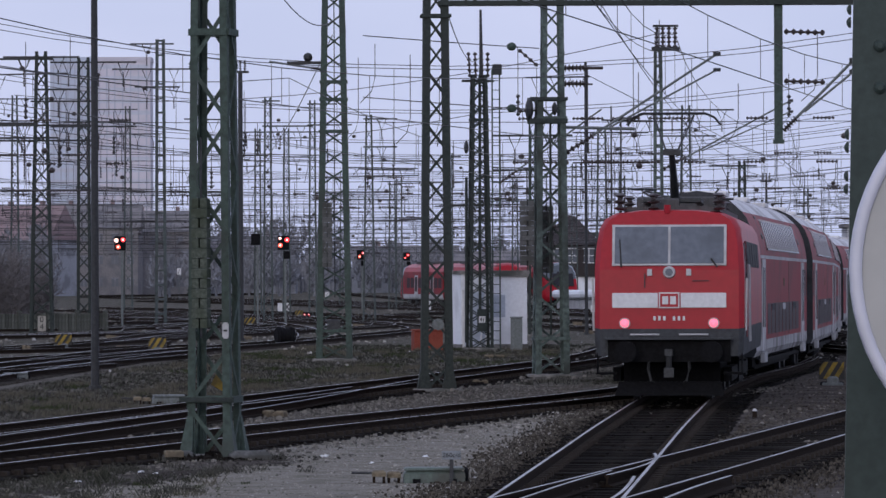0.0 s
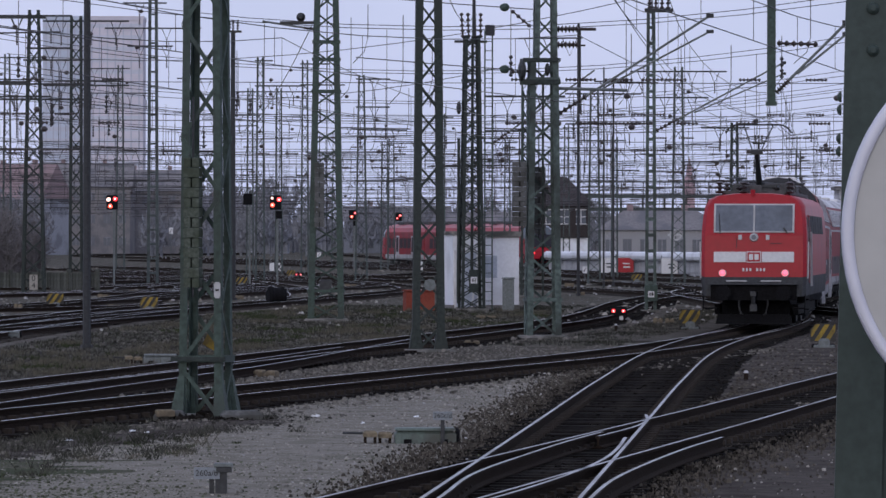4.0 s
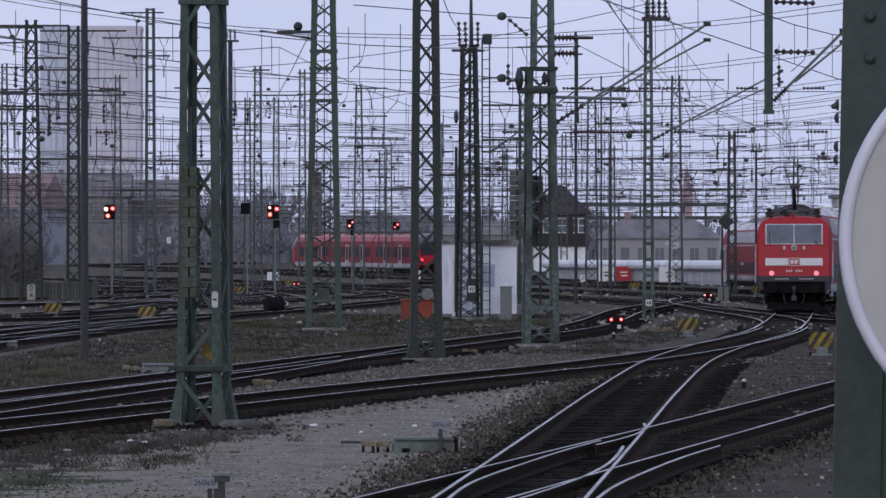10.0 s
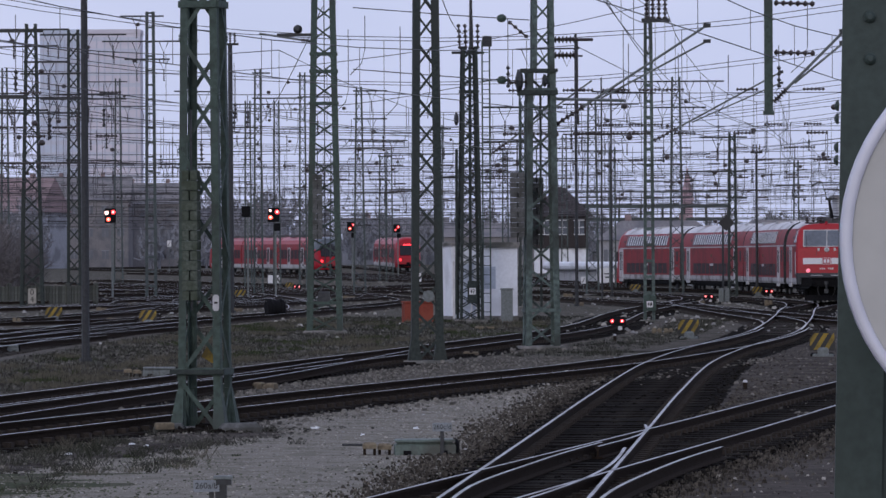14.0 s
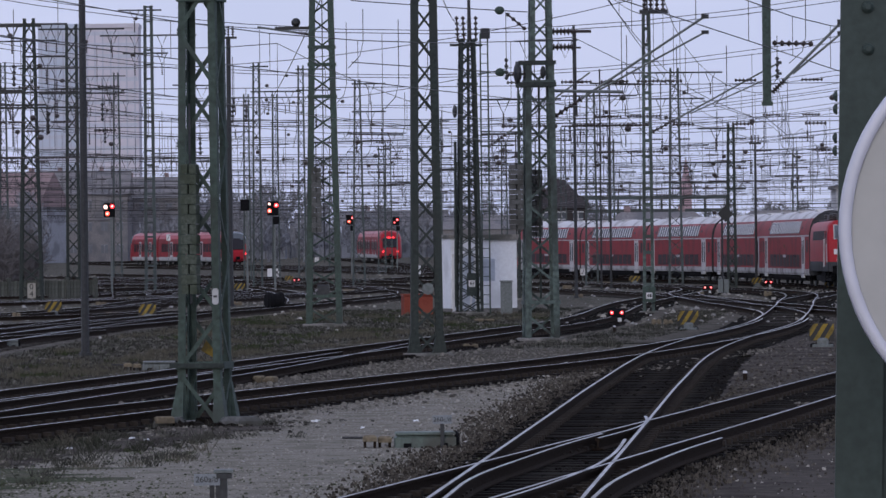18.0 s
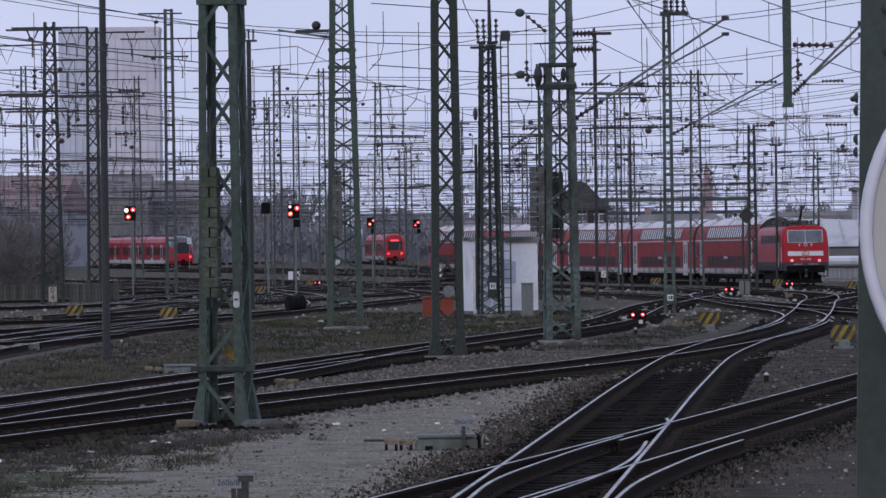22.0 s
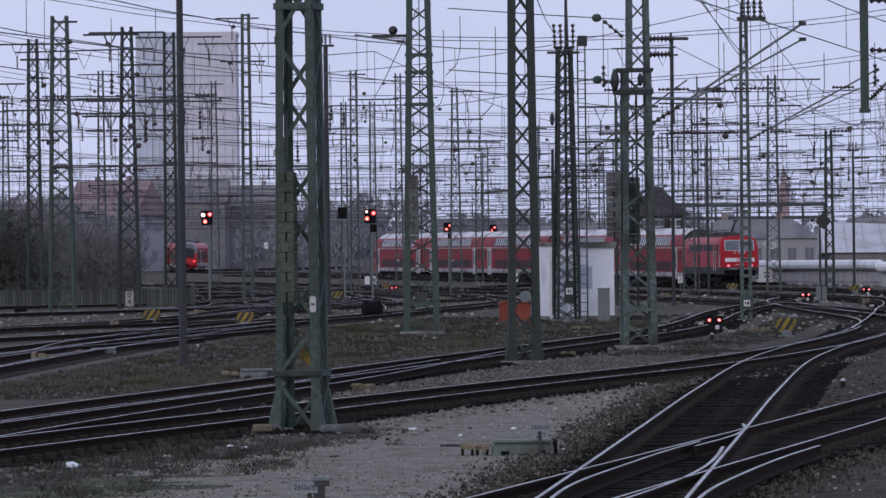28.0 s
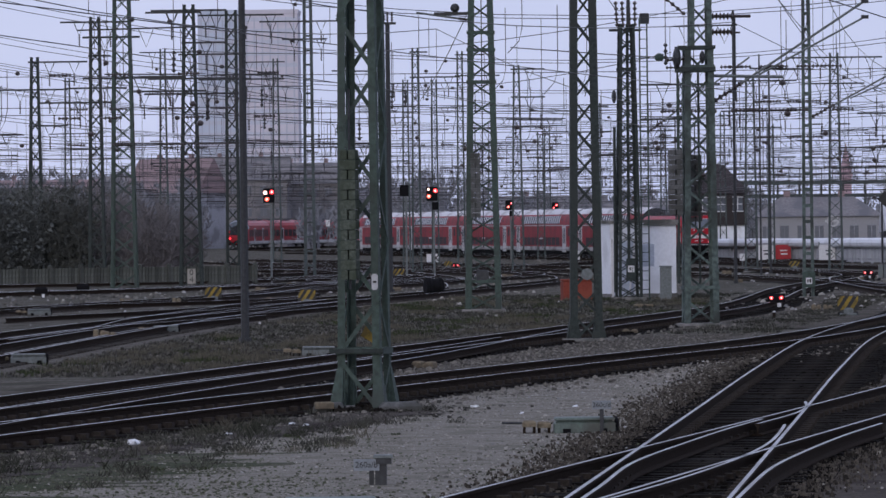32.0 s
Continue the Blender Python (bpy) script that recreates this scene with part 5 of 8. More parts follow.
for x, y, w, h in ((-3.53, 98.4, 0.44, 0.16), (-4.35, 76.9, 0.24, 0.14), (1.49, 177.3, 0.7, 0.12), (0.73, 131.3, 0.4, 0.12), (-12.80, 126.3, 0.3, 0.35), (-12.54, 126.3, 0.3, 0.3),
                   (7.13, 165.9, 0.3, 0.22), (7.52, 165.9, 0.3, 0.2), (-7.59, 407.2, 0.6, 0.25), (-5.84, 309.3, 0.7, 0.3), (7.22, 263.8, 0.5, 0.2), (11.64, 350.7, 0.6, 0.3),
                   (8.20, 326.5, 0.6, 0.25), (-13.29, 200.3, 0.5, 0.22), (-11.24, 200.3, 0.7, 0.16), (-16.11, 234.7, 0.5, 0.3), (-16.45, 192.0, 0.3, 0.35), (-13.16, 263.8, 0.4, 0.3),
                   (-19.55, 203.8, 0.5, 0.2), (-16.45, 263.8, 0.5, 0.25), (-9.91, 239.5, 0.5, 0.2), (13.67, 263.8, 0.4, 0.25), (16.79, 256.6, 0.4, 0.3)):
    cover(x, y, w, h, random.uniform(-15, 15))


def striped_marker(x, y, w=0.68, h=0.46, rz=0):
    """A black and yellow striped guard on a point lever."""
    root = thing("striped_marker", pose(x, y, gz(y) + LOW, 0, 0, rz), "black and yellow striped guard plate of a point lever", "marker", "striped lever guards")
    c = 0.15
    rim = [(-w / 2, 0.18), (w / 2, 0.18), (w / 2, 0.18 + h - c), (w / 2 - c, 0.18 + h), (c - w / 2, 0.18 + h), (-w / 2, 0.18 + h - c)]
    part("plate", Shape().add([(a, -0.025, b) for a, b in rim] + [(a, 0.025, b) for a, b in rim], [(0, 1, 2, 3, 4, 5), (11, 10, 9, 8, 7, 6)] + [(k, k + 6, (k + 1) % 6 + 6, (k + 1) % 6) for k in range(6)]), BLACK_PAINT, root, "black plate with cut corners")
    for x0 in (-0.72, -0.34, 0.04, 0.42):
        lo, hi, m = 0.2, 0.16 + h, w / 2 - 0.02
        quad = []
        for k in range(9):
            f = k / 8
            quad.append((max(-m, min(m, (x0 + 0.4 * f) * w)), max(-m, min(m, (x0 + 0.19 + 0.4 * f) * w)), lo + (hi - lo) * f))
        quad = [q for q in quad if q[1] - q[0] > 0.004]
        if len(quad) > 1:
            rim = [(q[0], q[2]) for q in quad] + [(q[1], q[2]) for q in quad[::-1]]
            n = len(rim)
            part("stripe", Shape().add([(a, -0.034, z) for a, z in rim] + [(a, -0.024, z) for a, z in rim], [tuple(range(n)), tuple(range(2 * n - 1, n - 1, -1))] + [(k, k + n, (k + 1) % n + n, (k + 1) % n) for k in range(n)]), YELLOW, root, "yellow diagonal stripe")
    part("lever_box", Shape().block((0.03, -0.15, 0.06), (w * 0.42, 0.26, 0.2), 0.05).block((0.03, -0.22, 0.0), (w * 0.8, 0.2, 0.1), 0.02), GALV, root, "grey lever box")
    part("lever_base", Shape().block((0, 0.05, -0.02), (w * 0.9, 0.4, 0.14), 0.03), BLACK, root)
    return root


for x, y, w in ((7.64, 154.9, 0.68), (9.68, 127.0, 0.66), (-15.96, 203.8, 0.72), (-11.30, 190.4, 0.7), (-13.14, 322.0, 0.75), (13.97, 361.5, 0.8), (-12.58, 407.2, 0.7), (20.63, 326.5, 0.7), (23.16, 297.0, 0.7)):
    striped_marker(x, y, w, 0.46, random.uniform(-12, 12))


def ground_signal(x, y, lit=True):
    root = thing("shunting_signal", pose(x, y, gz(y) + LOW), "low shunting signal with two lit red lamps" if lit else "low shunting signal seen from behind", "signal", "low shunting signals")
    part("head", Shape().block((0, 0, 0.2), (0.6, 0.25, 0.3), 0.1), BLACK, root)
    part("stand", Shape().box((0.08, 0, 0.1), (0.14, 0.14, 0.24)), BLACK, root)
    part("plate", Shape().box((0.1, -0.09, 0.1), (0.13, 0.02, 0.16)), WHITE, root, "white plate with a dark bar")
    for sx in (-1, 1):
        if lit:
            part("lens", Shape().lathe((sx * 0.17, -0.13, 0.36), (sx * 0.17, -0.17, 0.36), (0.06, 0.06, 0.035), 12), LAMP_RED, root, "lit red lens")
            part("filament", Shape().lathe((sx * 0.17, -0.168, 0.36), (sx * 0.17, -0.178, 0.36), (0.032, 0.03), 8), LAMP_CORE, root, "bright centre of the lamp")
    return root


for x, y, lit in ((6.02, 172.1, True), (14.92, 279.4, True), (21.11, 322.0, True), (-11.67, 398.1, True), (-25.50, 225.6, False), (-25.04, 239.5, False)):
    g = ground_signal(x, y, lit)
# two small white marker posts
for x, y, top in ((2.60, 105.1, 0.16), (5.85, 96.4, 0.16), (5.21, 150.9, 0.2), (-15.84, 164.8, 0.22), (-13.18, 182.9, 0.25)):
    m = thing("marker_post", pose(x, y, LOW), "short dark marker post with a pale cap", "marker post", "short marker posts")
    part("shaft", Shape().tube((0, 0, 0), (0, 0, top), 0.045, 8), RAIL_RUST, m)
    part("cap", Shape().tube((0, 0, top), (0, 0, top + 0.05), 0.05, 8, 0.03), LIGHT_GREY, m)

km = thing("distance_sign", pose(-21.20, 256.6, LOW), "white distance sign with black figures on a short post", "sign")
part("board", Shape().box((0, 0, 0.68), (0.42, 0.04, 0.78)), mat("sign_enamel", (0.34, 0.32, 0.28), 0.7, 0, 6, 0.15, 0.05, (0.24, 0.22, 0.19), 0.4), km, "yellowed white sign board")
part("post", Shape().box((0, 0.05, 0.4), (0.08, 0.06, 1.0)), CONCRETE, km)
letters("0", 0.42, km, pose(0, -0.03, 0.87, 90, 0, 0), BLACK_PAINT, "figure")
letters("4", 0.42, km, pose(0, -0.03, 0.5, 90, 0, 0), BLACK_PAINT, "figure")
letters("47", 0.2, mast_hut, pose(0, -0.585, 1.23 + 0.0, 90, 0, 0), BLACK_PAINT, "figure")
letters("48", 0.2, mast_slim, pose(0, -0.48, 0.71 + 0.0, 90, 0, 0), BLACK_PAINT, "figure")

dia = thing("diamond_sign", pose(15.75, 279.4, LOW), "black diamond sign on a dark post beside a cabinet", "sign")
dz = 4.20 - LOW
part("post", Shape().tube((0, 0.06, 0), (0, 0.06, dz), 0.06, 8), DARK_STEEL, dia)
part("board", Shape().box((0.2, 0, dz), (0.66, 0.04, 0.66), Matrix.Rotation(0.785, 3, "Y")), BLACK_PAINT, dia, "black diamond board")
part("foot_cabinet", Shape().block((-0.12, -0.1, 0), (0.26, 0.3, 0.75), 0.02).block((0.2, -0.1, 0), (0.26, 0.3, 0.75), 0.02), GALV, dia, "pale grey cabinet")
for x, y, w, h, z in ((11.40, 403.0, 0.42, 0.55, 0.45), (-15.84, 628.1, 0.5, 0.6, 0.5), (-34.54, 628.1, 0.5, 0.8, 3.4), (-2.27, 454.4, 0.6, 0.8, 0.2)):
    b = thing("white_board", pose(x, y, gz(y) + LOW), "small white trackside board with a dark mark", "board", "white trackside boards")
    part("panel", Shape().box((0, 0, z + h / 2), (w, 0.04, h)), WHITE, b)
    part("post", Shape().box((0, 0.05, (z + h) / 2), (0.07, 0.05, z + h)), GALV, b)
    part("mark", Shape().box((0, -0.03, z + h / 2), (0.06, 0.02, h * 0.75), Matrix.Rotation(0.5, 3, "Y")), BLACK_PAINT, b)
xb = thing("cross_board", pose(-15.04, 444.1, gz(330) + LOW), "wide white board with a black cross", "board")
part("panel", Shape().box((0, 0, 0.75), (1.15, 0.05, 0.72)), WHITE, xb)
part("cross", Shape().box((0.28, -0.035, 0.75), (0.1, 0.02, 0.74), Matrix.Rotation(0.6, 3, "Y")).box((0.28, -0.035, 0.75), (0.1, 0.02, 0.74), Matrix.Rotation(-0.6, 3, "Y")).box((-0.12, -0.035, 0.75), (0.06, 0.02, 0.72)), BLACK_PAINT, xb)
part("post", Shape().box((-0.4, 0.05, 0.4), (0.1, 0.06, 0.9)).box((0.4, 0.05, 0.4), (0.1, 0.06, 0.9)), GALV, xb)


def light_signal(x, y, z, lamps, box=True, small=1.0):
    """A main signal on a thin mast; lamps: offsets in the head."""
    root = thing("light_signal", pose(x, y, gz(y) + LOW), "light signal on a thin mast showing red", "signal", "light signals")
    part("mast", Shape().box((0.12, 0.1, z / 2), (0.13, 0.13, z)), GALV, root)
    part("head", Shape().block((0, 0, z - 0.5 * small), (0.75 * small, 0.18, 0.95 * small), 0.05), BLACK, root, "black signal head")
    if box:
        part("lower_head", Shape().block((0.22 * small, 0, z - 1.1 * small), (0.42 * small, 0.16, 0.52 * small), 0.04), BLACK, root)
    for dx, dzz, r, m in lamps:
        q = part("lens", Shape().lathe((dx * small, -0.1, z + dzz * small), (dx * small, -0.14, z + dzz * small), (r * 0.86 * small, r * 0.86 * small, r * 0.5 * small), 12), m, root, "lit lens")
        part("filament", Shape().lathe((dx * small, -0.14, z + dzz * small), (dx * small, -0.15, z + dzz * small), (r * 0.4 * small, r * 0.36 * small), 10), LAMP_CORE, q, "bright centre of the lamp")
    return root


light_signal(-22.05, 330, 5.34 + 0.22, ((-0.24, 0.16, 0.16, LAMP_CORE), (0.2, 0.2, 0.17, LAMP_RED), (-0.12, -0.28, 0.17, LAMP_ORANGE)), False)
light_signal(-11.21, 330, 5.34 + 0.22, ((-0.22, 0.26, 0.1, LAMP_CORE), (0.24, 0.16, 0.17, LAMP_RED), (-0.2, -0.2, 0.17, LAMP_ORANGE)))
light_signal(-8.84, 480, 5.11 + 0.22, ((-0.1, -0.2, 0.16, LAMP_ORANGE), (0.2, 0.15, 0.12, LAMP_RED)))
light_signal(-4.97, 540, 5.12 + 0.22, ((0.15, 0.1, 0.16, LAMP_RED), (-0.15, -0.2, 0.12, LAMP_RED)))
light_signal(-13.05, 330, 5.56 + 0.22, (), False, 0.8)
sig_disc = thing("round_signal", pose(22.31, 480, gz(480) + LOW), "round grey signal disc with side arms on a post", "signal")
part("post", Shape().box((0, 0.05, 1.7), (0.1, 0.08, 3.5)), GALV, sig_disc)
ring = [[((0.5 + a) * math.cos(6.28318 * i / 20), b, 3.20 + 0.22 + (0.5 + a) * math.sin(6.28318 * i / 20)) for a, b in ((-0.08, -0.03), (0.08, -0.03), (0.08, 0.03), (-0.08, 0.03))] for i in range(21)]
part("ring", Shape().skin(ring), LIGHT_GREY, sig_disc)
part("arm", Shape().box((0, 0, 3.20 + 0.22), (1.5, 0.05, 0.22)), LIGHT_GREY, sig_disc)


# ---- left edge: fence, bushes, houses, towers ----
def slat_fence(p, q, name, label, post_every, h, slat, material, cap=None):
    p, q = Vector(p), Vector(q)
    d = q - p
    rz = math.degrees(math.atan2(d.y, d.x))
    root = thing(name, pose(p.x, p.y, gz((p.y + q.y) / 2) + LOW, 0, 0, rz), label, "fence")
    L = d.length
    n = int(L / post_every)
    post = Shape().block((0, 0, -0.2), (0.2, 0.2, h + 0.35), 0.03).mesh("post", material)
    for i in range(n + 1):
        ob = new("post", post)
        ob.parent, ob.location = root, (L * i / n, 0, 0)
    board = Shape().box((0, 0, h / 2), (slat * 0.82, 0.06, h * 0.94)).mesh("slat", material)
    for i in range(min(int(L / slat), 290)):
        ob = new("slat", board)
        ob.parent, ob.location = root, ((i + 0.5) * slat, 0, random.uniform(-0.02, 0.02))
    part("rail", Shape().box((L / 2, 0.06, h * 0.85), (L, 0.06, 0.12)).box((L / 2, 0.06, h * 0.2), (L, 0.06, 0.12)), material, root)
    if cap:
        part("cap", Shape().tube((0, 0.25, h + 0.25), (L, 0.25, h + 0.25), 0.42, 10, 0.42), HUT_WALL, root, "white cover along the top")
    return root


FENCE_GREY = mat("weathered_fence", (0.08, 0.084, 0.074), 0.9, 0, 3, 0.4, 0.2, (0.055, 0.06, 0.045), 0.6, random_tint=0.35)
FENCE_PALE = mat("pale_fence", (0.4, 0.41, 0.43), 0.8, 0, 3, 0.2, 0.1, (0.22, 0.22, 0.23), 0.4, random_tint=0.15)
slat_fence((-44, 272), (-20.3, 291), "concrete_fence", "weathered grey concrete slat fence at the yard's edge", 2.0, 1.1, 0.22, FENCE_GREY)
slat_fence((46, 350), (27, 392), "yard_fence", "pale grey slat fence with white cover", 3.0, 1.35, 0.3, FENCE_PALE, WHITE)
slat_fence((27, 392), (10, 470), "yard_fence", "pale grey slat fence with white cover", 3.0, 1.4, 0.3, FENCE_PALE, WHITE)


def bush(seed, r, h, twig=BUSH, label="bare brown leafless bush behind the fence", leaves=0):
    rnd = random.Random(seed)
    root = thing("bush", pose(0, 0, 0), label, "bush", "bare bushes")
    stems, twigs = Shape(), Shape()
    for i in range(26):
        a = rnd.uniform(0, 6.283)
        b = Vector((rnd.uniform(-0.5, 0.5) * r, rnd.uniform(-0.5, 0.5) * r, 0))
        t = b + Vector((math.cos(a) * r * rnd.uniform(0.1, 0.6), math.sin(a) * r * rnd.uniform(0.1, 0.6), h * rnd.uniform(0.6, 1.0)))
        stems.tube(b, t, 0.04, 4, 0.015)
        for k in range(34):
            s = b.lerp(t, rnd.uniform(0.12, 1.0))
            w = Vector((rnd.gauss(0, 0.6), rnd.gauss(0, 0.6), rnd.uniform(0.05, 0.9))) * rnd.uniform(0.4, 1.1)
            twigs.tube(s, s + w, 0.028, 3, 0.012)
            for e in range(2):
                m = s + w * rnd.uniform(0.3, 1)
                twigs.tube(m, m + Vector((rnd.gauss(0, 0.25), rnd.gauss(0, 0.25), rnd.uniform(0.0, 0.5))), 0.014, 3, 0.006)
    part("stem", stems, twig, root)
    part("crown", twigs, twig, root)
    ivy = Shape()
    for i in range(leaves):
        a, q = rnd.uniform(0, 6.283), rnd.uniform(0.1, 1.0)
        c = Vector((math.cos(a) * r * q, math.sin(a) * r * q, h * rnd.uniform(0.05, 1.0) * (1.0 - 0.35 * q * q)))
        u = Vector((rnd.gauss(0, 1), rnd.gauss(0, 1), rnd.gauss(0, 1))).normalized() * rnd.uniform(0.07, 0.16)
        v = u.orthogonal() * rnd.uniform(0.5, 0.9)
        ivy.add([tuple(c - u), tuple(c + v), tuple(c + u), tuple(c - v)], ((0, 1, 2, 3),))
    if leaves:
        part("leaves", ivy, twig, root, "dark ivy leaves")
    return root


bushes = [bush(1, 2.6, 5.4), bush(2, 2.4, 4.6), bush(3, 2.8, 6.0)]
rnd = random.Random(5)
spots = [(-46 + i * 1.9 + rnd.uniform(-0.6, 0.6), 283 + i * 1.3 + rnd.uniform(-3, 6)) for i in range(14)] + [(-44 + i * 2.2, 300 + i * 1.2 + rnd.uniform(-2, 4)) for i in range(11)]
spots = [(x, y) for x, y in spots if x / y < -0.084]
dark_spots = [(x, y) for x, y in spots if x / y < -0.1]
spots = [p for p in spots if p not in dark_spots]
ivy_bush = bush(4, 2.8, 6.0, BUSH_DARK, "dark overgrown bush with ivy behind the fence", 900)
for i, (x, y) in enumerate(dark_spots):
    m = pose(x, y, gz(y) + LOW, 0, 0, rnd.uniform(0, 360))
    if i:
        copy_thing(ivy_bush, m)
    else:
        ivy_bush.matrix_basis = m
for i, (x, y) in enumerate(spots):
    m = pose(x, y, gz(y) + LOW, 0, 0, rnd.uniform(0, 360))
    if i < 3:
        bushes[i].matrix_basis = m
    else:
        copy_thing(bushes[i % 3], m)


def house(x, y, w, d, eaves, ridge, wall, roof, label, rz=0, floors=2, cols=5, hip=0.0, name="house"):
    root = thing(name, pose(x, y, gz(y) + LOW, 0, 0, rz), label, "house", "houses beyond the yard")
    part("wall", Shape().box((0, 0, eaves / 2), (w, d, eaves)), wall, root)
    o = 0.4
    k = w / 2 * hip
    s = Shape().add([(-w / 2 - o, -d / 2 - o, eaves), (w / 2 + o, -d / 2 - o, eaves), (w / 2 + o, d / 2 + o, eaves), (-w / 2 - o, d / 2 + o, eaves), (-w / 2 - o + k, 0, ridge), (w / 2 + o - k, 0, ridge)],
                    ((0, 1, 5, 4), (2, 3, 4, 5), (1, 2, 5), (3, 0, 4), (3, 2, 1, 0)))
    r = part("roof", s, roof, root)
    for i in range(2):
        part("chimney", Shape().box((-w * 0.25 + i * w * 0.45, 0.3, ridge - 0.2), (0.7, 0.7, 1.8)), ROOF_TILE, r)
    for f in range(floors):
        for c in range(cols):
            zx, zz = -w / 2 + w * (c + 0.5) / cols, eaves * (f + 0.55) / floors
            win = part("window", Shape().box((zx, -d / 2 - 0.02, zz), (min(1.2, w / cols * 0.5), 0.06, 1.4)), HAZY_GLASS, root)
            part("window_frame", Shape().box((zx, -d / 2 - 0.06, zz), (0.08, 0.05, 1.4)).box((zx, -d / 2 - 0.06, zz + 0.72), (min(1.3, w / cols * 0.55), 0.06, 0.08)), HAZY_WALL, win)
    return root


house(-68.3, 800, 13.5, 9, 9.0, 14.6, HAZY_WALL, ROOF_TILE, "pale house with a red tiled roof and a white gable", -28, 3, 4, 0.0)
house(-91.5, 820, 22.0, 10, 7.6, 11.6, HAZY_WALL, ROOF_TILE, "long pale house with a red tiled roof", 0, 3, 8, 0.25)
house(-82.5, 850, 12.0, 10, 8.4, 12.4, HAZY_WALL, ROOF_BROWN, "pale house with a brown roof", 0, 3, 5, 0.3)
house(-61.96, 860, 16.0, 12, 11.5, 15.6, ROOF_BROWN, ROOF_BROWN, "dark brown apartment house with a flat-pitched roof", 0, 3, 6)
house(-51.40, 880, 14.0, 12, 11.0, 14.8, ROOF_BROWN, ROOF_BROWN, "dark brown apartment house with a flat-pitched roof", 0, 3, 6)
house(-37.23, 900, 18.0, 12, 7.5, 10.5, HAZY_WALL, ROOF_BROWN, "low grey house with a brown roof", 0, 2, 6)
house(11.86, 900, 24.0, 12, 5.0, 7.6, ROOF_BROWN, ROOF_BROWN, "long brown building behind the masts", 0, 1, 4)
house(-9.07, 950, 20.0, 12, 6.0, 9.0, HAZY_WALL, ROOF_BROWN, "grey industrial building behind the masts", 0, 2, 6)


def tower(x, y, w, d, h, material, label, floors, cols, rz=0):
    root = thing("tower_block", pose(x, y, 0.8, 0, 0, rz), label, "tower block", "tower blocks on the skyline")
    part("shell", Shape().box((0, 0, h / 2), (w, d, h)), material, root)
    part("parapet", Shape().box((0, 0, h + 0.6), (w + 0.4, d + 0.4, 1.2)), material, root)
    rib = Shape().box((0, 0, 0), (0.35, 0.2, h - 2.0)).mesh("facade_rib", TOWER_RIB)
    for c in range(cols * 2 + 1):
        ob = new("facade_rib", rib)
        ob.parent, ob.location = root, (-w / 2 + w * (c + 0.5) / (cols * 2 + 1), -d / 2 - 0.1, h / 2)
    band_mesh = Shape().box((0, 0, 0), (w * 0.98, 0.06, h / floors * 0.35)).mesh("window_band", TOWER_GLASS)
    for f in range(floors):
        ob = new("window_band", band_mesh)
        ob.parent, ob.location = root, (0, -d / 2 - 0.03, h * (f + 0.5) / floors)
    return root


# Ribs and windows hardly differ from the walls, haze being in their colour.
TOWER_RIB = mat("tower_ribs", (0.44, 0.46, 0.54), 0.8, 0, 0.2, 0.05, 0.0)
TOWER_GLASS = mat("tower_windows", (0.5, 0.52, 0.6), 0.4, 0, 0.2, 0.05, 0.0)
tower(-113.18, 1500, 15.0, 14, 69, TOWER, "tower block with bluish haze put into its pale colour", 20, 3)
tower(-98.2, 1490, 16.5, 14, 68.5, TOWER_PINK, "pinkish tower block with haze put into its pale colour", 20, 3)

# signal box, office building, sheds, bridge and spire on the far right
box = thing("signal_box", pose(14.18, 600, gz(600) + LOW), "old signal box with tarred boards, hipped roof and white base", "signal box")
part("base", Shape().box((0, 0, 1.5), (6.2, 6, 3.0)), HUT_WALL, box, "white rendered base")
part("upper_storey", Shape().box((0, 0, 4.9), (6.6, 6.6, 3.8)), WOOD_DARK, box, "tarred board upper storey")
for k in range(16):
    part("board", Shape().box((-3.1 + k * 0.413, -3.32, 4.9), (0.36, 0.05, 3.8)), WOOD_DARK, box)
part("roof", Shape().add([(-3.8, -3.8, 6.8), (3.8, -3.8, 6.8), (3.8, 3.8, 6.8), (-3.8, 3.8, 6.8), (-0.6, 0, 10.3), (0.6, 0, 10.3)], ((0, 1, 5, 4), (2, 3, 4, 5), (1, 2, 5), (3, 0, 4), (3, 2, 1, 0))), ROOF_OLD, box)
for x in (-2.0, 0.2, 2.2):
    w = part("window", Shape().box((x, -3.36, 5.5), (1.2, 0.08, 1.7)), SCREEN, box)
    part("window_frame", Shape().box((x, -3.42, 5.5), (0.08, 0.06, 1.7)).box((x, -3.42, 5.5), (1.2, 0.06, 0.08)).box((x, -3.42, 6.36), (1.34, 0.06, 0.1)).box((x, -3.42, 4.64), (1.34, 0.06, 0.1)), WHITE, w)
house(24.31, 560, 13.6, 9, 3.9, 6.1, OFFICE_WALL, ROOF_BROWN, "white single-storey office with a hipped brown roof", 0, 1, 7, 0.45, "office_building")
shed = thing("goods_shed", pose(39.03, 540, gz(540) + LOW), "large low shed with a pale sheet roof", "shed")
part("wall", Shape().box((0, 0, 1.1), (16, 14, 2.2)), ROOF_BROWN, shed)
part("roof", Shape().add([(-8.6, -7.5, 2.3), (8.6, -7.5, 2.2), (8.6, 2, 4.9), (-8.6, 2, 5.7), (8.6, 7.5, 2), (-8.6, 7.5, 2)], ((0, 1, 2, 3), (3, 2, 4, 5), (0, 3, 5), (1, 4, 2), (5, 4, 1, 0))), PLASTER, shed, "pale sheet-metal roof")
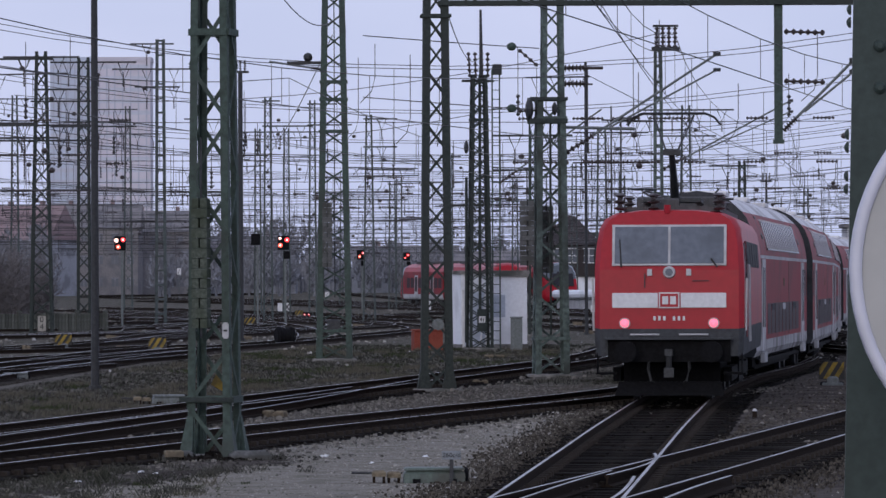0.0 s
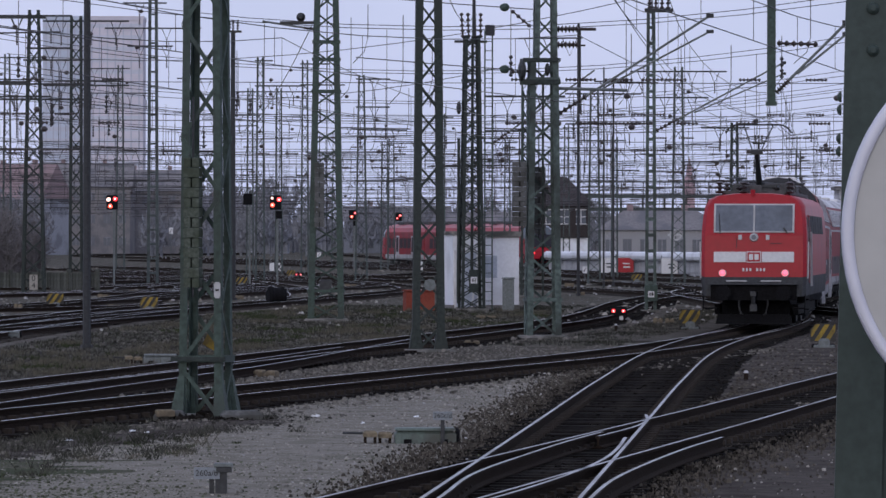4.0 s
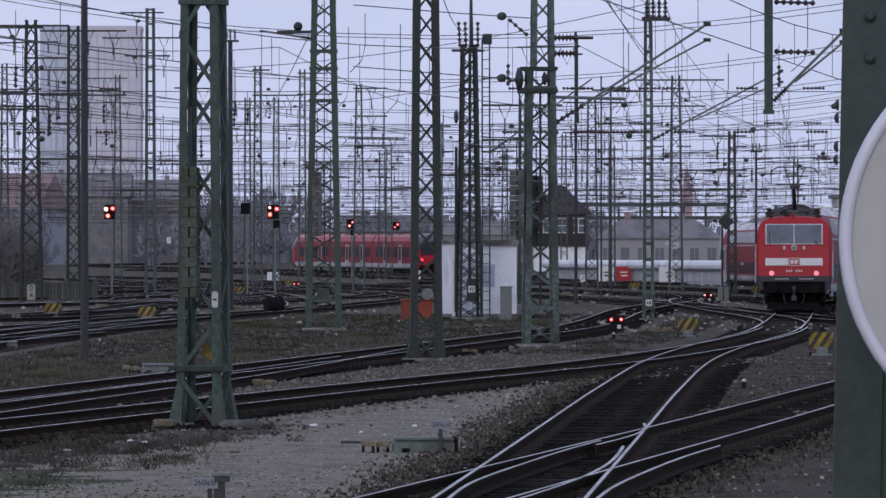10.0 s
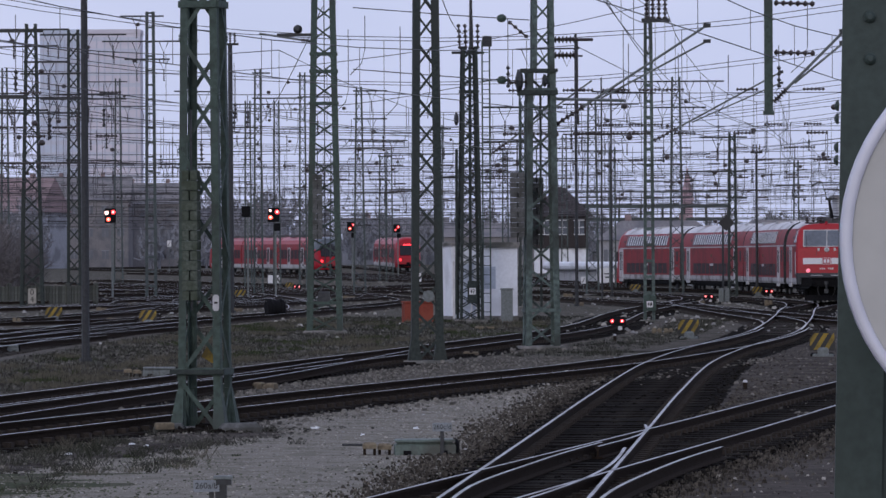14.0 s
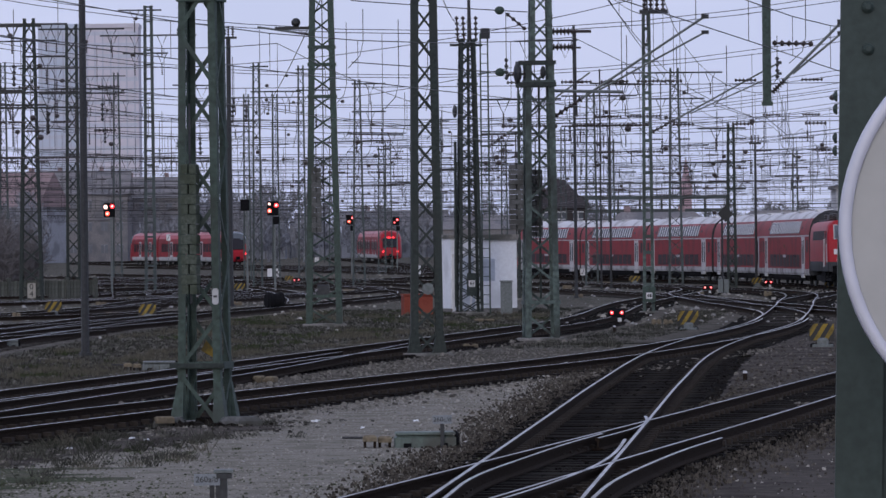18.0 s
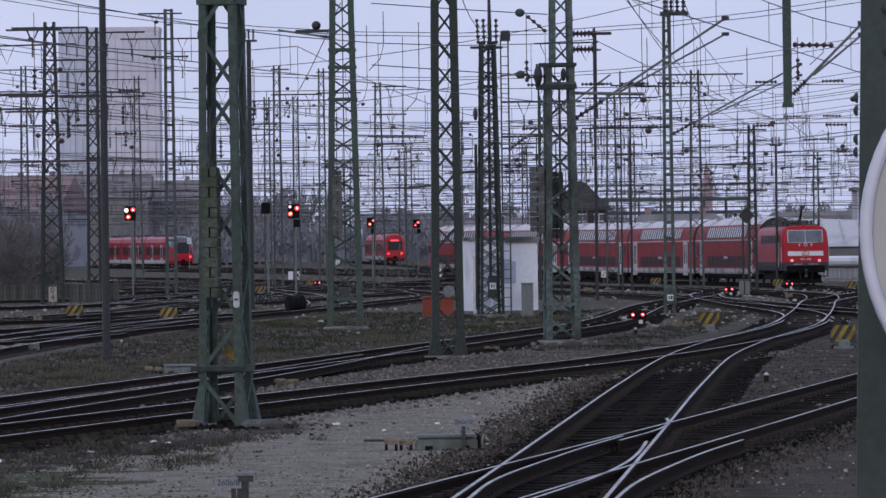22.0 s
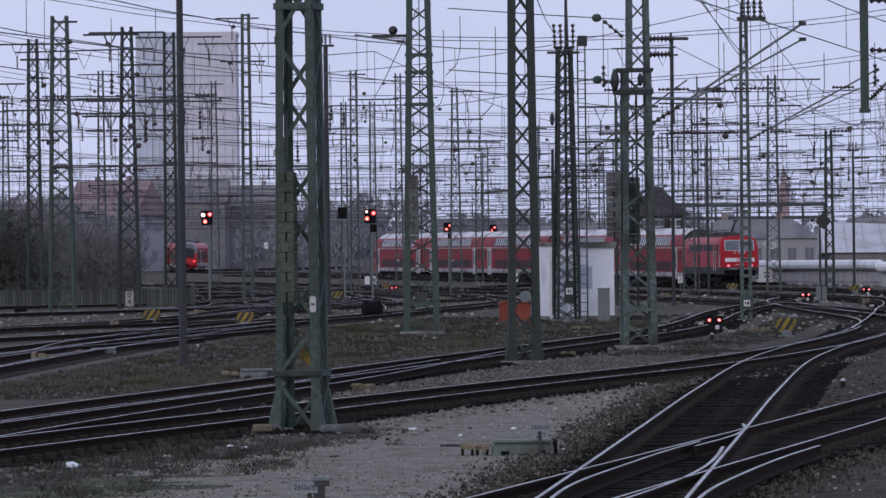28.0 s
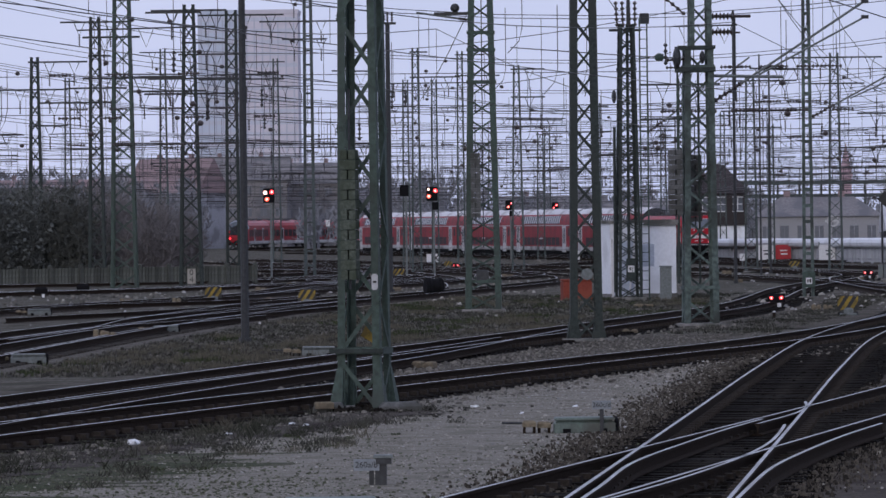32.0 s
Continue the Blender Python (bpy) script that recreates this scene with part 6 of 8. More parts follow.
for k in range(9):
    part("roof_rib", Shape().beam((-8 + k * 2, -7.4, 2.36 - (k + 0.3) * 0.0116), (-8 + k * 2, 1.95, 5.73 - (k + 0.3) * 0.093), 0.12, 0.1), LIGHT_GREY, shed)
hall = thing("long_hall", pose(52.07, 640, gz(640) + LOW), "long dark hall roof behind the shed", "hall")
part("wall", Shape().box((0, 0, 2.6), (24, 10, 5.2)), ROOF_BROWN, hall)
part("roof", Shape().block((0, 0, 5.2), (25, 11, 1.3), 0.5), ROOF_BROWN, hall)
stack = thing("corner_house", pose(51.55, 600, gz(600) + LOW), "pale multi-storey house at the station", "house")
part("wall", Shape().box((0, 0, 4.4), (8.4, 8, 8.8)), PLASTER, stack)
part("roof", Shape().block((0, 0, 8.8), (9.2, 8.8, 0.4), 0.1), ROOF_BROWN, stack)
for f in range(3):
    for c in range(4):
        part("window", Shape().box((-3.1 + c * 2.0, -4.03, 1.8 + f * 2.6), (1.0, 0.06, 1.3)), GLASS, stack)
bridge = thing("foot_bridge", pose(28.6, 680, gz(680)), "long grey steel footbridge across the yard", "bridge")
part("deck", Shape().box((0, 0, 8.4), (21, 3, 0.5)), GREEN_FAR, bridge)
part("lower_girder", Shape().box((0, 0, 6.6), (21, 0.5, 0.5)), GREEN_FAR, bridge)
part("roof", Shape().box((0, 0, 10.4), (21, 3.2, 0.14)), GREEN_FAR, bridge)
for k in range(15):
    part("railing_post", Shape().box((-10.4 + k * 1.486, -1.5, 9.4), (0.1, 0.1, 1.95)), DARK_STEEL, bridge)
    if k % 2 == 0:
        part("pier", Shape().box((-10.4 + k * 1.486, 0, 4.0), (0.28, 0.6, 9.0)), GREEN_FAR, bridge)
part("handrail", Shape().box((0, -1.5, 9.6), (21, 0.08, 0.1)).box((0, -1.5, 9.1), (21, 0.06, 0.06)), DARK_STEEL, bridge)
# Spire red washed out by haze mixed into the base colour.
SPIRE_TILE = mat("haze_tinted_spire", (0.42, 0.3, 0.33), 0.85, 0, 1, 0.1, 0.0, spec=0.05)
spire = thing("church_spire", pose(63.97, 1300, 0.8), "slim reddish church spire on the skyline", "church")
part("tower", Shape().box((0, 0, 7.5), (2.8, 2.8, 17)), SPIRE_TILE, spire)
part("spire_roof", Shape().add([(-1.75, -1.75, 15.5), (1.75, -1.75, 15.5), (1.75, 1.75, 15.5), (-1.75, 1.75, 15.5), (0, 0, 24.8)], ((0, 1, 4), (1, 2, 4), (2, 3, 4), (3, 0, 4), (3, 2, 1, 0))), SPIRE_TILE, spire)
for x, w, m, lab in ((16.49, 1.6, ORANGE, "red advertising banner with unreadable white bars"), (14.94, 1.5, WHITE, "white advertising banner with unreadable bars"), (19.20, 1.4, WHITE, "white advertising banner with unreadable bars")):
    b = thing("banner", pose(x * (438 / 455 if w != 1.4 else 1), 438 if w != 1.4 else 424, gz(440) + LOW, 0, 0, -10), lab, "banner", "banners on the fence")
    part("sheet", Shape().box((0, 0, 0.8), (w, 0.06, 1.3)), RED if m is ORANGE else WHITE, b)
    part("bar", Shape().box((0.15, -0.05, 0.95), (w * 0.4, 0.04, 0.1)).box((0.2, -0.05, 0.65), (w * 0.36, 0.04, 0.13)), WHITE if m is ORANGE else SKIRT, b)
    part("support", Shape().box((-w / 2, 0.1, 0.8), (0.08, 0.08, 1.8)).box((w / 2, 0.1, 0.8), (0.08, 0.08, 1.8)), GALV, b)


# ---- distant trees ----
def far_trees(x0, x1, y, top, n, seed, label):
    rnd = random.Random(seed)
    s = Shape()
    for i in range(n):
        cx, cy = rnd.uniform(x0, x1), y + rnd.uniform(-15, 15)
        h = top * rnd.uniform(0.7, 1.05)
        s.tube((cx, cy, 0), (cx, cy, h * 0.7), 0.22, 5, 0.1)
        for k in range(170):
            a, q = rnd.uniform(0, 6.283), rnd.uniform(0.2, 1.0)
            r = h * 0.34 * math.sin(math.pi * min(1.0, q * 0.95)) * math.sqrt(rnd.random())
            p = Vector((cx + math.cos(a) * r, cy + math.sin(a) * r, h * q))
            e = Vector((rnd.gauss(0, 0.5), rnd.gauss(0, 0.5), rnd.uniform(0.2, 1.3)))
            w = Vector((rnd.uniform(0.08, 0.2), 0, rnd.uniform(-0.1, 0.1)))
            s.add([p - w, p + w, p + e], ((0, 1, 2),))
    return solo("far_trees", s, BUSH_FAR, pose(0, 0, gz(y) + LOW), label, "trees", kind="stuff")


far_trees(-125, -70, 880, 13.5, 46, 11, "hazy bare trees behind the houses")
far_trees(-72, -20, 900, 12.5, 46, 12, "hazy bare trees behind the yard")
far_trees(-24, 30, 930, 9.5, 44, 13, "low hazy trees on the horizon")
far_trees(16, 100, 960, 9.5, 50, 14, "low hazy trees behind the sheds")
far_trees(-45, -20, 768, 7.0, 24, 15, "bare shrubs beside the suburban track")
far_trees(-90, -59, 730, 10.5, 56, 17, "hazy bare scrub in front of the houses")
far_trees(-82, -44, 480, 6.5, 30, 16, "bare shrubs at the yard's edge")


def woodland_belt(x0, x1, y, top, seed, label):
    """A far belt of bare woodland: overlapping ragged rows of twig fans."""
    rnd = random.Random(seed)
    s = Shape()
    x = x0
    while x < x1:
        h = top * rnd.uniform(0.55, 1.05)
        for k in range(9):
            cx, cy = x + rnd.uniform(-2.5, 2.5), y + rnd.uniform(-12, 12)
            q = h * rnd.uniform(0.5, 1.0)
            w = rnd.uniform(0.5, 1.2)
            s.add([(cx - w, cy, 0), (cx + w, cy, 0), (cx + w * rnd.uniform(0.6, 1.2), cy, q * 0.6), (cx + rnd.uniform(0.1, 0.7) * w, cy, q), (cx - rnd.uniform(0.0, 0.3) * w, cy, q * rnd.uniform(0.75, 0.95)),
                   (cx - rnd.uniform(0.4, 0.8) * w, cy, q * rnd.uniform(0.85, 1.0)), (cx - w * rnd.uniform(0.8, 1.2), cy, q * 0.55)], ((0, 1, 2, 3, 4, 5, 6),))
        x += 0.8
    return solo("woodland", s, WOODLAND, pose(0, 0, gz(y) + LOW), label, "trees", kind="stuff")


# Woodland twigs painted grey-blue in place of the haze before them.
WOODLAND = mat("haze_tinted_woodland", (0.15, 0.155, 0.172), 0.95, 0, 0.5, 0.2, 0.0, spec=0.02, island=0.3)
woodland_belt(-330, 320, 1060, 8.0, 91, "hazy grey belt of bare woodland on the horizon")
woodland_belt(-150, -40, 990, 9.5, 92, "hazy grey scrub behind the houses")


# ---- stones, grass, litter ----
def stones(n, seed, spread, size, material, label, name="loose_stones", lift=0.0):
    rnd = random.Random(seed)
    s = Shape()
    for i in range(n):
        x, y = spread(rnd)
        r = size * min(2.6, math.exp(rnd.gauss(-0.15, 0.55)))
        t = rnd.uniform(0, 3)
        ring = [(x + r * q * math.cos(t + a), y + r * q * 1.6 * math.sin(t + a)) for a, q in ((0, 1.2), (1.1, 0.8), (2.2, 1.1), (3.2, 0.9), (4.3, 1.2), (5.3, 0.8))]
        z = gz(y) + LOW + 0.03 + lift
        s.add([(a, b, z - 0.02) for a, b in ring] + [(x + (a - x) * 0.6, y + (b - y) * 0.6, z + r * rnd.uniform(0.35, 0.95)) for a, b in ring],
              [(i, (i + 1) % 6, 6 + (i + 1) % 6, 6 + i) for i in range(6)] + [(6, 7, 8, 9, 10, 11)])
    return solo(name, s, material, pose(0, 0, 0), label, "stones", kind="stuff")


def beside(line, off, wide, y0, y1):
    def pick(r):
        y = y0 + (y1 - y0) * r.random() ** 1.4
        return line.at(line.find(y)).x + off + r.gauss(0, wide), y
    return pick


stones(700, 21, beside(MAIN, -2.7, 0.45, 42, 110), 0.018, STONE, "pale loose stones along the main track")
stones(300, 22, beside(CROSSING, 2.6, 0.5, 45, 110), 0.014, STONE, "pale loose stones along the crossing track")
stones(900, 23, beside(A_LINE, 2.2, 0.4, 55, 110), 0.024, MID_STONE, "pale loose stones along the side track")
def between_x(x0, x1, y0, y1):
    def pick(r):
        return r.uniform(x0, x1), r.uniform(y0, y1)
    return pick


def on_patch(left, right, oa, ob, y0, y1):
    def pick(r):
        y = y0 + (y1 - y0) * r.random() ** 1.2
        p, q = left.at(left.find(y)).x + oa, right.at(right.find(y)).x + ob
        return p + (q - p) * r.random(), y
    return pick


stones(32000, 24, on_patch(A_LINE, MAIN, 1.7, -1.6, 42, 100), 0.0085, STONE, "small mixed pebbles on the trodden gravel", "pebbles")
stones(700, 51, on_patch(A_LINE, MAIN, 1.7, -1.6, 42, 100), 0.012, PALE_STONE, "scattered pale pebbles on the gravel", "pebbles")
stones(14000, 52, beside(MAIN, -1.6, 0.32, 42, 125), 0.0135, BROWN_STONE, "brown ballast stones along the main track", "ballast_stones", 0.015)
stones(900, 53, beside(MAIN, -2.1, 0.35, 42, 120), 0.015, PALE_STONE, "pale ballast stones along the main track", "ballast_stones")
stones(2600, 54, beside(A_LINE, 2.0, 0.3, 58, 125), 0.024, MID_STONE, "grey ballast stones along the side track", "ballast_stones")
stones(7000, 55, beside(CROSSING, 1.7, 0.35, 45, 120), 0.013, BROWN_STONE, "brown ballast stones along the crossing track", "ballast_stones", 0.015)
stones(4000, 27, on_patch(MAIN, CROSSING, 1.6, -1.7, 78, 150), 0.016, BROWN_STONE, "small mixed pebbles between the diverging tracks", "pebbles")
stones(9000, 28, on_patch(CROSSING, Line([(9, 0), (16, 60), (40, 160)]), 1.7, 0, 48, 100), 0.009, BROWN_STONE, "brown mixed pebbles beside the track", "pebbles")
stones(4000, 29, on_patch(B_LINE, A_LINE, 1.6, -1.6, 92, 128), 0.018, MID_STONE, "small mixed pebbles between the side tracks", "pebbles")
stones(9000, 30, on_patch(MAIN, MAIN, -1.5, 1.5, 44, 120), 0.02, DARK_STONE, "oily black ballast stones between the rails", "ballast_stones")
stones(7000, 38, on_patch(CROSSING, CROSSING, -1.5, 1.5, 44, 110), 0.02, DARK_STONE, "oily black ballast stones between the rails", "ballast_stones")
stones(7000, 39, on_patch(YARD[0], B_LINE, 1.8, -1.8, 95, 190), 0.026, SOIL, "grey clods and stones in the dry grass", "clods")
stones(2600, 56, on_patch(YARD[2], YARD[0], -6, 3, 190, 320), 0.042, MID_STONE, "pale stones and rubble among the yard tracks", "rubble")
stones(2200, 59, between_x(-62, 0, 300, 520), 0.07, MID_STONE, "pale rubble beyond the yard tracks", "rubble")
stones(380, 64, on_patch(B_LINE, MAIN, -1, 4, 165, 320), 0.05, PALE_STONE, "pale scraps and stones among the junction tracks", "rubble")
stones(420, 65, on_patch(YARD[2], B_LINE, -4, 0, 150, 330), 0.045, PALE_STONE, "pale scraps and stones among the yard tracks", "rubble")
stones(500, 57, on_patch(YARD[2], YARD[0], -6, 3, 190, 330), 0.05, STONE, "pale lumps among the yard tracks", "rubble")
stones(700, 58, on_patch(B_LINE, MAIN, -2, 3, 170, 330), 0.055, STONE, "pale rubble among the junction tracks", "rubble")
stones(500, 25, beside(B_LINE, 2.1, 0.4, 80, 170), 0.03, MID_STONE, "loose stones between the side tracks")
stones(600, 26, beside(MAIN, 2.6, 0.6, 80, 190), 0.024, MID_STONE, "loose stones beside the main track")
for i, (x, y, r) in enumerate(((-1.94, 75.3, 0.06), (-4.33, 69.0, 0.05), (-4.09, 68.4, 0.05), (-7.52, 70.1, 0.07), (-5.91, 62.5, 0.09), (-4.96, 65.7, 0.05), (-1.18, 72.3, 0.04), (-0.42, 75.1, 0.05))):
    s = Shape().ball((0, 0, r * 0.25), r, 6, 0.45)
    s.v = [(a + random.uniform(-0.35, 0.35) * r, b + random.uniform(-0.35, 0.35) * r, max(0.0, c + random.uniform(-0.3, 0.5 if i in (3, 4) else 0.25) * r)) for a, b, c in s.v]
    solo("litter", s, PAPER, pose(x, y, LOW + 0.03, 0, 0, i * 40), "crumpled scrap of whitish plastic on the ground", "litter", "scraps of litter")


def grass(n, seed, spread, h, material, label, lean=0.5):
    rnd = random.Random(seed)
    s = Shape()
    for i in range(n):
        x, y = spread(rnd)
        for k in range(9):
            a, q = rnd.uniform(0, 6.283), h * rnd.uniform(0.4, 1.1)
            bx, by = x + rnd.gauss(0, 0.07), y + rnd.gauss(0, 0.1)
            tx, ty = bx + math.cos(a) * q * lean * rnd.random(), by + math.sin(a) * q * lean * rnd.random()
            z = gz(by) + LOW
            w = 0.006 + y * 0.00005
            s.add([(bx - w, by, z), (bx + w, by, z), (tx, ty, z + q)], ((0, 1, 2),))
    return solo("grass", s, material, pose(0, 0, 0), label, "grass", kind="stuff")


STRAW = mat("straw", (0.088, 0.082, 0.066), 0.9, 0, 2, 0.4, 0.0, spec=0.02)


def between(a, b, oa, ob, y0, y1):
    def pick(r):
        y = r.uniform(y0, y1)
        p, q = a.at(a.find(y)).x + oa, b.at(b.find(y)).x + ob
        return p + (q - p) * r.random(), y
    return pick


def clumps(spots, wide):
    def pick(r):
        x, y = r.choice(spots)
        return x + r.gauss(0, wide), y + r.gauss(0, wide * 2.5)
    return pick


grass(4000, 31, between(YARD[0], B_LINE, 2.0, -2.0, 95, 215), 0.09, GRASS, "dry brown grass between the tracks")
rnd = random.Random(77)
pick_spot = between(YARD[0], B_LINE, 2.4, -2.4, 97, 210)
grass(1500, 36, clumps([pick_spot(rnd) for _ in range(70)], 0.3), 0.17, STRAW, "taller tufts of straw-coloured grass")
grass(900, 37, clumps([pick_spot(rnd) for _ in range(45)], 0.35), 0.12, GRASS_GREEN, "dull green tufts among the dry grass")
grass(900, 32, between(B_LINE, MAIN, 2.2, -2.6, 130, 200), 0.1, GRASS, "dry brown grass beside the hut")


def weeds(n, seed, material, label, h):
    """Low spreading clumps, thicker towards the side track."""
    rnd = random.Random(seed)
    s = Shape()
    for i in range(n):
        y = rnd.uniform(44, 70)
        x = A_LINE.at(A_LINE.find(y)).x + 1.9 + 3.2 * rnd.random() ** 2.4
        size = h * rnd.uniform(0.4, 1.3)
        for k in range(34):
            a, q = rnd.uniform(0, 6.283), size * rnd.uniform(0.4, 1.0)
            bx, by = x + rnd.gauss(0, size * 0.7), y + rnd.gauss(0, size * 2)
            tx = bx + math.cos(a) * q * 0.8
            s.add([(bx - 0.006, by, LOW + 0.02), (bx + 0.006, by, LOW + 0.02), (tx + 0.002, by, LOW + 0.02 + q), (tx - 0.002, by, LOW + 0.02 + q)], ((0, 1, 2, 3),))
    return solo("weeds", s, material, pose(0, 0, 0), label, "weeds", kind="stuff")


weeds(70, 33, GRASS_GREEN, "low green weeds on the gravel", 0.05)
weeds(260, 34, GRASS, "dry brown weeds beside the side track", 0.14)
stones(7000, 63, beside(A_LINE, 2.7, 0.6, 44, 76), 0.017, SOIL, "dark clods of soil beside the side track", "clods")
weeds(16, 40, STRAW, "pale dry stalks beside the side track", 0.16)
grass(120, 35, clumps([(-3.0, 74.2), (-4.1, 74.0), (-3.6, 73.8), (-2.7, 75.0)], 0.2), 0.1, GRASS, "dry weeds round the mast's foot")
stones(160, 41, clumps([(-3.1, 73.9), (-3.5, 73.8), (-3.9, 73.9), (-2.9, 74.1)], 0.16), 0.06, DARK_STONE, "dark stones at the mast's foot")
stones(14000, 61, clumps([(-6.2, 51), (-5.6, 53), (-6.6, 54), (-4.7, 56), (-5.4, 57.5), (-7.0, 59), (-3.6, 52), (-4.2, 49.5), (-7.4, 62), (-5.0, 47.5), (-6.0, 46.5), (-2.6, 49)], 0.6), 0.011, MOSS, "cushions of dull green moss on the gravel", "moss_cushions")
stones(1800, 62, clumps([(-2.6, 58), (-1.2, 54), (-0.6, 61), (-3.4, 63)], 0.5), 0.01, MOSS, "thin dull green moss on the gravel", "moss_cushions")
solo("timber_offcut", Shape().block((0, 0, 0), (0.27, 0.2, 0.1), 0.02), TAN, pose(-4.14, 73.75, LOW + 0.09, 0, 0, 12), "orange-brown timber offcut at the mast's foot", "timber")
for k, (x, w) in enumerate(((-0.55, 0.46), (0.5, 0.62))):
    solo("concrete_lump", Shape().block((0, 0, 0), (w, 0.5, 0.19), 0.06), WEIGHT_GREY, pose(-3.53 + x, 74.0, LOW - 0.02, 0, 0, 8 * k), "dark weathered concrete lump beside the mast", "concrete")


# ---- rolling stock: near end at y = 0, running along +y, x across, z from the rails ----
def band(s, prof, i0, i1, y0, y1, out=0.0):
    """A lengthwise strip of the body between two profile points, on both sides."""
    for sx in (-1, 1):
        rings = [[(sx * (x + out), y, z + out * 0.3) for x, z in prof[i0:i1 + 1]] for y in (y0, y1)]
        s.skin(rings if sx > 0 else rings[::-1], closed=False)
    return s


def bogie(parent, y, wheelbase=2.5, radius=0.46):
    b = part("bogie", Shape().block((0, y, 0.35), (2.0, wheelbase + 1.3, 0.5), 0.06).box((-1.15, y, 0.55), (0.16, wheelbase + 0.9, 0.3)).box((1.15, y, 0.55), (0.16, wheelbase + 0.9, 0.3)), BLACK, parent)
    for e in (-1, 1):
        w = Shape()
        for sx in (-1, 1):
            w.tube((sx * 0.68, y + e * wheelbase / 2, radius), (sx * 0.82, y + e * wheelbase / 2, radius), radius, 16)
        w.tube((-0.7, y + e * wheelbase / 2, radius), (0.7, y + e * wheelbase / 2, radius), 0.09, 8)
        part("wheelset", w, DARK_STEEL, b)


def on_side(s, prof_x, z0, z1, y0, y1, sx, x_low, x_high, t=0.02):
    """A thin slab on the body's side, following its lean."""
    a, b = sx * (x_low + t), sx * (x_high + t)
    c, d = sx * (x_low - 0.05), sx * (x_high - 0.05)
    s.add([(a, y0, z0), (a, y1, z0), (b, y1, z1), (b, y0, z1), (c, y0, z0), (c, y1, z0), (d, y1, z1), (d, y0, z1)],
          ((0, 1, 2, 3), (7, 6, 5, 4), (0, 4, 5, 1), (1, 5, 6, 2), (2, 6, 7, 3), (3, 7, 4, 0)))
    return s


def lamp(parent, x, y, z, r, material, label):
    part("lamp_ring", Shape().tube((x, y + 0.03, z), (x, y - 0.05, z), r * 1.25, 16), LIGHT_GREY, parent)
    part("tail_lamp", Shape().lathe((x, y - 0.03, z), (x, y - 0.1, z), (r, r * 0.9, r * 0.4), 16), material, parent, label)


